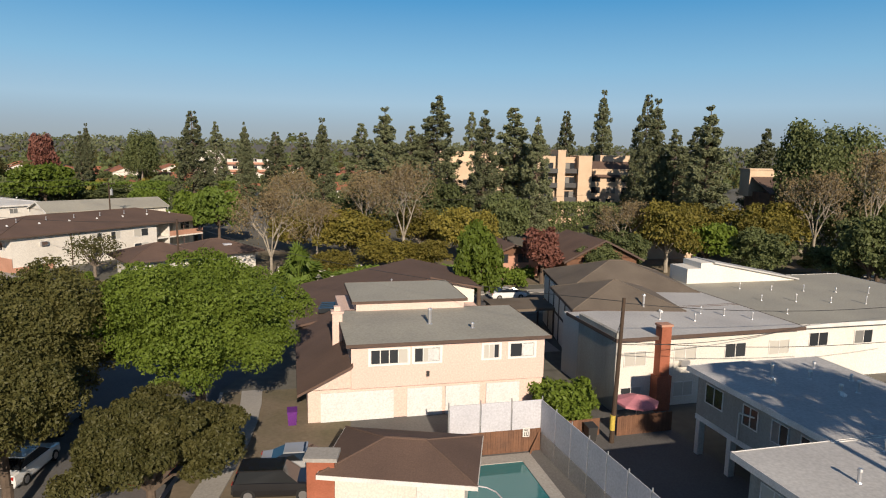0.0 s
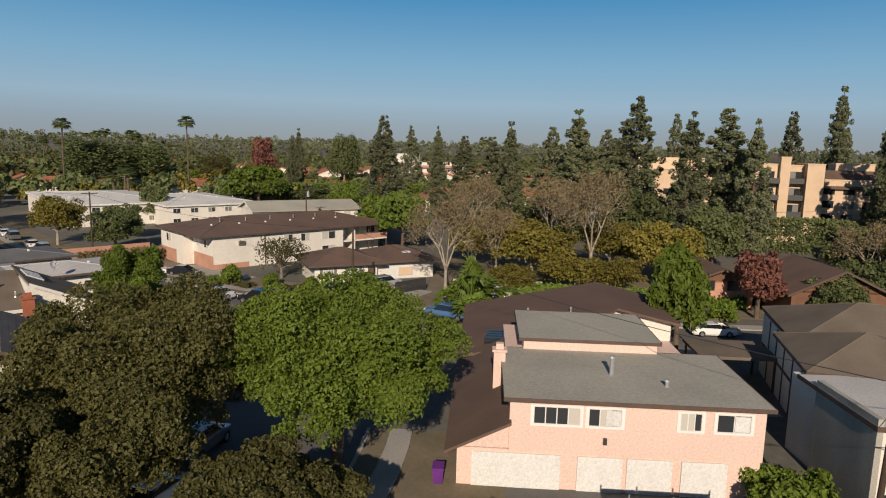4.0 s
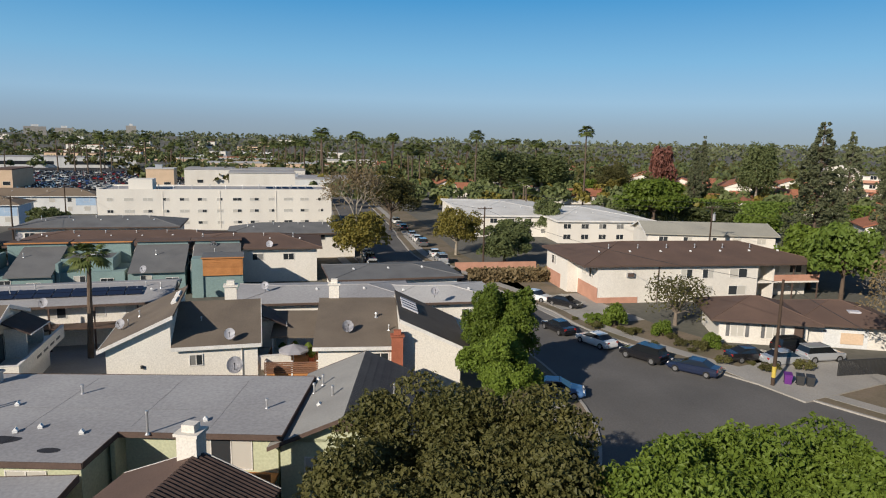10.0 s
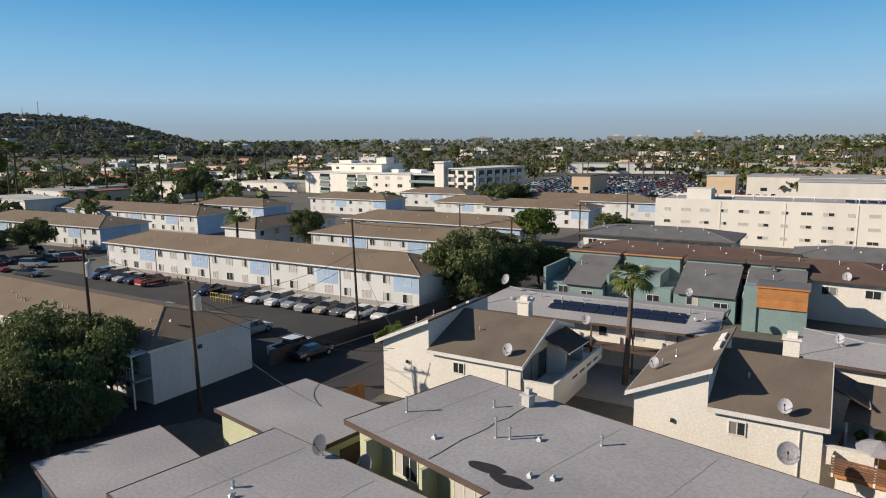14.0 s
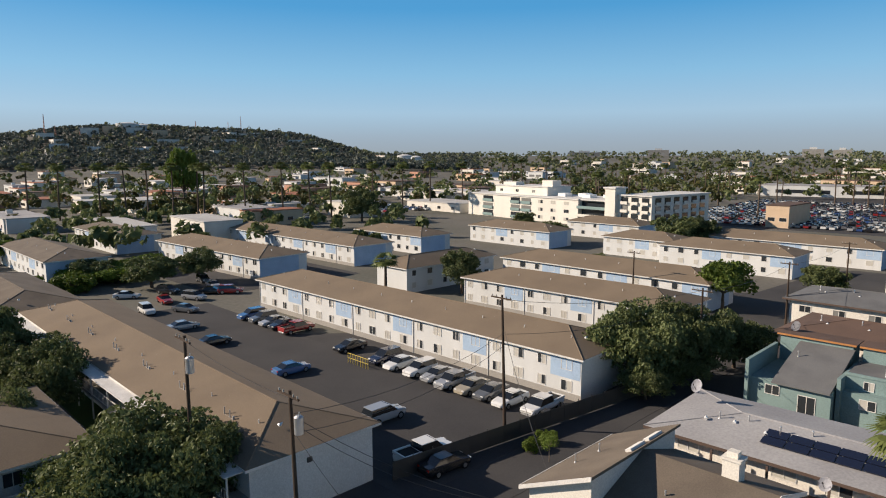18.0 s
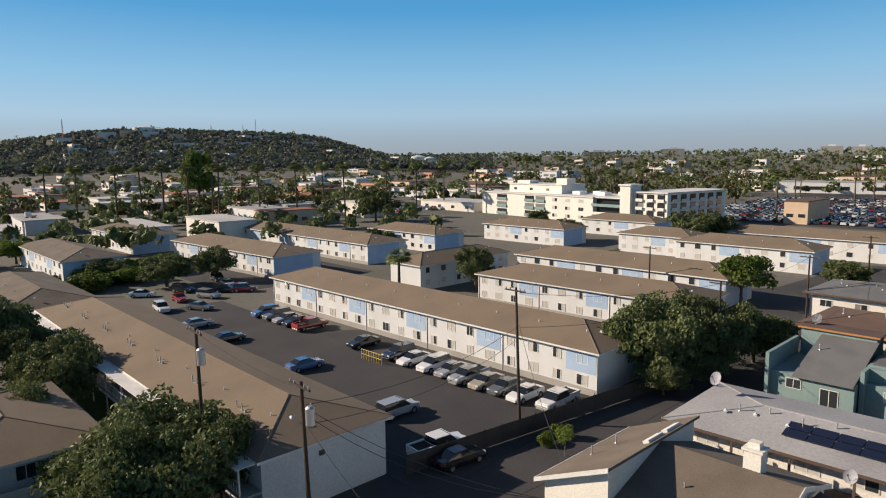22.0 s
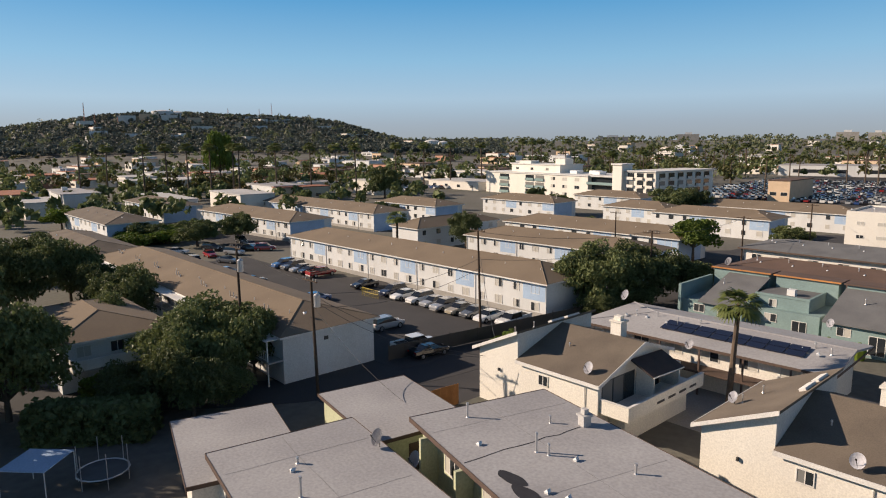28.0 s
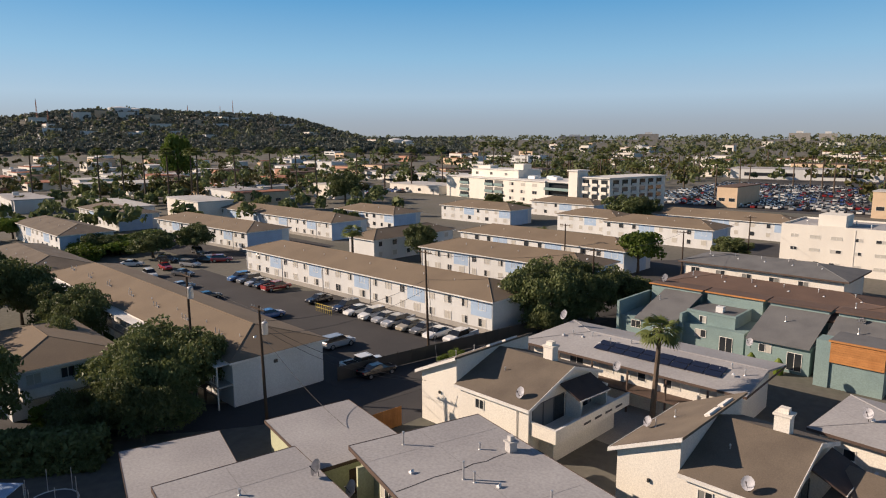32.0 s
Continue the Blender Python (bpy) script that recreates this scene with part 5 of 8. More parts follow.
part("wall", bm, PINK, pk)
rr = thing("house", -9.4, 55.8, 13.2, "rear range with broad brown shingle gable roof", "house")
wall(rr, -2.8, 0.4, 14.5, 16.4, -0.1, 2.9, PINK)
bm = bmesh.new()
prism(bm, [(2.0, 6.2, 2.9), (14.6, 6.2, 2.9), (14.6, 6.2, 4.55), (9.8, 6.2, 5.62), (2.0, 6.2, 3.9)], (0, 10, 0))
part("gable_wall", bm, WHITE, rr, "white boarded gable")
bm = bmesh.new()
slab(bm, [(-3.6, -0.6, 2.95), (5.0, -0.6, 4.78), (9.8, 5.5, 5.8), (9.8, 17, 5.8), (-3.6, 17, 2.95)], 0.2)
part("roof", bm, ROOFBROWN, rr)
bm = bmesh.new()
slab(bm, [(9.8, 5.5, 5.8), (15.2, 5.5, 4.6), (15.2, 17, 4.6), (9.8, 17, 5.8)], 0.2)
part("roof", bm, ROOFBROWN, rr)
for x, y in ((1.5, 3.5), (3.4, 5.0), (6.0, 6.8), (2.4, 9.0)):
    vent(rr, x, y, 2.95 + (x + 3.6) * 0.2127, 0.35, 0.07)
for k in range(4):
    part("skylight", boxes((-1.6 + k * 0.12, 1.0 + k * 0.55, 3.62 + k * 0.04, 0.6 + k * 0.12, 1.35 + k * 0.55, 4.05 + k * 0.04)), PANEDARK, rr)
chimney(pk, -0.5, 6.2, 2.2, 6.2, 0.75, 0.7, PINK)
for x, w, pn in ((2.6, 2.5, 4), (5.25, 1.75, 3), (9.9, 1.1, 3), (12.2, 1.75, 2)):
    window(pk, x, 0, 4.05, w, 0.95, 0, pn, TRIM, PANE)
    a, b, lo_, hi_ = x - w / 2, x + w / 2, 4.05, 5.0
    part("window_surround", boxes((a - 0.2, -0.05, lo_ - 0.16, b + 0.2, 0, lo_ - 0.06), (a - 0.2, -0.05, hi_ + 0.06, b + 0.2, 0, hi_ + 0.14), (a - 0.2, -0.05, lo_ - 0.06, a - 0.06, 0, hi_ + 0.06), (b + 0.06, -0.05, lo_ - 0.06, b + 0.2, 0, hi_ + 0.06)), WHITEMETAL, pk, "broad white window surround")
for a, b in ((5.3, 6.1), (12.24, 13.05)):
    part("blind", boxes((a, -0.062, 4.08, b, -0.052, 4.97)), COOLWHITE, pk, "closed white blind behind one sash")
door(pk, 0.45, 0.2, 0, 5.0, 2.1, 0, COOLWHITE, "garage_door", 0)
for xx in (5.15, 7.9, 10.9):
    door(pk, xx, 0.2, 0, 2.5, 2.1, 0, COOLWHITE, "garage_door", 0)
part("wall_lamp", boxes((5.2, -0.18, 3.0, 5.4, 0, 3.35)), DARKMETAL, pk)
vent(pk, 6.3, 4.2, 5.55, 1.1, 0.13)
vent(pk, 9.2, 2.6, 5.55, 0.3, 0.1)

gp = thing("garage", -5.7, 30.2, -6.0, "low white pool house with brown shingle hipped roof", "garage")
wall(gp, 0.5, -0.9, 7.2, 3.6, -0.1, 2.4, WHITE)
hip_roof(gp, 0.3, -1.1, 7.4, 3.8, 2.5, 0.85, ROOFBROWN, 0.45, 0.2, True, True, TRIM)
door(gp, 5.6, -0.9, 0.05, 1.6, 2.0, 0, TRIM)

# fence wall with fabric screens round the pool
fw = thing("screen_fence", 0.6, 35.7, 13.4, "brown board fence with grey fabric screens on posts", "fence")
for k in range(3):
    part("screen", boxes((0.05 + k * 2.0, -0.02, 1.5, 1.95 + k * 2.0, 0.02, 3.35)), SCREEN, fw)
    for b in range(12):
        part("board", boxes((k * 2.0 + b * 0.167, -0.05, 0, k * 2.0 + b * 0.167 + 0.155, -0.02, 1.5)), FENCEW, fw)
for k in range(4):
    part("post", tubes(((k * 2.0, 0.03, 0), (k * 2.0, 0.03, 3.55), 0.04), n=6), METAL, fw)
part("sign", boxes((4.75, -0.075, 1.0, 5.2, -0.055, 1.6)), TRIM, fw, "small white board reading 10")
# the board's lettering: two worn lines, and the figure below them
part("lettering", boxes((4.83, -0.08, 1.49, 5.12, -0.076, 1.53), (4.85, -0.08, 1.41, 5.10, -0.076, 1.45)), DARKMETAL, fw)
part("lettering", boxes((4.86, -0.08, 1.06, 4.91, -0.076, 1.34), (4.83, -0.08, 1.06, 4.94, -0.076, 1.09), (4.99, -0.08, 1.06, 5.03, -0.076, 1.34), (5.09, -0.08, 1.06, 5.13, -0.076, 1.34), (5.03, -0.08, 1.06, 5.09, -0.076, 1.10), (5.03, -0.08, 1.30, 5.09, -0.076, 1.34)), DARKMETAL, fw)
part("brace", tubes(((5.1, -0.5, 0.0), (5.9, -0.08, 1.4), 0.05), n=5), FENCEW, fw)
fs = thing("screen_fence", 6.4, 37.0, -72.5, "long line of grey fabric screens on steel posts", "fence")
for k in range(9):
    part("screen", boxes((0.05 + k * 1.9, -0.02, 1.3, 1.85 + k * 1.9, 0.02, 3.35)), SCREEN, fs)
    part("kick_board", boxes((0.05 + k * 1.9, -0.03, 0, 1.85 + k * 1.9, 0.03, 1.25)), CONC, fs)
    part("post", tubes(((k * 1.9, 0.03, 0), (k * 1.9, 0.03, 3.5), 0.04), n=6), METAL, fs)
pool = thing("swimming_pool", 2.6, 26.0, 13.4, "turquoise swimming pool with pale coping", "pool", kind="structure")
part("water", boxes((0, 0, -0.09, 4.6, 8.5, 0.075)), WATER, pool)
hose = [Vector((0.35 + 1.5 * math.sin(k * 0.42) + 0.05 * k, 4.4 + 3.2 * math.cos(k * 0.36) * (0.6 + 0.02 * k), 0.085)) for k in range(15)]
part("pool_hose", tubes(*[(hose[k], hose[k + 1], 0.045) for k in range(14) if hose[k].x > 0.05 and hose[k + 1].x > 0.05], n=6), SCREEN, pool, "pale floating pool hose")
part("coping", boxes((-0.8, 8.5, -0.09, 5.4, 9.5, 0.12), (4.6, 0, -0.09, 5.4, 8.5, 0.12), (-0.8, 0, -0.09, 0, 8.5, 0.12)), CONC, pool)

# white house with the brick chimney, and its half-timbered brown wing
wh = thing("house", 12.8, 43.7, 15.5, "white house with pale flat roof and red brick chimney", "house")
wall(wh, 0, 0, 15.6, 9, -0.1, 5.2, WHITE)
flat_roof(wh, 0, 0, 15.6, 7.2, 5.5, ROOFPALE, 0.4, 0.25, FASCIA)
flat_roof(wh, 7.6, 7.6, 15.6, 14.6, 5.504, ROOFPALE, 0.4, 0.25, FASCIA)
wall(wh, 7.6, 9, 15.4, 14.2, -0.1, 5.2, WHITE)
part("brick_chimney", boxes((3.0, -0.75, -0.1, 3.8, 0, 6.3), (2.8, -0.85, -0.1, 4.0, 0, 2.6)), BRICK, wh)
part("chimney_cap", boxes((2.9, -0.8, 6.3, 3.9, 0.05, 6.45)), SALMON, wh)
for x, z, w in ((1.4, 3.3, 1.7), (5.6, 3.4, 1.8), (10.0, 3.4, 1.8), (14.0, 3.4, 1.8), (5.6, 0.7, 1.6), (1.2, 0.6, 1.6)):
    window(wh, x, 0, z, w, 1.05, 0, 2, TRIM, PANE)
part("air_conditioner", boxes((5.1, -0.4, 3.1, 5.8, 0, 3.5)), METAL, wh)
part("side_screen_wall", boxes((-0.35, -0.3, -0.1, -0.02, 5.5, 5.9)), GREYSIDING, wh)
for x, y in ((6, 4), (8.5, 3), (10.5, 5), (12, 4), (13.5, 2.5)):
    vent(wh, x, y, 5.5, 0.5, 0.06)
hood(wh, 7.4, 6, 5.52)
vent(wh, 6.5, 7.2, 5.5, 1.2, 0.1)
hb = thing("house", 11.5, 52.1, 2.0, "half-timbered house with dark brown hipped roof", "house")
wall(hb, 0.4, 0.4, 8, 17, -0.1, 5.2, WHITE)
hip_roof(hb, 0, 0, 8.6, 8.5, 5.55, 1.7, ROOFDARK, 0.5, 0.2, True, True, FASCIA)
hip_roof(hb, 1.0, 7.5, 13, 18, 5.5, 2.1, ROOFDARK, 0.5, 0.2, True, True, FASCIA)
for k in range(6):
    part("timber", boxes((0.34, 1.0 + k * 2.6, 0, 0.4, 1.18 + k * 2.6, 5.2)), FASCIA, hb)
part("timber", boxes((0.33, 0.4, 2.5, 0.4, 17, 2.7)), FASCIA, hb)

gr = thing("house", 15.7, 37.4, 14.5, "grey weathered house over open garages, pale flat roof", "house")
wall(gr, 0.3, -10.6, 8.9, -0.3, 2.5, 5.3, GREYSIDING)
wall(gr, 4.6, -10.6, 8.9, -0.3, -0.1, 2.5, GREYSIDING)
for y in (-0.7, -3.6, -7.0, -10.4):
    part("garage_pier", boxes((0.32, y, -0.1, 0.72, y + 0.35, 2.5)), WHITE, gr)
part("garage_beam", boxes((0.26, -10.6, 2.3, 0.5, -0.3, 2.62)), TRIM, gr)
flat_roof(gr, 0.1, -10.6, 9.1, -0.1, 5.55, ROOFPALE, 0.3, 0.3, TRIM)
for y, w in ((-1.9, 1.5), (-5.0, 1.1), (-7.2, 1.1), (-9.2, 1.1)):
    window(gr, 0.3, y, 3.7, w, 1.1, -90, 2, TRIM, PANEDARK)
part("downpipe", tubes(((0.22, -4.2, 2.6), (0.22, -4.2, 4.2), 0.05), ((0.22, -4.2, 4.2), (0.22, -5.4, 4.4), 0.05), n=6), WHITE, gr)
for x, y, h in ((3.6, -2.6, 0.7), (5.6, -3.4, 0.4), (7.4, -1.8, 0.3), (5.6, -5.6, 0.35), (6.5, -5.9, 0.6), (2.6, -3.9, 0.35), (7.8, -4.2, 0.3)):
    vent(gr, x, y, 5.55, h, 0.08)
hood(gr, 5.2, -6.2, 5.56)
g2 = thing("house", 13.4, 25.4, 14.5, "grey house end with pale flat roof", "house")
wall(g2, 0.3, -8.2, 13, -0.3, -0.1, 5.3, GREYSIDING)
flat_roof(g2, 0, -8.4, 13.2, -0.02, 5.546, ROOFPALE, 0.3, 0.3, TRIM)
for x, y, h in ((6.6, -1.2, 0.5), (8.2, -2.4, 0.9), (3.0, -3.2, 0.5)):
    vent(g2, x, y, 5.546, h, 0.08)
window(g2, 2.0, -0.3, 3.6, 1.6, 1.1, 180)
window(g2, 0.3, -1.8, 3.6, 1.5, 1.1, -90)
window(g2, 0.3, -1.8, 0.9, 1.5, 1.2, -90)
tr = thing("house", 28.9, 50.4, 14.0, "low house with pale flat roof, cream raised wall and green awning", "house")
wall(tr, 0.4, 0.4, 22, 18, -0.1, 4.7, CREAM)
flat_roof(tr, 0, 0, 22.5, 18.5, 5.0, ROOFGREEN, 0.4, 0.3, TRIM)
bm = bmesh.new()
prism(bm, [(1.0, 16.2, 5.0), (14.5, 16.2, 5.0), (14.5, 16.2, 5.2), (4.2, 16.2, 7.2), (2.6, 16.2, 7.2), (2.6, 16.2, 6.6), (1.0, 16.2, 6.6)], (0, 3.2, 0))
part("raised_wall", bm, CREAM, tr, "cream stucco clerestory")
bm = bmesh.new()
slab(bm, [(4.0, 15.9, 7.32), (14.9, 15.9, 5.24), (14.9, 19.8, 5.24), (4.0, 19.8, 7.32)], 0.16)
part("roof", bm, ROOFPALE, tr)
part("awning", boxes((-1.6, 7.5, 4.4, 0.2, 12.5, 4.5)), GREENAWN, tr)
for k in range(11):
    vent(tr, 2 + k * 1.5, 3 + (k * 5 % 11), 5.0, 0.35 + 0.1 * (k % 4), 0.06)
for k in range(4):
    window(tr, 3 + k * 4.6, 0.4, 2.9, 1.8, 1.1, 0, 2, TRIM, PANEDARK)
window(tr, 0.4, 3.0, 2.9, 1.6, 1.1, -90, 2, TRIM, PANEDARK)
lo = thing("carport", 5.6, 61.5, 13.0, "low carport with grey-brown flat roof", "carport")
part("roof", boxes((0, 0, 2.7, 6.4, 5, 2.95)), ROOFDARK, lo)
for x, y in ((0.2, 0.2), (6.0, 0.2), (0.2, 4.6), (6.0, 4.6)):
    part("post", boxes((x, y, -0.1, x + 0.16, y + 0.16, 2.7)), FASCIA, lo)

# far side of that street: brown chalet houses, tan towers, white and brown flats between the pines
for x, y, tn, w, d, z, r, wm, rm, lab in ((17.5, 89, 15, 11, 11, 3.8, 2.6, FENCEW, ROOFBROWN, "brown chalet house with steep gable"), (6.5, 92, 15, 8, 9, 3.6, 1.6, SALMON, ROOFBROWN, "pinkish house with brown roof"), (30, 112, 10, 16, 12, 4.5, 2.4, TAN, ROOFBROWN, "brown house with low gable roof")):
    s = thing("house", x, y, tn, lab, "house", "brown houses across the street")
    wall(s, 0, 0, w, d, -0.1, z, wm)
    gable_roof(s, 0, 0, w, d, z, r, rm, FENCEW, 0.8, 0.2, "y", FASCIA)
    window(s, w * 0.3, 0, 2.4, 1.6, 1.2, 0, 2, FASCIA, PANEDARK)
    window(s, w * 0.7, 0, 2.4, 1.6, 1.2, 0, 2, FASCIA, PANEDARK)
tb = thing("apartment_block", 23.6, 168, 2, "tan four-storey flats with stepped towers and balconies", "apartment block")
for x0, y0, x1, y1, h in ((0, 1.5, 5.6, 12, 17.2), (5.6, 0, 7.6, 10, 18.8), (7.6, 2.5, 11, 12, 17), (11, 0, 14.5, 10, 17.4), (14.5, 3, 27, 14, 14.0), (19, 9, 27, 15, 17.6)):
    wall(tb, x0, y0, x1, y1, -0.1, h, TAN)
    part("roof", boxes((x0 - 0.1, y0 - 0.1, h, x1 + 0.1, y1 + 0.1, h + 0.25)), TAN, tb)
bm = bmesh.new()
slab(bm, [(14.5, 2.2, 12.4), (27.4, 2.2, 12.4), (27.4, 9, 16.2), (14.5, 9, 16.2)], 0.25)
part("roof", bm, ROOFBROWN, tb, "brown shingle slope between the towers")
for r in range(4):
    part("balcony", boxes((0.8, -0.6, 2.0 + r * 3.7, 5.6, 1.5, 2.2 + r * 3.7), (0.8, -0.6, 2.2 + r * 3.7, 5.6, -0.45, 3.2 + r * 3.7)), DARKMETAL, tb)
    part("balcony", boxes((7.6, 0.8, 2.0 + r * 3.7, 11, 2.5, 2.2 + r * 3.7), (7.6, 0.8, 2.2 + r * 3.7, 11, 0.95, 3.2 + r * 3.7)), DARKMETAL, tb)
    window(tb, 3.2, 1.5, 2.4 + r * 3.7, 3.0, 2.2, 0, 2, FASCIA, PANEDARK)
    window(tb, 9.3, 2.5, 2.4 + r * 3.7, 2.4, 2.2, 0, 2, FASCIA, PANEDARK)
    for k in range(3):
        window(tb, 16.5 + k * 4, 3, 2.0 + r * 3.0, 2.2, 1.5, 0, 2, FASCIA, PANEDARK)
bb = thing("apartment_block", 73.5, 146, 4, "brown boarded flats with tan end bay and cream parapet", "apartment block")
wall(bb, 0, 0, 12.5, 11, -0.1, 10.2, FENCEW)
bm = bmesh.new()
slab(bm, [(-0.6, -0.8, 10.2), (10.6, -0.8, 10.2), (10.6, 7.5, 13.6), (-0.6, 7.5, 13.6)], 0.25)
part("roof", bm, ROOFBROWN, bb)
wall(bb, 10.7, -1.4, 15.4, 9, -0.1, 11.2, TAN)
part("roof", boxes((10.6, -1.5, 11.2, 15.5, 9.1, 11.45)), TAN, bb)
wall(bb, -1.0, 7.6, 14.5, 12, 9, 15.2, TAN)
part("parapet", boxes((-1.2, 7.4, 15.2, 14.7, 12.2, 15.5)), TAN, bb)
for r in range(3):
    for xx, gl in ((2.2, PANEDARK), (5.4, PANEDARK), (8.4, PANE)):
        window(bb, xx, 0, 1.6 + r * 3.0, 1.8, 1.5, 0, 2, TRIM, gl)
        part("balcony", boxes((xx - 1.2, -0.9, 1.3 + r * 3.0, xx + 1.2, 0, 1.45 + r * 3.0), (xx - 1.2, -0.9, 1.45 + r * 3.0, xx + 1.2, -0.82, 2.2 + r * 3.0)), FASCIA, bb)
s = thing("apartment_block", -2, 172, 8, "tan flats between pines", "apartment block")
wall(s, 0, 0, 18, 12, -0.1, 15, TAN)
part("roof", boxes((-0.1, -0.1, 15, 18.1, 12.1, 15.3)), TAN, s)
part("parapet", boxes((2, 9, 15.3, 18, 12, 18.2)), TAN, s)
for r in range(3):
    for k in range(3):
        window(s, 3 + k * 5, 0, 1.5 + r * 4, 1.8, 1.3, 0, 2, FASCIA, PANEDARK)


# ---- trees ----
rng = np.random.default_rng(7)


def leaf_cloud(centres, normals, size, name, material, spread=0.9, slim=0.62, seed=1):
    """Loose leaves or leaf sprays: one small bent quad at each place, turned about its normal."""
    r = np.random.default_rng(seed)
    n = len(centres)
    nor = normals + r.normal(0, spread, (n, 3))
    nor /= np.linalg.norm(nor, axis=1)[:, None]
    a = np.cross(nor, r.normal(0, 1, (n, 3)))
    a /= np.linalg.norm(a, axis=1)[:, None]
    b = np.cross(nor, a)
    s = (size * r.uniform(0.55, 1.3, n))[:, None]
    bend = nor * s * 0.25
    v = np.stack([centres - a * s, centres - b * s * slim + bend, centres + a * s, centres + b * s * slim + bend], 1).reshape(-1, 3)
    f = np.arange(4 * n).reshape(-1, 4)
    me = bpy.data.meshes.new(name)
    me.from_pydata(v.tolist(), [], f.tolist())
    me.materials.append(material)
    return me


def crown_points(blobs, n, seed, inner=0.55):
    """Places on and just under lobed, bumpy shells."""
    r = np.random.default_rng(seed)
    bl = np.array(blobs, float)
    w = (bl[:, 3] ** 2)
    pick = r.choice(len(bl), n, p=w / w.sum())
    d = r.normal(0, 1, (n, 3))
    d /= np.linalg.norm(d, axis=1)[:, None]
    low = d[:, 2] < -0.7
    d[low, 2] *= -0.6
    d /= np.linalg.norm(d, axis=1)[:, None]
    bump = 1 + 0.16 * np.sin(d[:, 0] * 7 + pick) * np.sin(d[:, 1] * 8 + 2 * pick) + 0.10 * np.sin(d[:, 2] * 13 + d[:, 0] * 11 + pick)
    rad = bl[pick, 3] * bump * (1 - (1 - inner) * r.random(n) ** 2.6)
    p = bl[pick, :3] + d * rad[:, None] * [1, 1, 0.85]
    return p, d


def lobes(r, z, count, seed, flat=0.8, small=0.5):
    q = np.random.default_rng(seed)
    out = [(0, 0, z, r * 0.66)]
    for k in range(count):
        a, e = k * 2.399 + q.uniform(-0.4, 0.4), q.uniform(-0.75, 1.05)
        rr = r * q.uniform(small * 0.55, small * 1.0)
        d = r - rr * q.uniform(0.55, 0.95)
        out.append((math.cos(a) * math.cos(e) * d, math.sin(a) * math.cos(e) * d, z + math.sin(e) * d * flat, rr))
    return out


def trunk_mesh(h, r, blobs, material, seed, lean=0.0):
    q = np.random.default_rng(seed)
    bm = bmesh.new()
    fork = Vector((lean, 0, h))
    tube(bm, (0, 0, -0.2), fork * 0.5 + Vector((q.uniform(-0.1, 0.1), 0, 0)), r * 1.25, r, n=9)
    tube(bm, fork * 0.5, fork, r, r * 0.8, n=9)
    for x, y, z, rr in blobs[1:]:
        tip = Vector((x * 0.8, y * 0.8, z))
        mid = fork.lerp(tip, 0.5) + Vector((q.uniform(-0.3, 0.3), q.uniform(-0.3, 0.3), q.uniform(0, 0.4)))
        tube(bm, fork - Vector((0, 0, 0.2)), mid, r * 0.5, r * 0.3, n=6)
        tube(bm, mid, tip, r * 0.3, r * 0.08, n=5)
    return mesh_of(bm, material, "trunk")


def broad_tree(name, label, height, radius, material, leaves, size, seed, bark=BARK, count=16, trunk=0.28, low=None, inner=0.55, tufts=0, core=0.7):
    """A tree to copy: trunk with limbs, and a lobed crown with gaps."""
    zc = height - radius * 0.82 if low is None else (height + low) / 2
    b = lobes(radius, zc, count, seed)
    ob = thing("tree", 0, 0, 0, label, "tree")
    piece("trunk", trunk_mesh(max(1.2, zc - radius * 0.45), trunk, b, bark, seed), ob, pose(0, 0, 0))
    if tufts:   # each lobe breaks up into smaller tufts with dark gaps between them
        q = np.random.default_rng(seed + 70)
        small = []
        for x, y, z, rr in b:
            for k in range(tufts if rr < radius * 0.6 else tufts * 3):
                u = q.normal(0, 1, 3)
                u[2] = abs(u[2]) * 0.9 - 0.25
                u /= np.linalg.norm(u)
                small.append((x + u[0] * rr * 0.78, y + u[1] * rr * 0.78, z + u[2] * rr * 0.72, max(0.5, rr * q.uniform(0.28, 0.5)) if rr < radius * 0.6 else radius * q.uniform(0.14, 0.24)))
        leafy = small + [(x, y, z, rr * core) for x, y, z, rr in b]
    else:
        leafy = b
    p, d = crown_points(leafy, leaves, seed, inner)
    sq = (height - zc) / max(0.1, (p[:, 2].max() - zc))
    p[:, 2] = zc + (p[:, 2] - zc) * sq
    piece("crown", leaf_cloud(p, d, size, "crown", material, 0.8, 0.62, seed), ob, pose(0, 0, 0))
    return ob


def put(ob, x, y, turn=0.0, s=1.0, sz=None, label="", z=0.0):
    c = copy_thing(ob, pose(x, y, z, 0, 0, turn) @ Matrix.Diagonal((s, s, sz or s, 1)))
    if label:
        c["label"] = label
    return c


# the large street trees close under the camera
def street_tree(x, y, height, radius, material, leaves, size, seed, label, count=26, trunk=0.35, low=2.0):
    t = broad_tree("tree", label, height, radius, material, leaves, size, seed, BARK, count, trunk, low, 0.72, 8, 0.5)
    t.matrix_basis = pose(x, y, 0, 0, 0, seed * 40)
    return t


street_tree(-24.8, 34.2, 12.0, 5.9, LEAF_OLIVE, 150000, 0.10, 3, "broad street tree with olive-brown autumn leaves")
street_tree(-24.6, 25.3, 8.8, 3.3, LEAF_OLIVE, 58000, 0.10, 4, "olive-brown street tree beside the tiled house", 14, 0.25)
street_tree(-15.4, 38.5, 11.9, 6.1, LEAF_GREEN, 185000, 0.10, 5, "broad street tree in full fresh green leaf")
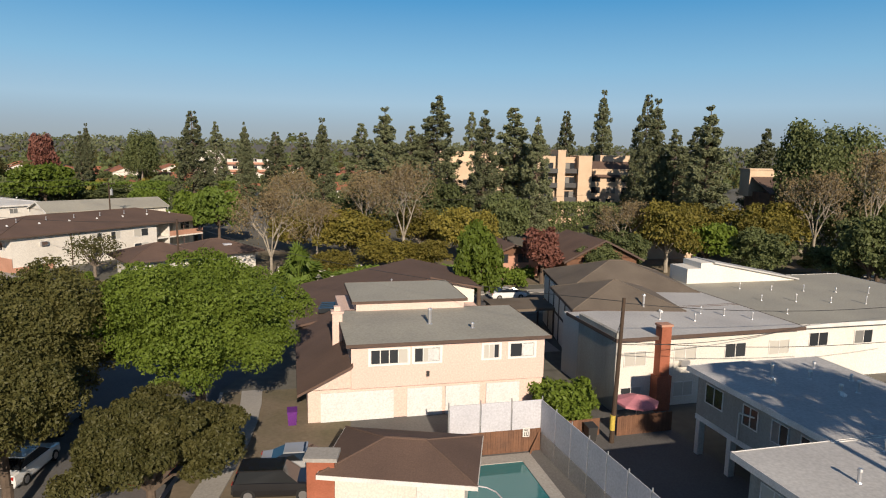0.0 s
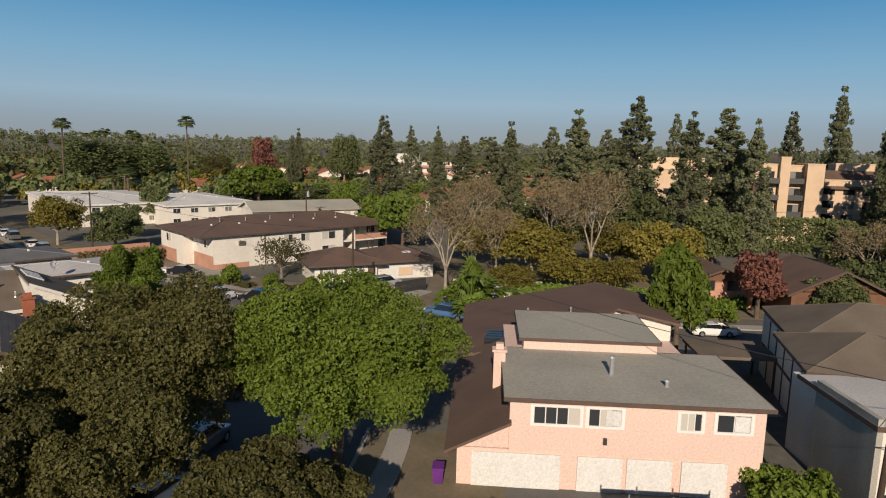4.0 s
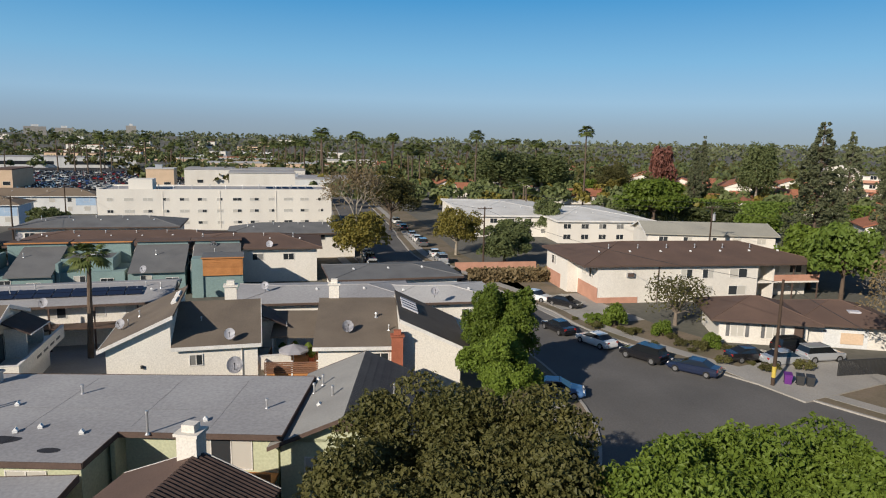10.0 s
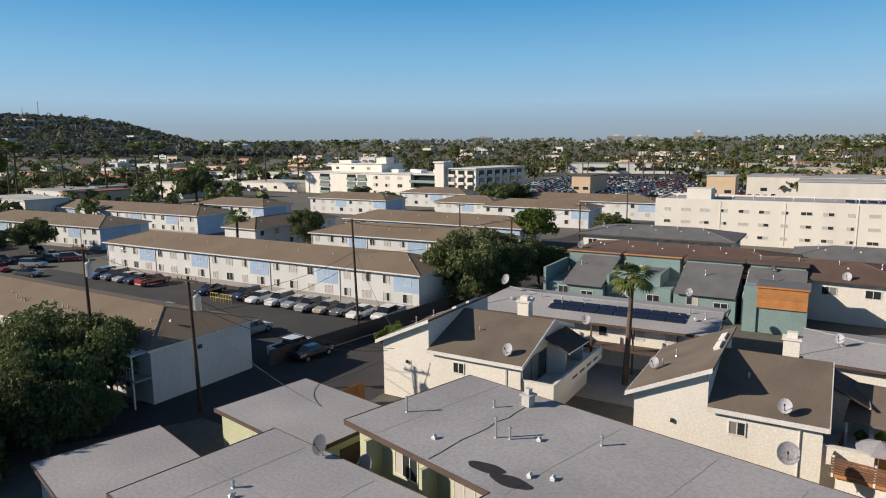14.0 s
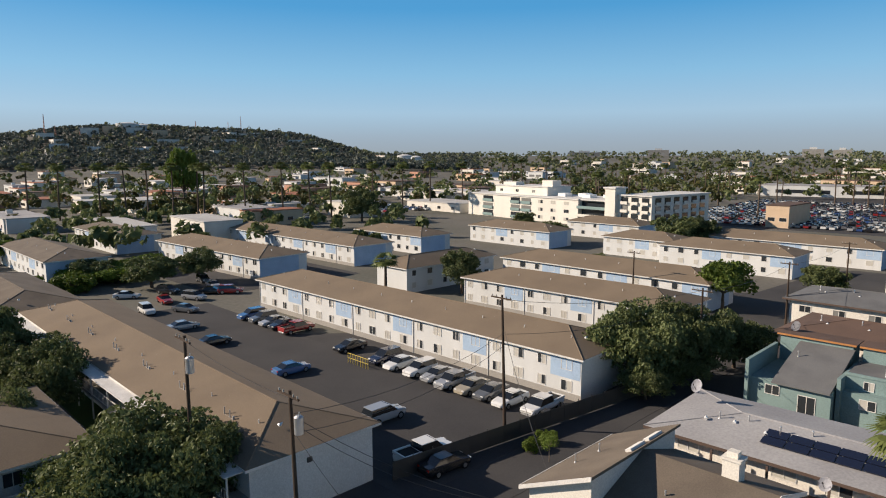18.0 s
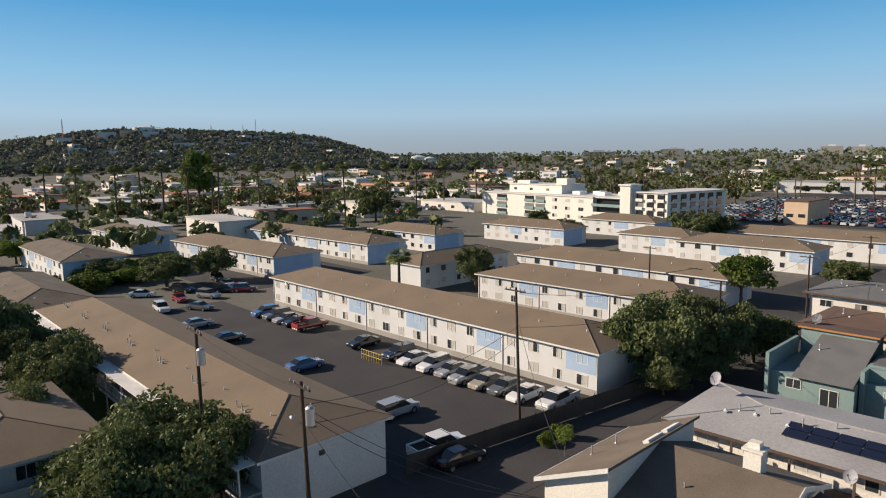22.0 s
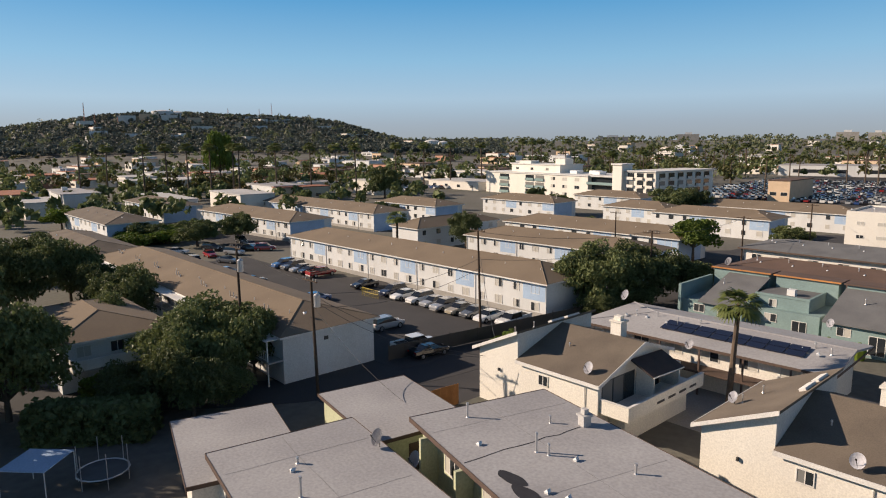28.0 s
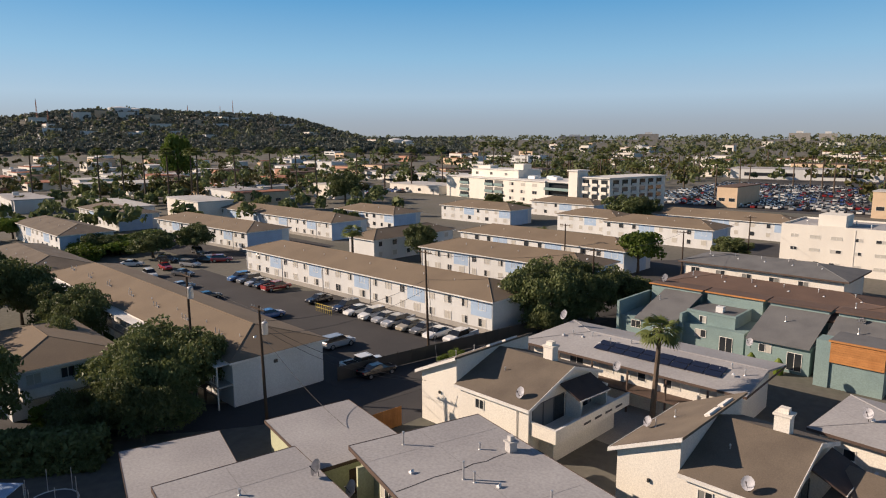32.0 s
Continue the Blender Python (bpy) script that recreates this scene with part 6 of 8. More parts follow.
street_tree(-13.7, 27.4, 7.0, 4.15, LEAF_OLIVE, 84000, 0.098, 6, "rounded street tree with olive leaves above parked cars", 18, 0.25, 1.5)
street_tree(-21.2, 28.2, 8.6, 3.5, LEAF_OLIVE, 58000, 0.10, 9, "dark olive street tree over the pavement", 16, 0.25)
street_tree(-45.9, 56.8, 9.6, 3.1, LEAF_GREEN, 34000, 0.115, 7, "slender fresh green tree at the bend of the street", 12, 0.2, 1.2)
street_tree(-41.8, 52.6, 7.0, 2.9, LEAF_GREEN, 28000, 0.115, 8, "small fresh green tree beside the cream house", 10, 0.2, 1.0)

# patterns for the rest
PATTERN = {
    "dark": broad_tree("tree", "dense dark green garden tree", 9, 4.6, LEAF_DARK, 9000, 0.25, 11, count=20, low=0.5, inner=0.65, tufts=4),
    "green": broad_tree("tree", "bright green leafy garden tree", 8, 5, LEAF_GREEN, 4600, 0.34, 12, count=12, low=1.5),
    "olive": broad_tree("tree", "large olive-brown tree along the street", 14, 8, LEAF_OLIVE, 10000, 0.26, 13, count=20, low=2.2, inner=0.65, tufts=4),
    "yellow": broad_tree("tree", "tree with yellow-green autumn leaves", 9.5, 5.5, LEAF_YELLOW, 7500, 0.25, 14, PALEBARK, 18, low=1.0, inner=0.5, tufts=4),
    "yellowgreen": broad_tree("tree", "yellow-green leafy tree between flats", 9, 5, LEAF_BRIGHT, 4200, 0.36, 15, count=12, low=2),
    "red": broad_tree("tree", "small tree with red-brown autumn leaves", 8, 3, LEAF_RED, 2600, 0.30, 16, count=9, low=2.2, inner=0.35),
    "willow": broad_tree("tree", "bright green weeping tree", 8.6, 3.1, LEAF_GREEN, 5200, 0.30, 17, count=9, low=0.8),
    "darkbig": broad_tree("tree", "broad dark green tree with loose shoots", 8.5, 6, LEAF_DARK, 17000, 0.22, 18, count=26, low=0.3, inner=0.7, tufts=5),
    "brownbush": broad_tree("tree", "bare brownish shrub tree", 6, 3.6, LEAF_OLIVE, 1500, 0.17, 19, TWIG, 22, 0.2, 0.5, 0.3),
    "tall": broad_tree("tree", "tall loose dark green eucalyptus", 24, 6, LEAF_DARK, 11000, 0.36, 24, PALEBARK, 30, 0.4, 3),
    "bush": broad_tree("bush", "clipped round green bush", 2.6, 1.9, LEAF_GREEN, 2200, 0.17, 20, count=8, low=0.1),
}


def bare_tree(label, height, radius, seed, leaves):
    """A winter sycamore: pale trunk, forking limbs and twigs with a few russet leaves."""
    q = np.random.default_rng(seed)
    bm, tips = bmesh.new(), []
    tube(bm, (0, 0, -0.2), (0.1, 0, height * 0.28), 0.32, 0.24, n=9)

    def grow(a, d, length, r, depth):
        b = a + d * length
        tube(bm, a, b, r, r * 0.62, n=6 if depth < 2 else 3)
        if depth >= 2:
            tips.append(b)
        if depth == 5:
            return
        for k in range(3 if depth < 4 else 2):
            nd = (d + Vector(q.normal(0, 0.48, 3)) + Vector((0, 0, 0.12))).normalized()
            grow(b, nd, length * q.uniform(0.6, 0.85), r * 0.58, depth + 1)

    for k in range(4):
        a = k * 1.57 + q.uniform(0, 0.8)
        grow(Vector((0.1, 0, height * 0.27)), Vector((math.cos(a) * 0.5, math.sin(a) * 0.5, 1)).normalized(), height * 0.22, 0.16, 0)
    top = max(t.z for t in tips)
    wide = max(math.hypot(t.x, t.y) for t in tips)
    for v in bm.verts:
        v.co.z *= height / top
        v.co.x *= radius / wide
        v.co.y *= radius / wide
    ob = thing("tree", 0, 0, 0, label, "tree")
    pts = np.array([(t.x * radius / wide, t.y * radius / wide, t.z * height / top) for t in tips])
    piece("trunk", mesh_of(bm, PALEBARK, "trunk"), ob, pose(0, 0, 0))
    pick = pts[q.integers(0, len(pts), leaves)] + q.normal(0, 0.45, (leaves, 3))
    piece("crown", leaf_cloud(pick, q.normal(0, 1, (leaves, 3)), 0.17, "crown", LEAF_BROWN, 0.8, 0.6, seed), ob, pose(0, 0, 0))
    return ob


PATTERN["bare"] = bare_tree("nearly bare pale-barked sycamore with russet leaves", 13, 6.2, 31, 2800)


def pine(label, height, radius, seed):
    """A tall conifer: straight trunk, whorls of drooping boughs of uneven length, ragged outline."""
    q = np.random.default_rng(seed)
    bm = bmesh.new()
    tube(bm, (0, 0, -0.2), (0, 0, height * 0.97), 0.34, 0.04, n=8)
    cs, ns = [], []
    z = height * 0.10
    while z < height * 0.985:
        f = (z - height * 0.10) / (height * 0.90)
        reach = radius * min(0.62 + 1.6 * f, (1 - f) ** 0.72 * 1.18) * q.uniform(0.74, 1.05)
        for k in range(9 if f < 0.85 else 5):   # boughs that end in rounded tufts of needles
            a, rr = q.uniform(0, 6.28), reach * q.uniform(0.35, 1.05) + 0.15
            tip = np.array([math.cos(a) * rr, math.sin(a) * rr, z + q.uniform(-1.3, 0.9)])
            tube(bm, (0, 0, z - 0.15 * rr), tuple(tip), 0.06, 0.015, n=3)
            m = int(18 + 34 * min(1, rr / radius))
            tuft = 0.28 + 0.62 * (1 - f) * q.uniform(0.6, 1.2)
            u = q.normal(0, 1, (m, 3))
            u /= np.linalg.norm(u, axis=1)[:, None]
            cs.append(tip + u * [tuft, tuft, tuft * 1.15] * q.uniform(0.5, 1.05, (m, 1)))
            ns.append(u)
        z += height * 0.024
    ob = thing("pine_tree", 0, 0, 0, label, "tree")
    piece("trunk", mesh_of(bm, BARK, "trunk"), ob, pose(0, 0, 0))
    cs, ns = np.concatenate(cs), np.concatenate(ns)
    piece("crown", leaf_cloud(cs, ns, 0.30, "crown", LEAF_PINE, 0.5, 0.5, seed), ob, pose(0, 0, 0))
    return ob


PATTERN["pine"] = pine("tall dark conifer with ragged boughs", 27, 4.9, 41)
PATTERN["pine2"] = pine("tall slender dark conifer", 27, 4.0, 42)


def palm(label, height, fronds, size, seed, material=LEAF_PALM):
    q = np.random.default_rng(seed)
    bm = bmesh.new()
    prev = Vector((0, 0, -0.2))
    for k in range(1, 7):
        p = Vector((0.10 * math.sin(k * 0.7), 0.05 * k, height * k / 6))
        tube(bm, prev, p, 0.26 - 0.016 * k, 0.25 - 0.018 * k, n=8)
        prev = p
    ob = thing("palm_tree", 0, 0, 0, label, "palm tree")
    piece("trunk", mesh_of(bm, BARK, "trunk"), ob, pose(0, 0, 0))
    v, f = [], []
    for k in range(fronds):
        a, e = k * 2.399, q.uniform(-0.75, 1.15)
        d = Vector((math.cos(a) * math.cos(e), math.sin(a) * math.cos(e), math.sin(e)))
        side = d.cross(Vector((0, 0, 1))).normalized()
        up = side.cross(d)
        stem = prev + d * size * 0.45
        for j in range(9):   # fan of leaflets
            t = (j - 4) / 4 * 1.1
            ld = (d * math.cos(t) + side * math.sin(t)).normalized()
            tip = stem + ld * size * (0.62 - 0.12 * abs(t)) - Vector((0, 0, 0.22 * size))
            w = ld.cross(up).normalized() * size * 0.055
            mid = stem.lerp(tip, 0.5) + up * 0.10 * size
            i = len(v)
            v += [tuple(stem), tuple(mid - w), tuple(tip), tuple(mid + w)]
            f.append((i, i + 1, i + 2, i + 3))
        i = len(v)
        w = side * 0.03
        v += [tuple(prev - w), tuple(prev + w), tuple(stem + w), tuple(stem - w)]
        f.append((i, i + 1, i + 2, i + 3))
    me = bpy.data.meshes.new("crown")
    me.from_pydata(v, [], f)
    me.materials.append(material)
    piece("crown", me, ob, pose(0, 0, 0))
    return ob


PATTERN["palmw"] = palm("tall fan palm with ragged crown", 10, 34, 1.9, 51)
PATTERN["palmtall"] = palm("very tall thin fan palm", 22, 40, 2.3, 52)
PATTERN["shrubpalm"] = palm("low bushy palm with arching bright fronds", 1.2, 34, 3.2, 53, LEAF_BRIGHT)
NATURAL = {"dark": (9, 4.6), "green": (8, 5), "olive": (14, 8), "yellow": (9.5, 5.5), "yellowgreen": (9, 5), "red": (8, 3), "willow": (8.6, 3.1), "darkbig": (8.5, 6), "brownbush": (6, 3.6),
           "bush": (2.6, 1.9), "tall": (24, 6), "bare": (13, 5.5), "pine": (27, 4.6), "pine2": (27, 4.0), "palmw": (10.5, 2.1), "palmtall": (23, 2.8), "shrubpalm": (2.6, 3)}
GROVE_A = [  # round the pink house and in front of the tan flats: kind, x, y, height, crown radius
    ("pine", -53.6, 139.0, 25.7, 3.9),
    ("pine", -27.3, 146.3, 24.9, 3.6),
    ("pine", -20.5, 162.5, 24.6, 4.3),
    ("pine", -13.5, 148.2, 27.6, 5.2),
    ("pine", -1.9, 158.8, 31.3, 5.5),
    ("pine", 8.7, 143.5, 27.1, 4.4),
    ("pine", 15.8, 147.9, 28.1, 5.8),
    ("pine", 19.5, 137.4, 25.5, 3.6),
    ("pine", 34.5, 188.0, 30.0, 2.6),
    ("pine", 45.3, 190.0, 36.0, 4.0),
    ("pine", 49.6, 162.2, 32.8, 4.0),
    ("pine", 45.6, 141.7, 30.0, 3.9),
    ("pine", 49.5, 140.4, 23.8, 3.9),
    ("pine", 50.1, 124.2, 27.5, 4.9),
    ("pine", 82.8, 169.8, 25.4, 4.1),
    ("pine", -125.6, 226.4, 22.4, 2.9),
    ("pine", -42.2, 163.5, 22.2, 3.7),
    ("pine", -54.6, 180.8, 21.7, 3.3),
    ("pine", 7.7, 188.6, 29.3, 2.5),
    ("dark", 67.8, 121.2, 25.6, 5.4),
    ("dark", 78.6, 126.5, 25.0, 5.8),
    ("bare", 71.5, 107.4, 20.0, 6.2),
    ("dark", 30.9, 114.7, 9.8, 4.6),
    ("bare", -22.8, 84.3, 13.1, 5.3),
    ("bare", -6.1, 100.9, 16.4, 6.6),
    ("yellow", -14.5, 100.1, 9.3, 6.6),
    ("yellow", 3.9, 104.6, 9.7, 5.5),
    ("bare", -19.7, 99.5, 10.6, 5.3),
    ("willow", 4.2, 70.5, 10.8, 2.7),
    ("red", 14.1, 89.5, 8.0, 2.8),
    ("yellow", 35.3, 100.3, 11.5, 6.0),
    ("green", 41.8, 100.9, 8.1, 5.2),
    ("yellow", 57.7, 113.3, 11.0, 7.7),
    ("bare", 62.8, 108.2, 16.1, 6.5),
    ("dark", 58.1, 86.0, 11.5, 5.0),
    ("green", -48.0, 124.4, 9.8, 5.2),
    ("shrubpalm", -18.0, 77.9, 5.3, 2.1),
    ("yellow", -7.9, 95.9, 5.2, 5.0),
    ("yellow", -2.0, 96.5, 5.2, 3.8),
    ("dark", 58.0, 93.6, 5.8, 4.8),
    ("yellow", -15.6, 90.8, 4.1, 3.6),
    ("bare", -13.9, 117.7, 14.4, 6.2),
]
GROVE_B = [  # along the bending street
    ("brownbush", -48.7, 88.5, 6.1, 3.9),
    ("bush", -52.8, 82.2, 2.7, 1.7),
    ("yellow", -102.3, 78.9, 9.4, 5.3),
    ("bare", -125.6, 92.4, 15.7, 7.8),
    ("olive", -137.4, 109.6, 13.7, 8.2),
    ("yellow", -100.7, 98.9, 9.2, 4.8),
    ("dark", -87.3, 98.4, 7.4, 4.4),
    ("dark", -117.6, 145.6, 7.2, 3.3),
    ("green", -107.9, 175.4, 12.9, 8.9),
    ("green", -76.5, 169.1, 6.4, 5.0),
    ("yellowgreen", -41.6, 119.1, 11.0, 4.8),
    ("dark", -99.6, 190.7, 6.9, 10.1),
    ("palmw", -150.1, 198.3, 27.3, 4.0),
    ("palmw", -260.4, 160.0, 26.3, 5.6),
    ("palmw", -252.7, 172.8, 24.9, 5.6),
    ("palmw", -184.5, 180.0, 25.4, 4.1),
    ("palmw", -276.9, 208.5, 25.3, 4.3),
    ("palmw", -75.0, 31.4, 10.3, 2.5),
    ("palmw", -146.7, 161.2, 9.4, 4.3),
    ("palmw", -144.2, 166.0, 7.7, 4.3),
    ("red", -155.8, 255.4, 22.0, 5.0),
    ("pine", -133.5, 245.3, 25.6, 2.8),
    ("dark", -192.3, 200.8, 19.5, 11.4),
    ("dark", -187.8, 218.9, 18.3, 10.6),
]
GROVE_C = [  # round the car park and the tan-roofed flats
    ("darkbig", -106.6, 14.2, 9.6, 5.4),
    ("darkbig", -112.3, 19.8, 9.2, 5.2),
    ("darkbig", -117.5, 25.0, 7.0, 4.4),
    ("darkbig", -102.5, 15.6, 3.6, 3.0),
    ("darkbig", -109.0, 19.0, 4.0, 4.0),
    ("yellowgreen", -150.3, 24.7, 8.6, 4.7),
    ("darkbig", -64.6, -15.5, 8.3, 6.1),
    ("darkbig", -80.0, -48.5, 7.4, 4.1),
    ("darkbig", -81.0, -57.0, 10.5, 4.8),
    ("dark", -140.1, -77.0, 7.4, 4.4),
    ("dark", -131.4, -81.4, 6.5, 5.0),
    ("dark", -132.0, -98.3, 5.0, 4.7),
    ("dark", -148.1, -21.4, 8.8, 3.8),
    ("palmw", -127.6, -27.2, 9.7, 2.8),
    ("dark", -163.3, 1.9, 6.9, 3.5),
    ("dark", -221.2, 15.7, 10.0, 7.4),
    ("dark", -223.4, 22.0, 10.0, 4.2),
    ("dark", -228.2, -20.3, 6.9, 4.8),
    ("dark", -266.2, -38.7, 6.2, 4.2),
    ("green", -141.9, -141.1, 5.9, 5.1),
    ("yellowgreen", -273.3, -202.3, 30.2, 7.1),
    ("dark", -267.7, -106.5, 13.9, 7.0),
    ("dark", -170.1, 43.0, 5.8, 4.3),
]
for i, (sp, x, y, h, r) in enumerate(GROVE_A + GROVE_B + GROVE_C):
    if sp == "pine" and i % 2:
        sp = "pine2"
    if sp == "dark" and h > 16:
        sp = "tall"
    if sp == "palmw" and h > 15:
        sp = "palmtall"
    nh, nr = NATURAL[sp]
    put(PATTERN[sp], x, y, (i * 67) % 360, max(r, h * 0.12) / nr * ({"pine": 1.35, "pine2": 1.1}.get(sp, 1.0)), h / nh)
for x, y, s in ((-47, 83, 0.7), (-54.6, 80.5, 0.55), (-41.5, 83.5, 0.6), (8.7, 42.0, 1.0), (10.0, 43.5, 0.9), (7.9, 44.6, 0.8), (9.4, 40.6, 0.7),
                (-57, -20, 1.2), (-53, -17, 1.0), (-62, -30, 1.2), (-72, -40, 1.2), (-88, 8, 0.5), (-86, 7, 0.45), (-9, 80, 1.3), (-3, 84, 1.2), (3, 82, 1.1), (10, 86, 1.0), (-19, 82, 1.5)):
    put(PATTERN["bush"], x, y, x * 31 % 360, s)
for k in range(16):   # clipped hedges and shrubs in front of the brown-roofed flats
    put(PATTERN["bush"], -112 - k * 2.6, -92 - (k % 4) * 3.1, k * 50, 1.5 + 0.4 * (k % 3), 1.3, "loose grey-green shrub beside the car park")
PATTERN["shrub"] = broad_tree("bush", "low loose olive garden shrub", 1.3, 1.1, LEAF_OLIVE, 900, 0.11, 26, TWIG, 6, 0.05, 0.05)
for k in range(20):   # planting in the dry yards along the street
    f = k / 19
    put(PATTERN["shrub"], -57 + 24 * f + (k % 3) * 0.7, 80.2 + 1.2 * math.sin(k * 2.1) + 2.5 * (k % 2), k * 70, 0.42 + 0.16 * (k % 4))
for x, y, s in ((-16.3, 73.5, 1.0), (-17.1, 82.7, 1.1), (-12.5, 80.0, 0.9), (-21, 79.5, 0.8)):
    put(PATTERN["shrubpalm"], x, y, x * 40 % 360, s)
for sp, x, y, h, r in (("dark", -110, 134.9, 9, 3.6), ("dark", -97.7, 111, 7, 4.2), ("palmtall", -140, 158, 12, 3.6), ("palmtall", -136, 155, 11, 3.4), ("yellowgreen", -80, 175.5, 9, 5), ("green", -40, 172, 9, 5)):
    put(PATTERN[sp], x, y, x * 13 % 360, r / {"dark": 4.6, "palmtall": 2.8, "yellowgreen": 5, "green": 5}[sp], h / {"dark": 9, "palmtall": 23, "yellowgreen": 9, "green": 8}[sp])
PATTERN["sapling"] = broad_tree("tree", "thin young tree with sparse pale leaves", 7, 2.0, LEAF_BRIGHT, 900, 0.15, 22, TWIG, 12, 0.07, 2.0, 0.25)
for x, y, s in ((-30.6, 18.6, 0.95), (-32.6, 16.8, 0.9), (-60.4, -26.8, 0.8), (-62.0, -22.0, 0.75), (-84.5, 9.0, 0.4)):
    put(PATTERN["sapling"], x, y, x * 17 % 360, s)
# palms and a loose tree beyond the grey house, whose shade falls on its roof
for sp, x, y, s, sz in (("palmtall", 23.6, 15.5, 1.2, 0.70), ("palmtall", 26.8, 17.5, 1.2, 0.62), ("palmtall", 22.0, 10.0, 1.1, 0.72), ("tall", 28.5, 6.5, 0.7, 0.85)):
    put(PATTERN[sp], x, y, x * 29 % 360, s, sz)
# dense gardens: beside the garages, and between the pink house and the conifers
# tall trees near (-44, -36), out of view, are added to shade the yards
for k, (sp, x, y, h, r) in enumerate((("darkbig", -50.5, -24.5, 10.5, 5.6), ("darkbig", -46, -27, 13, 5), ("darkbig", -61.5, -13.2, 8.5, 4.2), ("darkbig", -57.5, -10.8, 6.5, 3.4), ("darkbig", -67.2, -12.2, 7.5, 3.2), ("darkbig", -44, -36, 13, 6.5), ("darkbig", -58, -47, 13, 6.5), ("darkbig", -36, -24, 12, 6), ("darkbig", -72, -58, 11, 6), ("darkbig", -67, -34, 7, 3.6), ("darkbig", -76, -40, 8, 4.2), ("darkbig", -56, -16, 4.5, 3.4), ("darkbig", -60, -10.5, 4, 3.2), ("darkbig", -90, -78, 9, 5),
                                      ("yellow", -26, 112, 8, 5), ("dark", 22, 90, 6, 3.5), ("dark", 27, 96, 7, 4), ("dark", 48, 96, 8, 4.5), ("dark", 66, 96, 9, 5), ("yellow", 52, 104, 9, 5), ("dark", 72, 84, 6, 4), ("dark", 64, 76, 6, 4), ("dark", 76, 118, 14, 6), ("bare", 30, 104, 11, 5), ("yellow", 46, 118, 10, 5.5), ("yellow", 84, 100, 11, 6), ("dark", 90, 128, 16, 7),
                                      ("bare", -30, 128, 14, 6), ("dark", -18, 130, 11, 6), ("yellow", -4, 112, 9, 5), ("dark", 12, 122, 11, 5), ("dark", 0, 128, 13, 6), ("dark", 40, 146, 7, 4), ("dark", 33, 132, 6, 4), ("pine", -8, 156, 24, 4.5), ("pine", -34, 158, 22, 4.5), ("pine", 60, 156, 25, 4.5))):
    nh, nr = NATURAL[sp]
    put(PATTERN[sp], x, y, k * 83 % 360, r / nr * (1.2 if sp == "pine" else 1.0), h / nh)
for name in PATTERN:   # the patterns themselves stand in the woods behind the flats
    i = list(PATTERN).index(name)
    PATTERN[name].matrix_basis = pose(-190 + 9 * i, 236 + 4 * (i % 3), 0, 0, 0, 40 * i)


def hedge(x, y, turn, length, depth, h, material, label, n):
    q = np.random.default_rng(int(length * 10))
    p = np.stack([q.uniform(0, length, n), q.uniform(0, depth, n), q.uniform(0.1, h, n)], 1)
    face = q.integers(0, 4, n)
    p[face == 0, 1] = q.normal(0, 0.15, (face == 0).sum())
    p[face == 1, 2] = h + q.normal(0, 0.18, (face == 1).sum())
    p[face == 2, 1] = depth + q.normal(0, 0.15, (face == 2).sum())
    ob = new("hedge", leaf_cloud(p, q.normal(0, 1, (n, 3)) + [0, -0.4, 0.6], 0.30, "hedge", material, 0.7, 0.7, 5))
    ob.matrix_basis = pose(x, y, 0, 0, 0, turn)
    tagged(ob, label, "hedge", kind="stuff")


hedge(-122, 176, 32, 66, 3, 7.0, LEAF_BRIGHT, "long tall clipped bright green hedge", 9000)
hedge(-119, 171, 32, 60, 3, 4.0, LEAF_DARK, "dark green hedge row", 7000)
hedge(-47.6, -18.4, 119, 9.5, 2.6, 2.7, LEAF_DARK, "dark clipped hedge beside the garages", 7000)
hedge(20, 149, 5, 32, 4, 6.6, LEAF_DARK, "tall dark hedge before the tan flats", 9000)
hedge(-16, 88, 10, 30, 3, 1.5, LEAF_BRIGHT, "mixed yellow-green undergrowth along the yards", 6000)
hedge(-80, 84, 62, 18, 3, 1.6, LEAF_BROWN, "brownish low hedge by the street", 3500)
hedge(58, 118, 10, 60, 10, 5.0, LEAF_DARK, "dark mass of shrubs under the trees", 9000)


# ---- the city to the horizon ----
def far_woods(name, label, n, near, far, a0, a1, hmin, hmax, material, seed, leaves=26, avoid=(), size=1.2):
    """Woods too far to count: ragged clumps of leaves scattered over the plain."""
    q = np.random.default_rng(seed)
    cs, ns = [], []
    ang = np.radians(q.uniform(a0, a1, n))
    dist = near * (far / near) ** q.random(n)
    for a, d in zip(ang, dist):
        x, y = d * math.cos(a) - 25, d * math.sin(a) + 20
        if any(math.hypot(x - ax, y - ay) < ar for ax, ay, ar in avoid):
            continue
        h = q.uniform(hmin, hmax)
        r = h * q.uniform(0.28, 0.5)
        dd = q.normal(0, 1, (leaves, 3))
        dd /= np.linalg.norm(dd, axis=1)[:, None]
        dd[:, 2] = np.abs(dd[:, 2]) * 1.1 - 0.35
        cs.append(np.array([x, y, hill(x, y) + h * 0.58]) + dd * [r, r, h * 0.42] * q.uniform(0.6, 1.05, (leaves, 1)))
        ns.append(dd)
    cs, ns = np.concatenate(cs), np.concatenate(ns)
    ob = new(name, leaf_cloud(cs, ns, size, name, material, 0.6, 0.75, seed))
    ob["kind"] = "stuff"
    tagged(ob, label, "woods", kind="stuff")


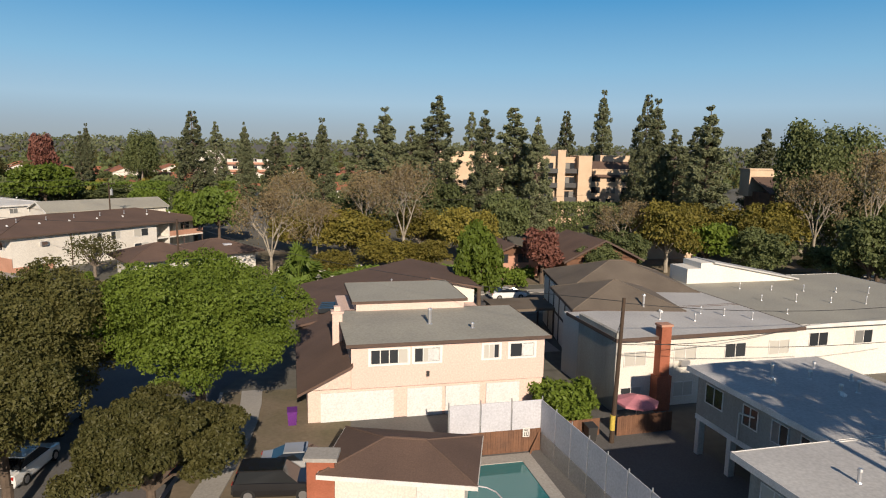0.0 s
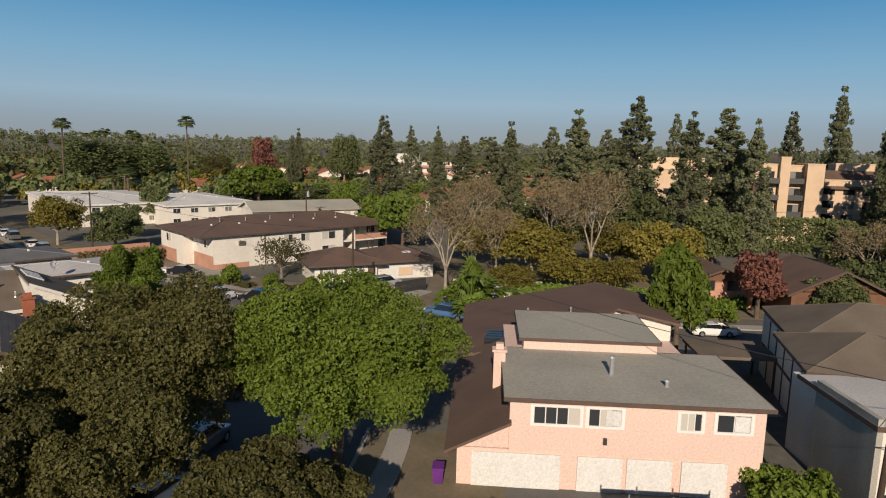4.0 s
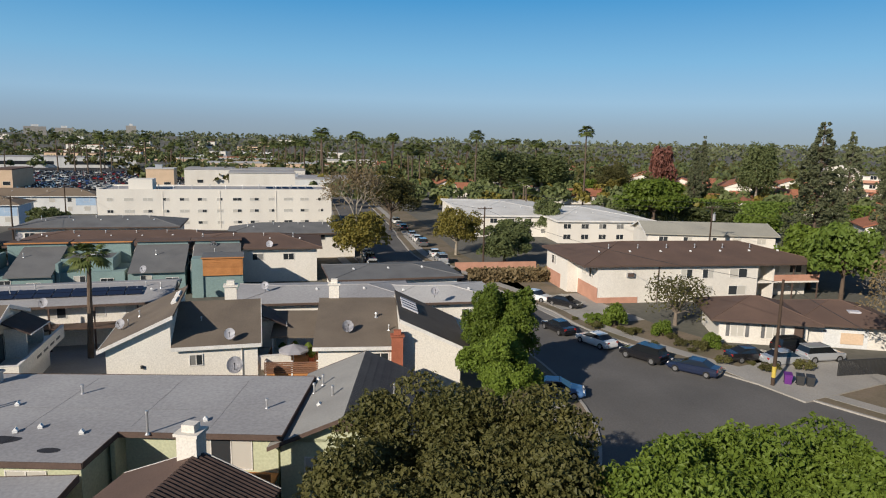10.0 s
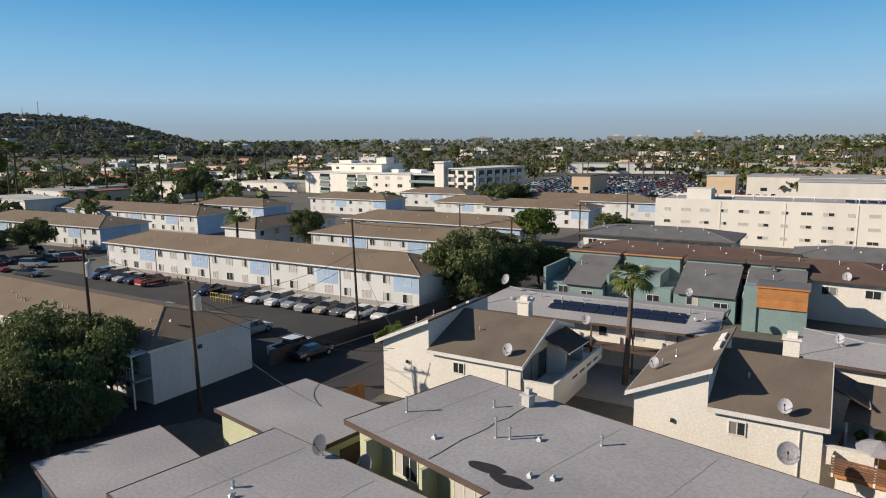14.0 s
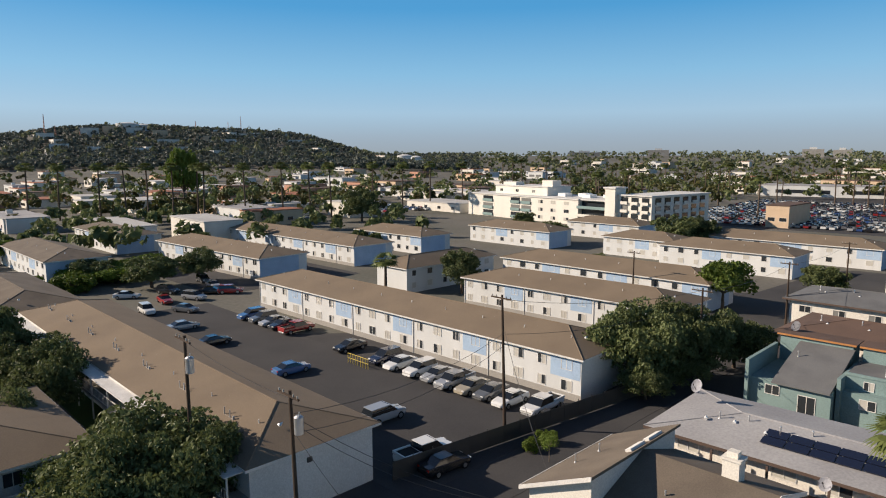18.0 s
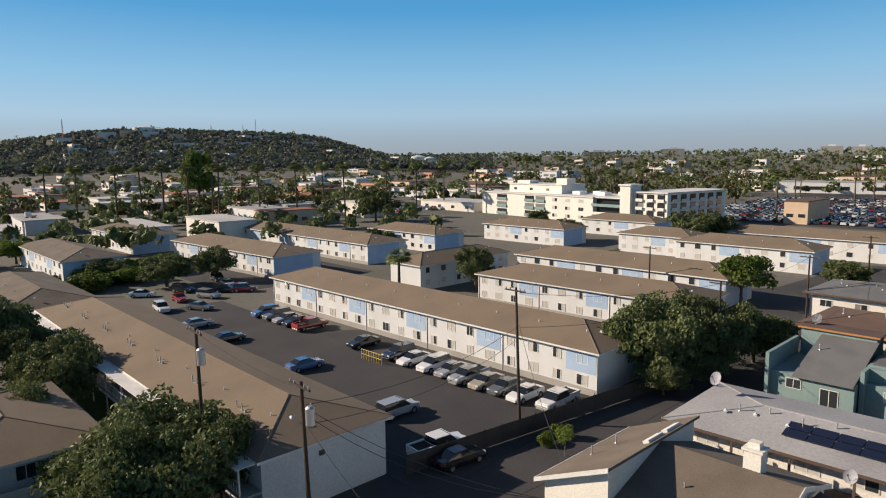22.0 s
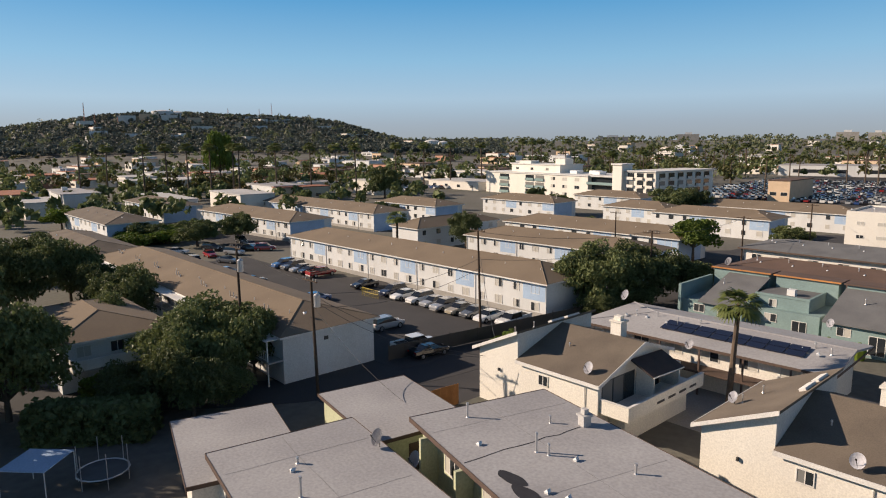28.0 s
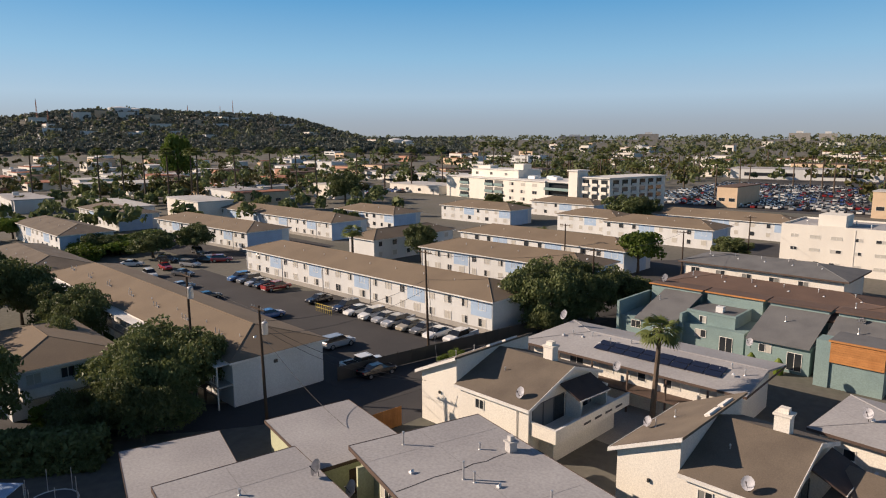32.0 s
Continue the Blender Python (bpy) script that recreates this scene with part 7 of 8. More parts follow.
LOT_C, LOT_D = (-330, 40, 62), (-420, 95, 62)
KEEP = (LOT_C, LOT_D, (-330, -110, 30), (-232, -20, 26), (-296, -42, 55), (-260, 20, 26), (-300, 10, 30))
far_woods("far_woods", "distant dark green street trees over the plain", 2900, 290, 1900, 60, 190, 6, 12, LEAF_DARK, 61, 26, KEEP, 1.3)
far_woods("far_woods", "distant olive and brown trees over the plain", 2000, 280, 1900, 60, 190, 6, 12, LEAF_OLIVE, 62, 26, KEEP, 1.3)
far_woods("far_woods", "scattered street trees before the hill", 700, 290, 1900, 190, 250, 6, 12, LEAF_DARK, 68, 30, KEEP, 1.3)
far_woods("far_woods", "scattered olive trees before the hill", 500, 280, 1900, 190, 250, 6, 11, LEAF_OLIVE, 69, 30, KEEP, 1.3)
far_woods("far_woods", "far tree belt at the horizon", 4600, 1100, 4200, 60, 250, 4, 21, LEAF_PINE, 63, 14, KEEP, 3.0)
far_woods("far_woods", "leafy quarter behind the street", 260, 190, 330, 62, 150, 5, 10, LEAF_DARK, 64, 110, KEEP, 0.9)
far_woods("far_woods", "autumn trees behind the street", 150, 180, 330, 62, 150, 5, 9, LEAF_YELLOW, 65, 80, KEEP, 0.8)
far_woods("far_woods", "wooded slopes of the low hill", 7000, 1000, 2250, 198, 250, 8, 14, LEAF_HAZED, 66, 18, (), 2.8)
far_woods("far_woods", "trees between the shops", 200, 190, 420, 188, 240, 5, 9, LEAF_DARK, 67, 46, KEEP)


# ---- cars ----
PAINTS = {"white": (0.72, 0.72, 0.70), "silver": (0.38, 0.39, 0.40), "grey": (0.14, 0.145, 0.15), "black": (0.012, 0.012, 0.014), "navy": (0.012, 0.02, 0.05), "red": (0.32, 0.02, 0.02), "blue": (0.06, 0.14, 0.30), "champagne": (0.42, 0.37, 0.28)}
PAINT = {k: gloss("car_paint_" + k, v, 0.22, 0.15 if k in ("silver", "grey", "champagne") else 0.0, 0.6, 0.8) for k, v in PAINTS.items()}
LAMP = gloss("clear_lamp_lens", (0.75, 0.75, 0.72), 0.1, 0, 0.8)
TAIL = gloss("red_lamp_lens", (0.35, 0.02, 0.015), 0.15, 0, 0.7)
RIM = gloss("alloy_rim", (0.45, 0.45, 0.46), 0.3, 0.8)
# body: (x, underside, shoulder, half width); cabin: (x, base, half width, top, top half width)
SHAPES = {
    "sedan": ([(-2.35, 0.42, 0.72, 0.72), (-2.25, 0.24, 0.95, 0.84), (-1.5, 0.2, 1.0, 0.9), (0, 0.19, 0.96, 0.91), (1.2, 0.2, 0.93, 0.9), (2.1, 0.24, 0.78, 0.84), (2.35, 0.38, 0.6, 0.68)],
              [(-1.75, 0.98, 0.78), (-0.85, 1.42, 0.60), (0.25, 1.45, 0.62), (1.2, 0.92, 0.80)]),
    "suv": ([(-2.3, 0.5, 0.95, 0.8), (-2.2, 0.32, 1.08, 0.9), (-1.0, 0.28, 1.1, 0.94), (0.6, 0.28, 1.08, 0.94), (1.4, 0.3, 1.04, 0.93), (2.15, 0.34, 0.9, 0.86), (2.35, 0.5, 0.7, 0.72)],
            [(-2.15, 1.06, 0.84), (-1.85, 1.72, 0.68), (0.3, 1.74, 0.68), (1.15, 1.05, 0.84)]),
    "pickup": ([(-2.75, 0.5, 0.95, 0.86), (-2.65, 0.42, 1.05, 0.93), (-0.85, 0.38, 1.06, 0.95), (0.9, 0.38, 1.06, 0.95), (1.5, 0.38, 1.06, 0.94), (2.5, 0.42, 0.98, 0.9), (2.75, 0.55, 0.75, 0.8)],
               [(-0.85, 1.04, 0.86), (-0.7, 1.72, 0.7), (0.75, 1.74, 0.7), (1.5, 1.05, 0.86)]),
}


def car_pattern(kind, paint):
    key = ("car", kind, paint)
    if key in CACHE:
        return None
    body, cab = SHAPES[kind]
    ob = thing("pickup_truck" if kind == "pickup" else "car", 0, 0, 0, {"sedan": "%s saloon car parked on asphalt", "suv": "%s estate or off-road car, parked", "pickup": "%s pickup truck with open bed, parked"}[kind] % paint, "car", "parked cars")
    bm = bmesh.new()
    rows = []
    for x, lo, hi, w in body:
        rows.append([bm.verts.new((x, y, z)) for y, z in ((-w * 0.9, lo), (-w, lo + 0.15), (-w * 1.0, (lo + hi) / 2), (-w * 0.94, hi - 0.05), (-w * 0.8, hi), (w * 0.8, hi), (w * 0.94, hi - 0.05), (w * 1.0, (lo + hi) / 2), (w, lo + 0.15), (w * 0.9, lo))])
    for a, b in zip(rows, rows[1:]):
        for k in range(10):
            j = (k + 1) % 10
            bm.faces.new((a[k], a[j], b[j], b[k]))
    bm.faces.new(rows[0][::-1])
    bm.faces.new(rows[-1])
    bmesh.ops.recalc_face_normals(bm, faces=bm.faces[:])
    part("body", bm, PAINT[paint], ob)
    bm, rf = bmesh.new(), bmesh.new()
    rows = []
    (x0, z0, w0), (x1, z1, w1), (x2, z2, w2), (x3, z3, w3) = cab
    v = [bm.verts.new(c) for c in ((x0, -w0, z0 - 0.03), (x3, -w3, z3 - 0.03), (x3, w3, z3 - 0.03), (x0, w0, z0 - 0.03), (x1, -w1, z1 - 0.03), (x2, -w2, z2 - 0.03), (x2, w2, z2 - 0.03), (x1, w1, z1 - 0.03))]
    for f in ((0, 1, 5, 4), (1, 2, 6, 5), (2, 3, 7, 6), (3, 0, 4, 7), (4, 5, 6, 7)):
        bm.faces.new([v[i] for i in f])
    part("window_band", bm, CARGLASS, ob)
    slab(rf, [(x1 - 0.12, -w1 - 0.03, z1 - 0.02), (x2 + 0.1, -w2 - 0.03, z2 - 0.03), (x2 + 0.1, w2 + 0.03, z2 - 0.03), (x1 - 0.12, w1 + 0.03, z1 - 0.02)], 0.07)
    part("cabin_roof", rf, PAINT[paint], ob)
    if kind == "pickup":
        part("bed", boxes((-2.6, -0.78, 1.0, -0.92, 0.78, 1.075)), RUBBER, ob)
        part("bed_side", boxes((-2.68, 0.78, 0.95, -0.9, 0.93, 1.2), (-2.68, -0.93, 0.95, -0.9, -0.78, 1.2), (-2.72, -0.93, 0.95, -2.62, 0.93, 1.2)), PAINT[paint], ob)
    wx = 1.42 if kind != "pickup" else 1.7
    wr = 0.33 if kind == "sedan" else 0.38
    for sx in (-wx, wx):
        for sy in (-1, 1):
            key2 = ("tyre", wr)
            if key2 not in CACHE:
                CACHE[key2] = (mesh_of(tubes(((0, -0.11, 0), (0, 0.11, 0), wr), n=16), RUBBER, "tyre"), mesh_of(tubes(((0, -0.125, 0), (0, 0.125, 0), wr * 0.62), n=10), RIM, "rim"))
            tm, rm = CACHE[key2]
            wheel = piece("wheel", tm, ob, pose(sx, sy * 0.83, wr))
            piece("rim", rm, wheel, pose(0, 0, 0))
    x, lo, hi, w = body[-2]
    for sy in (-1, 1):
        part("headlight", boxes((x + 0.02, sy * 0.55 - 0.17, hi - 0.2, x + 0.16, sy * 0.55 + 0.17, hi - 0.04)), LAMP, ob)
    x, lo, hi, w = body[1]
    for sy in (-1, 1):
        part("tail_light", boxes((x - 0.08, sy * 0.62 - 0.14, hi - 0.26, x + 0.05, sy * 0.62 + 0.14, hi - 0.06)), TAIL, ob)
    for b in ((body[0][0] - 0.04, -0.7, 0.38, body[0][0] + 0.2, 0.7, 0.56), (body[-1][0] - 0.2, -0.62, 0.34, body[-1][0] + 0.04, 0.62, 0.5)):
        part("bumper", boxes(b), PAINT[paint] if kind != "pickup" else METAL, ob)
    CACHE[key] = ob
    return ob


def car(kind, paint, x, y, turn, s=1.0):
    first = car_pattern(kind, paint)
    m = pose(x, y, 0.045, 0, 0, turn)
    if first:
        first.matrix_basis = m
    else:
        copy_thing(CACHE[("car", kind, paint)], m)


LF, LU, LV = Vector((-99.1, 9.3)), Vector((math.cos(radians(66.5)), math.sin(radians(66.5)))), Vector((-math.sin(radians(66.5)), math.cos(radians(66.5))))
for s, kind, paint, off in ((-1.6, "pickup", "white", 4.7), (-5.2, "sedan", "white", 5.4), (-8.0, "sedan", "grey", 5.2), (-10.6, "sedan", "champagne", 5.4), (-13.3, "pickup", "silver", 5.4), (-16.2, "sedan", "silver", 5.2), (-19.0, "suv", "white", 5.4),
                            (-22.6, "sedan", "white", 5.4), (-25.6, "suv", "navy", 5.2), (-33.0, "sedan", "black", 5.2), (-46.2, "pickup", "red", 5.0), (-49.6, "sedan", "black", 5.2), (-52.4, "sedan", "silver", 5.2), (-55.4, "suv", "grey", 5.2), (-58.6, "suv", "blue", 5.4)):
    p = LF + LU * s - LV * off
    car(kind, paint, p.x, p.y, -23.5 + (s % 3 - 1) * 1.5 if kind != "pickup" or paint != "red" else 156.5)
car("suv", "silver", -87.6, -8.2, 155)
car("pickup", "white", -81.3, -1.2, 150)
car("sedan", "black", -80.0, 1.2, 150)
car("sedan", "blue", -96.6, -25, 155)
car("sedan", "black", -103, -42, 155)
car("sedan", "silver", -108, -52, 155)
for k, (x, y) in enumerate(((-121.5, -68.5), (-125.5, -65.5), (-131, -66.2), (-114, -65.2), (-117.3, -60), (-132.6, -63), (-136, -70), (-128, -74), (-122, -78), (-140, -76))):
    car(("sedan", "suv")[k % 2], ("red", "silver", "black", "white", "grey")[k % 5], x, y, 60 + 30 * (k % 3))
for kind, paint, x, y, a in (("sedan", "black", -55.0, 74.8, 165), ("sedan", "white", -49.3, 74.2, 174), ("suv", "black", -43.4, 74.0, 181), ("sedan", "navy", -38.4, 74.6, 192), ("sedan", "black", -37.0, 82.6, 60), ("sedan", "silver", -34.4, 84.4, 62), ("suv", "black", -35.4, 89.0, 62), ("suv", "silver", -32.6, 88.4, 62),
                             ("sedan", "white", -67.0, 84.2, 10), ("sedan", "black", -62.4, 84.8, 8), ("suv", "white", -89.4, 86.2, 155), ("suv", "black", -84.0, 83.8, 158), ("sedan", "blue", -42.4, 59.9, 40),
                             ("sedan", "white", -23.4, 33.0, 92), ("suv", "grey", -25.0, 39.0, 95), ("sedan", "grey", -29.0, 48.5, 118), ("suv", "black", -8.6, 31.2, 6), ("sedan", "silver", -7.9, 33.9, 8), ("sedan", "champagne", 8.9, 80.4, 4), ("pickup", "blue", -19.9, 75.7, 170), ("sedan", "red", -15.9, 33.5, 88)):
    car(kind, paint, x, y, a)
for k in range(10):   # both kerbs of the far street
    x, y = -99 - 4.9 * k, 79.0 + 2.55 * k
    if k not in (4, 9, 10):
        car(("sedan", "suv", "sedan")[k % 3], ("white", "navy", "silver", "black", "grey")[k % 5], x, y, 152)
    x, y = -96.5 - 5.6 * k, 91.8 + 2.9 * k
    if k not in (2, 6, 11):
        car(("suv", "sedan", "sedan")[k % 3], ("silver", "white", "black", "grey", "white")[k % 5], x, y, 152)


def car_field(name, label, x0, y0, turn, rows, cols, pitch, aisle, seed):
    """A full parking field far off: one body of many cars."""
    q = np.random.default_rng(seed)
    prof = [(-2.2, 0.3), (2.2, 0.3), (2.25, 0.7), (1.2, 0.92), (0.4, 1.4), (-1.2, 1.42), (-1.9, 0.98), (-2.25, 0.9)]
    v, f, gv, gf = [], [], [], []
    u, w = Vector((math.cos(radians(turn)), math.sin(radians(turn)), 0)), Vector((-math.sin(radians(turn)), math.cos(radians(turn)), 0))
    for r in range(rows):
        for c in range(cols):
            if q.random() < 0.14:
                continue
            o = Vector((x0, y0, 0.05)) + u * (c * pitch) + w * (r // 2 * aisle + (r % 2) * 5.2)
            i = len(v)
            hs = q.uniform(0.95, 1.25)
            for side in (-0.86, 0.86):
                v += [tuple(o + w * px_ + u * (side * (0.82 if pz > 1.2 else 1)) + Vector((0, 0, pz * hs))) for px_, pz in prof]
            f += [tuple(range(i, i + 8)), tuple(range(i + 15, i + 7, -1))] + [(i + k, i + 8 + k, i + 8 + (k + 1) % 8, i + (k + 1) % 8) for k in range(8)]
            j = len(gv)
            gv += [tuple(o + w * px_ + u * s + Vector((0, 0, pz * hs))) for px_, pz, s in ((1.2, 0.96, -0.78), (1.2, 0.96, 0.78), (0.42, 1.42, 0.66), (0.42, 1.42, -0.66), (-1.88, 1.02, -0.78), (-1.88, 1.02, 0.78), (-1.2, 1.44, 0.66), (-1.2, 1.44, -0.66))]
            gf += [(j, j + 1, j + 2, j + 3), (j + 4, j + 5, j + 6, j + 7)]
    me = bpy.data.meshes.new(name)
    me.from_pydata(v, [], f)
    me.materials.append(FIELDPAINT)
    ob = tagged(new(name, me), label, "cars", kind="stuff")
    me = bpy.data.meshes.new("windscreens")
    me.from_pydata(gv, [], gf)
    me.materials.append(CARGLASS)
    g = new("windscreens", me)
    g.parent = ob


FIELDPAINT = gloss("mixed_car_paint", (0.5, 0.5, 0.5), 0.25, 0.1, 0.6, 0.6)
_n, _l = FIELDPAINT.node_tree.nodes, FIELDPAINT.node_tree.links
_g, _r = _n.new("ShaderNodeNewGeometry"), _n.new("ShaderNodeValToRGB")
_r.color_ramp.interpolation = "CONSTANT"
for pos, col in ((0.0, (0.7, 0.7, 0.68)), (0.3, (0.35, 0.36, 0.37)), (0.52, (0.015, 0.015, 0.018)), (0.72, (0.12, 0.12, 0.13)), (0.85, (0.25, 0.02, 0.02)), (0.92, (0.03, 0.07, 0.2))):
    e = _r.color_ramp.elements.new(pos) if pos else _r.color_ramp.elements[0]
    e.position, e.color = pos, (*col, 1)
_r.color_ramp.elements.remove(_r.color_ramp.elements[-1]) if _r.color_ramp.elements[-1].position == 1.0 else None
_l.new(_g.outputs["Random Per Island"], _r.inputs[0])
_l.new(_r.outputs[0], _n["Principled BSDF"].inputs["Base Color"])
yard("parking_field", -310, -2, 70, 130, 240, 0.05, LOTASPHALT, "vast asphalt parking field full of cars", "car park")
car_field("parked_cars", "hundreds of parked cars in long rows", -318, 6, 70, 18, 44, 2.75, 17, 71)
car_field("parked_cars", "parked cars along the shops", -268, -180, 62, 4, 20, 2.75, 17, 72)
car_field("parked_cars", "rows of parked cars before the shops", -330, -150, 62, 4, 16, 2.75, 17, 73)
for kind, paint, x, y, tn in (("sedan", "white", 8.4, 79.6, 15), ("sedan", "silver", 27, 86.0, 17), ("sedan", "black", 36, 83.6, 197)):
    car(kind, paint, x, y, tn)


# ---- poles and wires ----
def utility_pole(x, y, h, turn, label, arms=1, transformer=False, lean=0.0, marker=False):
    ob = thing("utility_pole", x, y, turn, label, "utility pole", "utility poles")
    part("pole", tubes(((0, 0, -0.3), (lean, 0, h), 0.17, 0.11), n=10), POLEW, ob)
    for k in range(arms):
        z = h - 0.35 - 0.9 * k
        arm = part("crossarm", boxes((-1.25, -0.2, z, 1.25, -0.08, z + 0.12)), POLEW, ob, m=pose(lean * z / h, 0, 0))
        for xx in (-1.1, -0.6, 0.6, 1.1):
            part("insulator", tubes(((xx, -0.14, z + 0.12), (xx, -0.14, z + 0.3), 0.05), n=6), CONC, arm)
    if transformer:
        part("transformer", tubes(((0.45, 0, h - 2.6), (0.45, 0, h - 1.5), 0.3), ((0.45, 0, h - 1.5), (0.45, 0, h - 1.38), 0.3, 0.16), ((0.55, 0, h - 1.4), (0.55, 0, h - 1.15), 0.05), n=14), METAL, ob)
    if marker:
        part("marker_band", tubes(((0.003, 0, 0.9), (0.006, 0, 1.9), 0.178), n=10), YELLOWP, ob)
    return ob


utility_pole(11.2, 38.3, 9.6, 15, "dark wooden utility pole with yellow band by the forecourt", 0, False, 0.3, True)
utility_pole(-90.1, 3.5, 13.0, 65, "tall brown utility pole with crossarm beside the car park", 1, False, -0.5)
utility_pole(-65.4, -3.4, 11.2, 65, "leaning utility pole with grey transformer", 1, True, -0.5)
utility_pole(-67.2, -13.5, 13.4, 65, "tall dark utility pole with transformer before the flats", 1, True, -0.2)
utility_pole(-112, 20.9, 10.8, 65, "utility pole with crossarm behind the trees", 1)
utility_pole(-139, 33, 10.5, 65, "wooden utility pole in the alley", 1)
utility_pole(-168, 46, 10.5, 65, "utility pole in the alley beside the flats", 1)
utility_pole(-150, 10, 9.5, 65, "wooden utility pole between the flats", 1)
utility_pole(-32.2, 77.0, 9.7, 20, "dark wooden utility pole at the kerb with yellow band", 0, False, 0.0, True)
utility_pole(-88, 94, 10.5, 60, "wooden utility pole at the kerb", 1)
utility_pole(-66.5, 128.5, 11.0, 60, "pole with white box behind the hedge", 1, True)
for k in range(9):
    utility_pole(-255 - 34 * k, -150 + 26 * (k % 4) + 12 * k, 12 + k % 3, 40, "far utility pole among the shops", 1)


def wire(a, b, sag, r=0.022):
    cu = bpy.data.curves.new("wire", "CURVE")
    cu.dimensions, cu.bevel_depth, cu.bevel_resolution = "3D", r, 0
    sp = cu.splines.new("POLY")
    sp.points.add(10)
    a, b = Vector(a), Vector(b)
    for i in range(11):
        t = i / 10
        p = a.lerp(b, t) - Vector((0, 0, sag * 4 * t * (1 - t)))
        sp.points[i].co = (*p, 1)
    cu.materials.append(DARKMETAL)
    return tagged(new("overhead_wire", cu), "thin black overhead wire between poles", "wire", "overhead wires")


for a, b, s in (((-65.6, -3.6, 9.5), (-68.3, 12.0, 4.9), 0.9), ((-65.6, -3.6, 9.0), (-69.3, 11.2, 4.4), 1.2), ((-65.6, -3.6, 9.7), (-90.4, 3.4, 9.4), 1.2), ((-65.6, -3.6, 8.4), (-60.5, 8, 3.1), 0.6), ((-65.6, -3.6, 8.4), (-90.4, 3.4, 8.2), 1.3),
                ((-67.3, -13.5, 12.9), (-65.6, -3.6, 10.6), 0.3), ((-90.4, 3.4, 12.5), (-112, 20.9, 10.5), 0.8), ((-112, 20.9, 10.5), (-139, 33, 10.2), 0.8), ((-139, 33, 10.2), (-168, 46, 10.2), 0.8), ((-90.4, 3.4, 9.2), (-112, 20.9, 9.0), 0.9), ((-90.4, 3.4, 9.2), (-70.5, 12.5, 4.5), 1.0),
                ((11.4, 38.3, 9.3), (40, 46, 8.5), 0.8), ((11.4, 38.3, 8.3), (12.2, 43.2, 5.2), 0.2), ((11.4, 38.3, 6.8), (40, 44, 6.6), 0.8), ((11.4, 38.3, 6.6), (28, 46.5, 6.0), 0.5), ((-32.2, 77, 9.4), (-88, 94, 10.1), 1.2), ((-32.2, 77, 9.4), (11.4, 38.3, 9.4), 1.2),
                ((-88, 94, 10.1), (-170, 136, 10.1), 1.6), ((-66.5, 128.5, 10.6), (-160, 150, 10.4), 2.0), ((-66.5, 128.5, 10.6), (30, 120, 11.0), 2.0), ((-60, 126, 12), (-260, 120, 12), 2.5)):
    wire(a, b, s)

# dishes on the roofs
for x, y, z, a, s in ((-90.5, 20.6, 5.6, 100, 1.3),
                      (-53.9, 36.9, 3.5, 120, 1.4), (-50.9, 11.2, 4.25, 115, 1.25), (-51.3, 13.6, 3.0, 112, 1.25), (-57.3, 37.9, 4.9, 120, 1.0), (-66.9, 21.2, 4.9, 110, 1.1), (-52.9, 46.0, 5.2, 118, 1.1), (-76.4, 28.1, 4.9, 110, 1.0), (-101, 53.0, 5.0, 110, 1.2), (-97.6, 60.0, 5.0, 110, 1.2), (-63.9, 31.6, 5.2, 100, 0.9), (-113.5, 31, 6.2, 100, 1.3), (-90.2, 40.5, 4.5, 100, 1.0), (-71.4, 47.3, 5.1, 110, 0.9), (-59, 60, 5.2, 120, 1.0)):
    dish(x, y, z, a - 55, s)


# ---- small things near the houses ----
def wheelie_bin(x, y, turn, material, label):
    key = ("bin", material.name)
    if key not in CACHE:
        bm = bmesh.new()
        a = [(-0.26, -0.28, 0.06), (0.26, -0.28, 0.06), (0.26, 0.28, 0.06), (-0.26, 0.28, 0.06)]
        b = [(-0.32, -0.36, 0.98), (0.32, -0.36, 0.98), (0.32, 0.36, 0.98), (-0.32, 0.36, 0.98)]
        va, vb = [bm.verts.new(p) for p in a], [bm.verts.new(p) for p in b]
        for i in range(4):
            j = (i + 1) % 4
            bm.faces.new((va[i], va[j], vb[j], vb[i]))
        bm.faces.new(va[::-1])
        bm.faces.new(vb)
        lid = bmesh.new()
        slab(lid, [(-0.34, -0.40, 1.04), (0.34, -0.40, 1.04), (0.34, 0.42, 1.12), (-0.34, 0.42, 1.12)], 0.07)
        CACHE[key] = (mesh_of(bm, material, "bin_body"), mesh_of(lid, material, "lid"), mesh_of(tubes(((-0.3, 0.34, 0.12), (-0.24, 0.34, 0.12), 0.12), n=10), RUBBER, "wheel"))
    ob = thing("wheelie_bin", x, y, turn, label, "bin", "wheelie bins")
    b, l, w = CACHE[key]
    piece("body", b, ob, pose(0, 0, 0))
    piece("lid", l, ob, pose(0, 0, 0))
    piece("wheel", w, ob, pose(0, 0, 0))
    piece("wheel", w, ob, pose(0.54, 0, 0))


wheelie_bin(-9.9, 40.2, 13, PURPLE, "purple wheelie bin beside the garage wall")
wheelie_bin(-31.6, 78.6, 30, PURPLE, "purple wheelie bin at the kerb")
wheelie_bin(-30.8, 79.2, 30, DARKMETAL, "black wheelie bin at the kerb")
wheelie_bin(-30.1, 79.6, 30, DARKMETAL, "black wheelie bin beside the drive")
wheelie_bin(9.9, 38.6, 15, DARKMETAL, "dark wheelie bin against the board fence")
wheelie_bin(-93.2, 6.8, 65, DARKMETAL, "dark bin at the end of the car park")


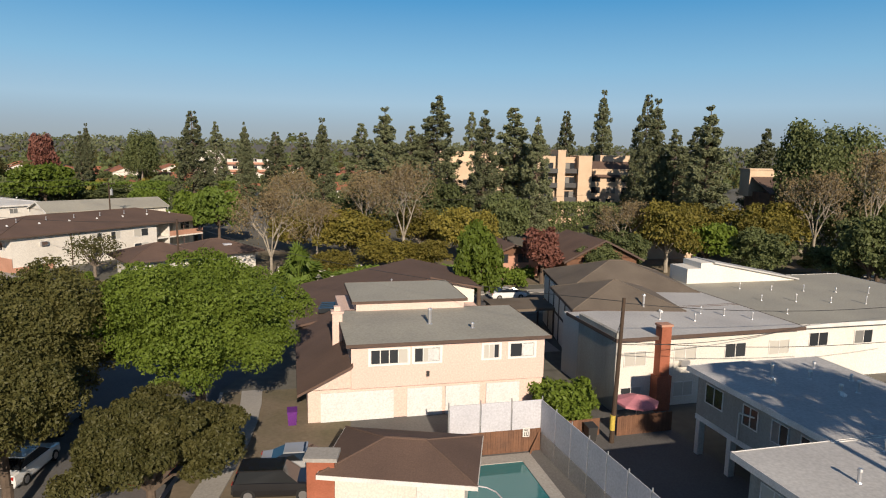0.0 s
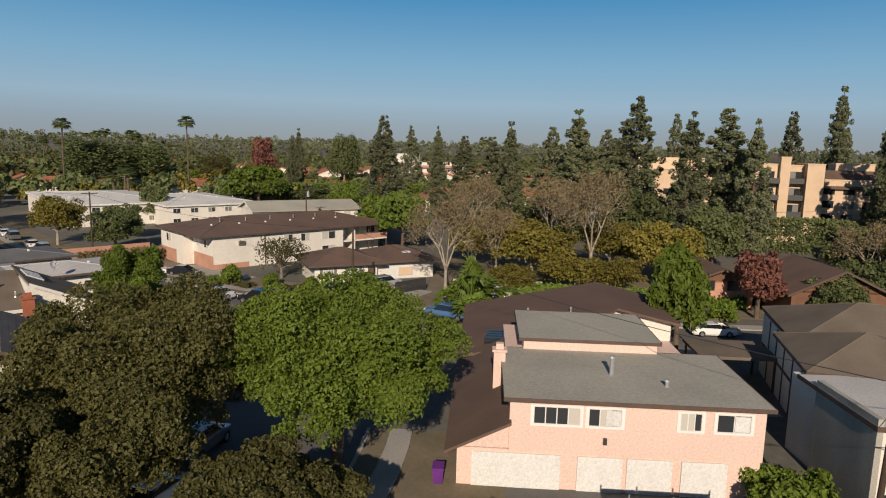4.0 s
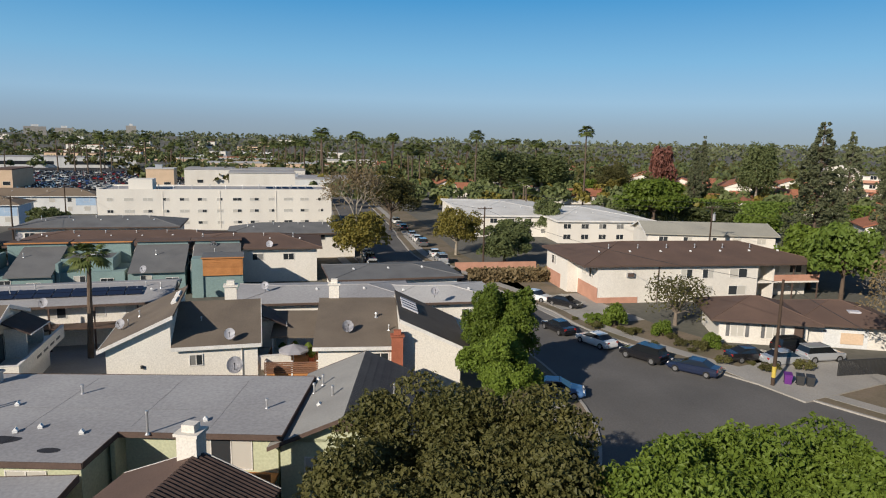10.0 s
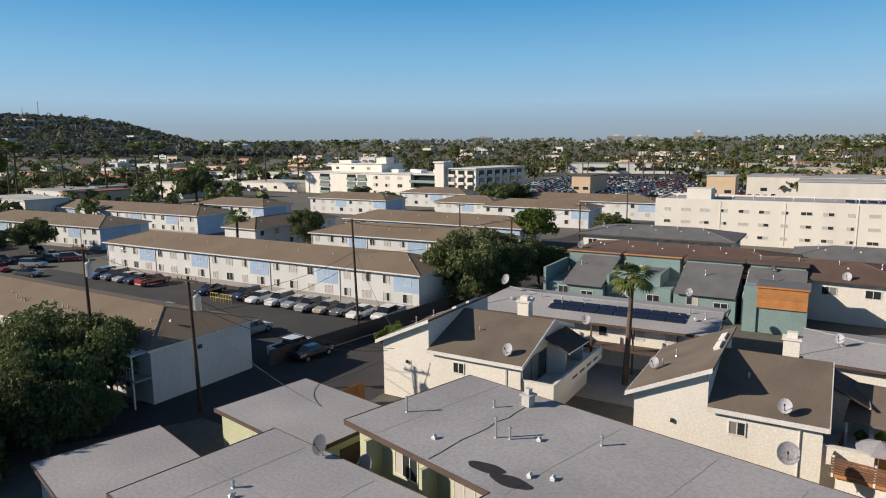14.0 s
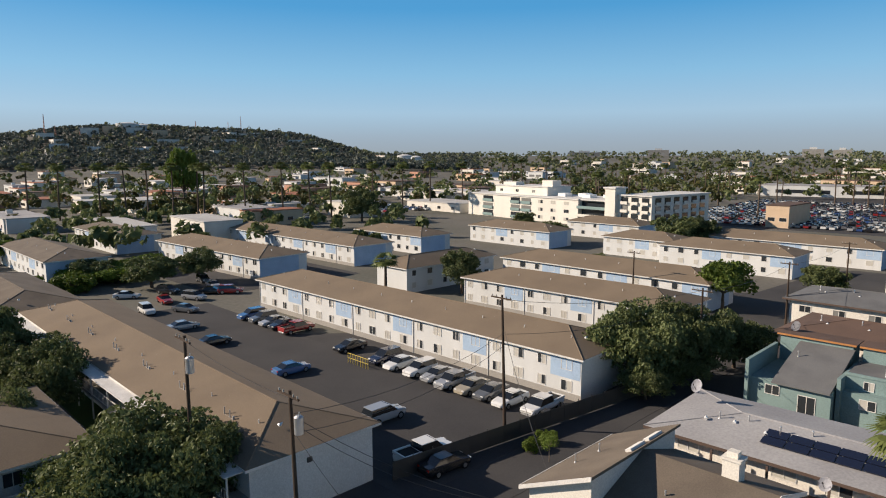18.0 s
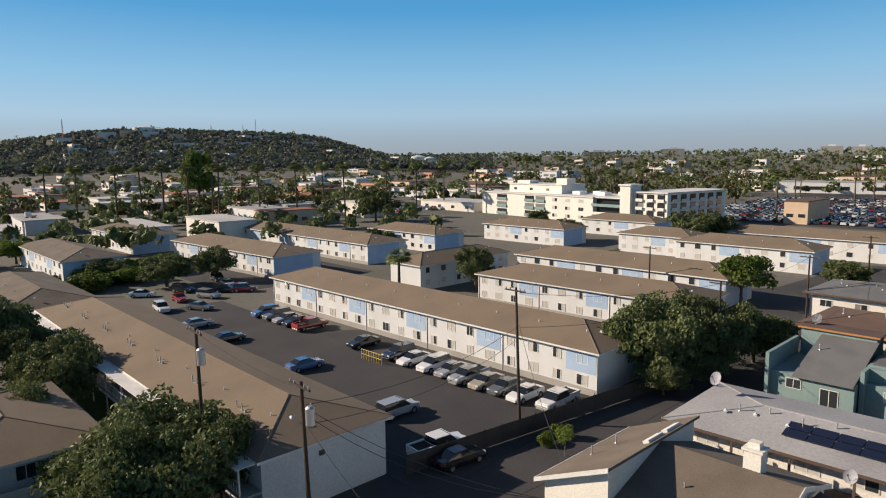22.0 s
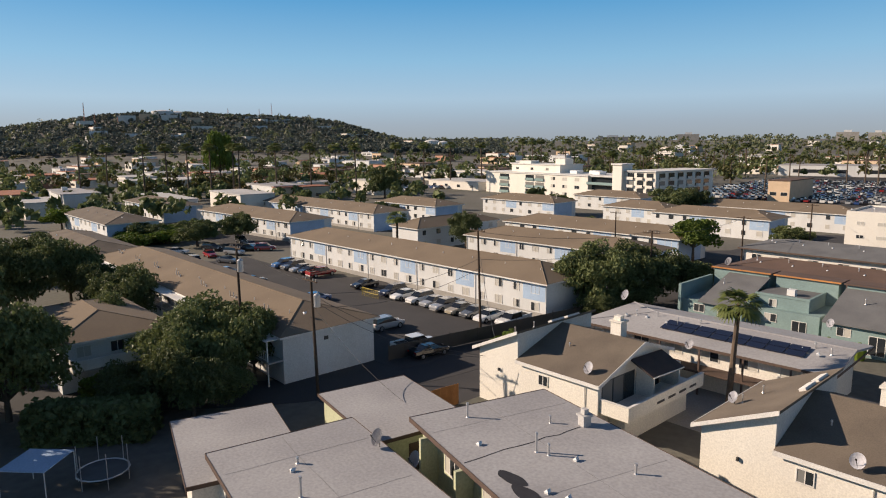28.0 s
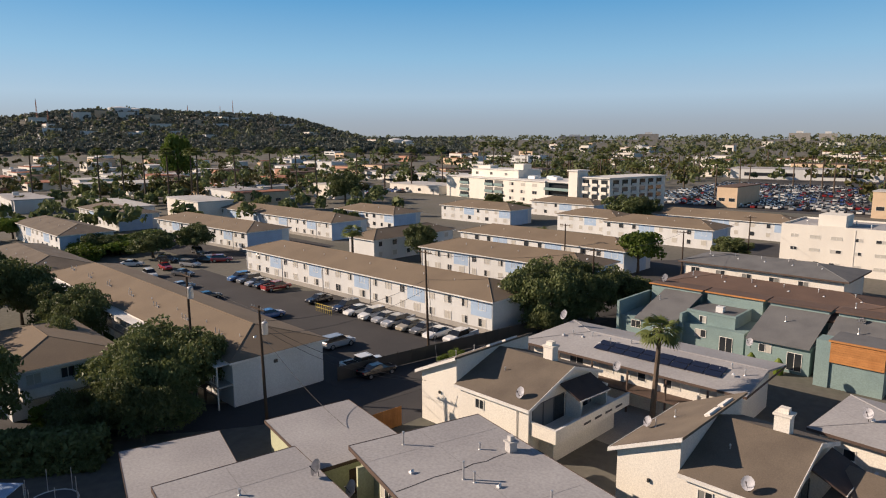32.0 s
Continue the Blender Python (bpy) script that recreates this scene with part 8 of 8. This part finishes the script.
def parasol(x, y, z, cloth, r, h, label):
    ob = thing("parasol", x, y, 0, label, "parasol", z=z)
    part("pole", tubes(((0, 0, 0), (0, 0, h), 0.03), n=6), TRIM, ob)
    bm = bmesh.new()
    top = bm.verts.new((0, 0, h))
    ring = [bm.verts.new((r * math.cos(k * math.tau / 8), r * math.sin(k * math.tau / 8), h - 0.45)) for k in range(8)]
    hem = [bm.verts.new((r * math.cos(k * math.tau / 8), r * math.sin(k * math.tau / 8), h - 0.6)) for k in range(8)]
    for k in range(8):
        j = (k + 1) % 8
        bm.faces.new((top, ring[k], ring[j]))
        bm.faces.new((ring[k], hem[k], hem[j], ring[j]))
    part("canopy", bm, cloth, ob)
    return ob


parasol(13.6, 41.2, 0.0, PINKCLOTH, 1.5, 2.2, "open pink parasol behind the board fence")
dk = thing("roof_deck", -52.6, 43.1, 57, "wooden roof deck with slatted railing between houses", "deck")
part("support_wall", boxes((-4.0, 0.9, -0.1, -0.05, 7.5, 2.1)), CREAM, dk)
part("deck", boxes((-4.2, 0.6, 2.1, -0.05, 7.6, 2.3)), WOOD, dk)
for k in range(6):
    part("slat", boxes((-4.2, 0.55, 2.38 + k * 0.16, -0.05, 0.6, 2.5 + k * 0.16)), FENCEW, dk)
    part("slat", boxes((-4.25, 0.6, 2.38 + k * 0.16, -4.2, 5.0, 2.5 + k * 0.16)), FENCEW, dk)
for x in (-4.2, -2.15, -0.17):
    part("post", boxes((x, 0.58, 2.1, x + 0.12, 0.7, 3.4)), TRIM, dk)
bm = bmesh.new()
slab(bm, [(-4.3, 4.6, 4.2), (-0.1, 4.6, 4.2), (-0.1, 8.8, 5.4), (-4.3, 8.8, 5.4)], 0.16)
part("porch_roof", bm, ROOFDARK, dk)
for x in (-4.2, -0.3):
    part("porch_post", boxes((x, 4.7, 2.3, x + 0.14, 4.84, 4.15)), TRIM, dk)
for x, y in ((-3.4, 5.4), (-2.4, 5.8), (-1.2, 5.3), (-0.8, 3.4)):
    part("planter", tubes(((x, y, 2.3), (x, y, 2.75), 0.22, 0.28), n=10), BRICK, dk)
    part("potted_plant", tubes(((x, y, 2.75), (x, y, 3.1), 0.18, 0.4), ((x, y, 3.1), (x, y, 3.45), 0.4, 0.1), n=7), LEAF_GREEN, dk)
parasol(-55.6, 42.5, 2.3, GREYCLOTH, 1.25, 2.0, "grey parasol on the roof deck")
bf = thing("board_fence", 11.8, 39.3, 15.5, "brown board fence beside the pole", "fence")
for k in range(26):
    part("board", boxes((k * 0.16, 0, 0, k * 0.16 + 0.15, 0.03, 1.35 + 0.02 * (k % 3))), FENCEW, bf)
part("rail", boxes((0, 0.03, 0.3, 4.16, 0.08, 0.4), (0, 0.03, 1.0, 4.16, 0.08, 1.1)), FENCEW, bf)
bf2 = thing("board_fence", 7.6, 38.6, 15.5, "short brown board fence by the wall", "fence")
for k in range(20):
    part("board", boxes((k * 0.16, 0, 0, k * 0.16 + 0.15, 0.03, 1.2)), FENCEW, bf2)
af = thing("alley_fence", -75.5, -3.0, 29.5, "dark chain-link fence along the alley", "fence")
AL = 34
for k in range(18):
    part("post", tubes(((k * 2, 0, 0), (k * 2, 0, 1.9), 0.035), n=6), DARKMETAL, af)
# mesh is one opaque dark sheet, which also stands in for black shade
part("mesh_shade_panel", boxes((0, -0.01, 0.1, AL, 0.01, 1.7)), DARKMETAL, af)
# turn the fence along the alley towards the far end
af.matrix_basis = pose(-76.6, -2.0, 0, 0, 0, 148)
of = thing("board_fence", -64.0, 6.6, 150, "orange-brown board fence behind the garages", "fence")
for k in range(34):
    part("board", boxes((k * 0.16, 0, 0, k * 0.16 + 0.15, 0.03, 1.9 + 0.02 * (k % 2))), WOOD, of)
yf = thing("yellow_frame", -102.6, -20.6, 66.5, "yellow-painted steel frame on the kerb of the car park", "frame")
for k in range(9):
    part("bar", tubes(((k * 0.5, 0, 0), (k * 0.5, 0, 1.3), 0.04), n=6), YELLOWP, yf)
for z in (0.7, 1.3):
    part("rail", tubes(((0, 0, z), (4, 0, z), 0.04), n=6), YELLOWP, yf)
gw = thing("garden_wall", -23.5, 90.4, 14, "low white rendered garden wall under the trees", "wall")
part("wall", boxes((0, 0, -0.1, 12, 0.25, 1.5)), WHITE, gw)
part("coping", boxes((-0.05, -0.05, 1.5, 12.05, 0.3, 1.58)), CONC, gw)
tm = thing("trampoline", -46.6, -8.4, 0, "round trampoline with safety posts in a dark yard", "trampoline")
part("rim", tubes(*[((1.7 * math.cos(k * math.tau / 16), 1.7 * math.sin(k * math.tau / 16), 0.8), (1.7 * math.cos((k + 1) * math.tau / 16), 1.7 * math.sin((k + 1) * math.tau / 16), 0.8), 0.05) for k in range(16)], n=6), METAL, tm)
bm = bmesh.new()
slab(bm, [(1.6 * math.cos(k * math.tau / 16), 1.6 * math.sin(k * math.tau / 16), 0.8) for k in range(16)], 0.03)
part("mat", bm, DARKMETAL, tm)
for k in range(6):
    a = k * math.tau / 6
    part("leg", tubes(((1.7 * math.cos(a), 1.7 * math.sin(a), 0), (1.7 * math.cos(a), 1.7 * math.sin(a), 2.6), 0.03), n=6), METAL, tm)
gt = thing("driveway_gate", -29.6, 84.4, 62, "dark slatted gate across the drive", "gate")
part("gate_frame", boxes((0, 0, 0, 5.5, 0.06, 0.1), (0, 0, 1.6, 5.5, 0.06, 1.7)), DARKMETAL, gt)
for k in range(37):
    part("slat", boxes((k * 0.15, 0.01, 0.1, k * 0.15 + 0.1, 0.05, 1.6)), DARKMETAL, gt)
gw = thing("garden_wall", -20.5, 86.0, 8, "pale low garden wall among shrubs", "wall")
part("wall", boxes((0, 0, -0.1, 16, 0.25, 1.1)), WHITE, gw)
gw2 = thing("garden_wall", -88.5, 88.2, 62, "tan block wall by the street", "wall")
part("wall", boxes((0, 0, -0.1, 14, 0.25, 1.5)), SALMON, gw2)
dg = thing("drain_grate", -9.0, 35.2, 13, "dark slotted drain grate in the driveway", "grate")
for k in range(14):
    part("bar", boxes((0.3 * k, 0, 0.03, 0.3 * k + 0.2, 0.9, 0.075)), DARKMETAL, dg)
ch = thing("brick_pier", -5.9, 29.6, 0, "red brick chimney pier with stone cap", "chimney")
part("pier", boxes((-0.7, -0.5, -0.1, 0.7, 0.5, 3.0)), BRICK, ch)
part("cap", boxes((-0.85, -0.65, 3.0, 0.85, 0.65, 3.2)), CONC, ch)
# lower-left house with outside stair, beside the dark trees
lh = thing("house", -62.5, -40.5, 66, "white two-storey house with tan roof and outside stairs", "house")
wall(lh, 0.4, 0.4, 16, 10, -0.1, 5.0, COOLWHITE)
hip_roof(lh, 0, 0, 16.4, 10.4, 5.0, 1.5, ROOFTAN, 0.5, 0.16, True, True, TRIM)
for k in range(3):
    window(lh, 3 + k * 5, 0.4, 3.3, 1.4, 1.0)
    window(lh, 16, 2.5 + k * 3, 3.3, 1.2, 1.0, 90)
part("landing", boxes((16, 1, 2.4, 18, 9, 2.55)), CONC, lh)
part("railing", boxes((17.9, 1, 2.55, 18, 9, 3.5), (16, 1, 2.55, 17.9, 1.08, 3.5)), TRIM, lh)
for k in range(13):
    part("step", boxes((16.2, 9 + k * 0.26, 2.4 - 0.19 * (k + 1), 17.8, 9.3 + k * 0.26, 2.45 - 0.19 * (k + 1))), CONC, lh)


cn = thing("canopy_tent", -44.8, -13.2, 20, "blue fabric canopy on thin posts", "canopy")
part("canopy", boxes((0, 0, 2.2, 3.2, 3.2, 2.26)), BLUE, cn)
for x, y in ((0, 0), (3.15, 0), (0, 3.15), (3.15, 3.15)):
    part("post", boxes((x, y, 0, x + 0.05, y + 0.05, 2.2)), TRIM, cn)


# ---- the city beyond ----
def shop(x, y, turn, w, d, h, material, roof_m, label, seed):
    q = np.random.default_rng(seed)
    ob = thing("shop_building", x, y, turn, label, "building", "low shops and flats far off")
    ob.location.z = hill(x, y)
    wall(ob, 0, 0, w, d, -3, h, material)
    part("roof", boxes((-0.2, -0.2, h, w + 0.2, d + 0.2, h + 0.35)), roof_m, ob)
    nw = min(4, max(2, int(w / 8)))
    for k in range(nw if math.hypot(x, y) < 420 else 2):
        if math.hypot(x, y) < 420:
            window(ob, w * (k + 0.5) / nw, 0, h * 0.3, 2.4, 1.3, 0, 1, TRIM, PANEDARK)
        else:
            part("window", boxes((w * (0.1 + 0.45 * k), -0.06, h * 0.3, w * (0.45 + 0.45 * k), -0.01, h * 0.62)), PANEDARK, ob)
    if seed % 2:
        part("roof_plant", boxes((w * 0.3, d * 0.3, h + 0.35, w * 0.3 + 2.5, d * 0.3 + 2, h + 1.6)), METAL, ob)
    return ob


q = np.random.default_rng(5)
for x, y, tn, w, d, h, m, rm, lab in (
        (-262, -186, 62, 24, 16, 5, TAN, ROOFPALE, "tan two-storey shop with columns"), (-300, -212, 62, 34, 14, 4, SALMON, ROOFRED, "low shop with red tile roof"), (-332, -170, 62, 16, 12, 4, WHITE, ROOFPALE, "white shop with red front"),
        (-338, -118, 62, 40, 20, 4, WHITE, ROOFPALE, "long white shops with flat roof"), (-400, -150, 62, 40, 20, 5, WHITE, ROOFPALE, "white warehouse shops with flat roofs"), (-380, -90, 62, 44, 22, 5, TAN, ROOFRED, "tan shops with red roof band"),
        (-440, -190, 62, 40, 24, 5, COOLWHITE, ROOFMEM, "pale warehouse with grey flat roof"), (-300, 44, 66, 8, 24, 8, TAN, ROOFBROWN, "plain tan hall beside the parking field"), (-245, 118, 66, 60, 26, 6.5, COOLWHITE, ROOFMEM, "white medical offices with flat roof"), (-292, 112, 66, 50, 24, 8, WHITE, ROOFMEM, "white offices with roof plant"),
        (-208, 98, 66, 20, 14, 10.5, WHITE, ROOFMEM, "white block with dark roof canopy"), (-275, 92, 66, 10, 10, 9, TAN, ROOFPALE, "tan glazed tower block"), (-370, 150, 66, 60, 26, 8, TAN, ROOFPALE, "tan stores behind the parking field"),
        (-520, 60, 75, 90, 26, 7, COOLWHITE, ROOFMEM, "long store across the parking field"), (-480, 170, 75, 70, 26, 7, TAN, ROOFPALE, "tan department store across the lot"), (-196, -176, 62, 40, 12, 5, COOLWHITE, ROOFPALE, "pale blue and white flats"),
        (-205, -235, 62, 40, 12, 5, COOLWHITE, ROOFMEM, "pale flats behind tall palms")):
    shop(x, y, tn, w, d, h, m, rm, lab, int(abs(x)))
for k in range(110):   # scattered low buildings over the plain
    a, d = radians(q.uniform(148, 238)), 360 * (1700 / 360) ** q.random()
    x, y = d * math.cos(a) - 25, d * math.sin(a) + 20
    if any(math.hypot(x - ax, y - ay) < ar * 1.6 for ax, ay, ar in KEEP):
        continue
    shop(x, y, 62 + (k % 2) * 4, q.uniform(14, 44), q.uniform(10, 24), q.uniform(4, 8) + (4 if d > 1200 else 0), (WHITE, COOLWHITE, TAN, CREAM)[k % 4], (ROOFPALE, ROOFMEM, ROOFBROWN, ROOFRED)[k % 4], ("white low building on the plain", "pale low warehouse far off", "tan low building far off", "cream low building far off")[k % 4], k)


def red_house(x, y, turn, w, d, h, label):
    ob = thing("house", x, y, turn, label, "house", "red-roofed houses")
    wall(ob, 0, 0, w, d, -0.1, h, CREAM)
    gable_roof(ob, 0, 0, w, d, h, 2.0, ROOFRED, CREAM, 0.6, 0.25, "x", None)
    for k in range(2):
        window(ob, w * (0.3 + 0.4 * k), 0, h - 1.9, 1.5, 1.2, 0, 1, TRIM, PANEDARK)


for k in range(46):
    a, d = radians(q.uniform(90, 126)), q.uniform(258, 345)
    x, y = d * math.cos(a) - 10, d * math.sin(a) + 20
    red_house(x, y, 30 + 90 * (k % 2), q.uniform(14, 26), 11, 5.5 + 2 * (k % 2), "cream house with red clay tile roof")
for x, y, tn, w, h in ((-140, 246, 30, 24, 4), (-121, 229, 30, 22, 4), (-110, 214, 30, 26, 3.6), (-95, 215, 120, 14, 4.4), (-104, 240, 30, 20, 5), (-84, 226, 30, 24, 4), (-66, 214, 30, 20, 4), (-70, 240, 120, 16, 5), (-44, 222, 30, 24, 4.5), (-52, 198, 120, 14, 4), (-20, 214, 30, 24, 5)):
    red_house(x, y, tn, w, 12, h, "cream house with red clay tile roof behind the hedges")
rt = thing("apartment_block", -98, 262, 30, "white stepped flats with terracotta balconies", "apartment block")
wall(rt, 0, 0, 30, 12, -0.1, 13, WHITE)
wall(rt, 0, 0, 10, 12, 13, 16.5, WHITE)
for r in range(4):
    part("balcony", boxes((8, -1.2, 2 + 3 * r, 28, 0, 2.9 + 3 * r)), SALMON, rt)
    for k in range(5):
        window(rt, 10 + 4 * k, 0, 3.2 + 3 * r, 1.8, 1.2, 0, 2, TRIM, PANEDARK)
for k in range(46):   # houses among the trees along the avenue
    a, d = radians(q.uniform(124, 152)), q.uniform(230, 620)
    x, y = d * math.cos(a) - 25, d * math.sin(a) + 20
    red_house(x, y, 62 + 90 * (k % 2), q.uniform(12, 20), 9, 3.5, "small cream house with red roof among trees")

# tall fan palms over the shops, avenues and the parking field
for az_, d in ((-130.8, 300), (-134.1, 270), (-136.0, 270), (-132.6, 290), (-137.9, 265), (-138.4, 262), (-141.7, 275), (-147.2, 285), (-144.9, 290), (-152.6, 310), (-157.7, 320), (-155.3, 300), (-149.0, 285), (-160.6, 330), (-164.1, 420), (-165.0, 425), (-165.8, 430), (-167.9, 450), (-128, 310), (-126, 300)):
    a = radians(az_)
    put(PATTERN["palmtall"], -37 + d * math.cos(a), 18 + d * math.sin(a), d * 7 % 360, 1.7, (1.02 if d < 400 else 1.1))
for k in range(85):
    a, d = radians(q.uniform(160, 192)), q.uniform(300, 760)
    put(PATTERN["palmtall"], -37 + d * math.cos(a), 18 + d * math.sin(a), k * 50, 1.6, q.uniform(0.6, 0.98))
for k in range(60):
    a, d = radians(q.uniform(128, 156)), q.uniform(270, 700)
    put(PATTERN["palmtall"], -25 + d * math.cos(a), 18 + d * math.sin(a), k * 50, 1.7, q.uniform(0.75, 1.08))

for k in range(64):   # shops and houses between the flats and the hill
    a, d = radians(q.uniform(196, 240)), 235 * (900 / 235) ** q.random()
    x, y = d * math.cos(a) - 25, d * math.sin(a) + 20
    if any(math.hypot(x - ax, y - ay) < ar * 1.5 for ax, ay, ar in KEEP):
        continue
    shop(x, y, 62 + 90 * (k % 3 == 0), q.uniform(16, 36), q.uniform(10, 18), q.uniform(4, 7), (WHITE, COOLWHITE, WHITE, TAN, SALMON)[k % 5], (ROOFPALE, ROOFMEM, ROOFPALE, ROOFRED, ROOFBROWN)[k % 5], ("white shop with pale flat roof", "pale blue-white house with grey roof", "white low block with pale roof", "tan shop with red tile roof", "salmon house with brown roof")[k % 5], 2 * k)

# offices on the skyline, tanks and masts on the hill
for az_, d, w, h, lab in ((171.8, 1900, 48, 26, "grey office slab on the skyline"), (169.9, 1900, 40, 24, "dark office block on the skyline"), (165.3, 1900, 24, 34, "pale round-topped tower on the skyline"), (189, 2100, 100, 18, "long white warehouse on the skyline"), (183, 2100, 60, 24, "pale office on the skyline"), (203, 1300, 26, 16, "white tank hall before the hill")):
    a = radians(az_)
    x, y = -37 + d * math.cos(a), 18 + d * math.sin(a)
    ob = thing("office_tower", x, y, az_ + 90, lab, "office building", "skyline offices", z=hill(x, y) - 6)
    # concrete grey on these walls stands in for the haze over the skyline
    wall(ob, -w / 2, 0, w / 2, 18, -1, h, CONC)
    for r in range(int(h / 5)):
        part("window_band", boxes((-w / 2 - 0.2, -0.3, 2 + r * 5, w / 2 + 0.2, 0, 4 + r * 5)), PANEDARK, ob)
    part("roof_plant", boxes((-w / 6, 4, h, w / 6, 12, h + 5)), COOLWHITE, ob)
for az_, d, w, h in ((-128.5, 1500, 30, 14), (-131.5, 1560, 36, 15), (-133.2, 1600, 40, 14), (-134.6, 1600, 34, 12), (-136.4, 1550, 30, 12), (-139.8, 1500, 34, 9), (-143.0, 1600, 50, 8), (-144.2, 1640, 50, 8), (-141.6, 1450, 30, 9), (-147, 1500, 34, 9), (-150, 1400, 40, 8), (-138, 1300, 28, 9), (-145.2, 1700, 60, 7), (-146.0, 1700, 60, 7), (-142.4, 1720, 60, 7), (-141.2, 1700, 40, 8), (-129.4, 1350, 30, 9), (-132.4, 1300, 40, 8), (-135.3, 1280, 34, 8), (-140.6, 1250, 36, 8), (-143.8, 1250, 30, 7), (-137.2, 1420, 40, 9)):
    a = radians(az_)
    shop(-37 + d * math.cos(a), 18 + d * math.sin(a), az_ + 90, w, 20, h, (COOLWHITE, TAN, WHITE)[int(-az_) % 3], ROOFPALE, "pale flats on the hillside", 2)
for az_, d, r, h in ((-133.5, 1680, 24, 15), (-134.6, 1700, 20, 11), (-155.6, 1500, 17, 17), (-156.6, 1450, 12, 15)):
    a = radians(az_)
    x, y = -37 + d * math.cos(a), 18 + d * math.sin(a)
    ob = thing("storage_tank", x, y, 0, "white round storage tank on the hill", "tank", "storage tanks", z=hill(x, y))
    part("shell", tubes(((0, 0, -6), (0, 0, h), r), n=24), COOLWHITE, ob)
    part("dome", tubes(((0, 0, h), (0, 0, h + 3), r, r * 0.3), n=24), COOLWHITE, ob)
for az_, d, h in ((-127.9, 1500, 52), (-142.0, 1900, 46), (-128.6, 1500, 30), (-141.0, 1900, 30), (-130.2, 1500, 22), (-138.5, 1700, 26)):
    a = radians(az_)
    x, y = -37 + d * math.cos(a), 18 + d * math.sin(a)
    ob = thing("radio_mast", x, y, 0, "thin steel lattice mast on the hill", "mast", "radio masts", z=hill(x, y))
    rows = []
    for k in range(8):
        z0, z1, r0, r1 = h * k / 8, h * (k + 1) / 8, 2.2 - 0.24 * k, 2.2 - 0.24 * (k + 1)
        for j in range(3):
            b0, b1 = j * math.tau / 3, (j + 1) * math.tau / 3
            rows.append(((r0 * math.cos(b0), r0 * math.sin(b0), z0), (r1 * math.cos(b0), r1 * math.sin(b0), z1), 0.32))
            rows.append(((r0 * math.cos(b0), r0 * math.sin(b0), z0), (r1 * math.cos(b1), r1 * math.sin(b1), z1), 0.18))
    part("lattice", tubes(*rows, n=3), SALMON, ob)
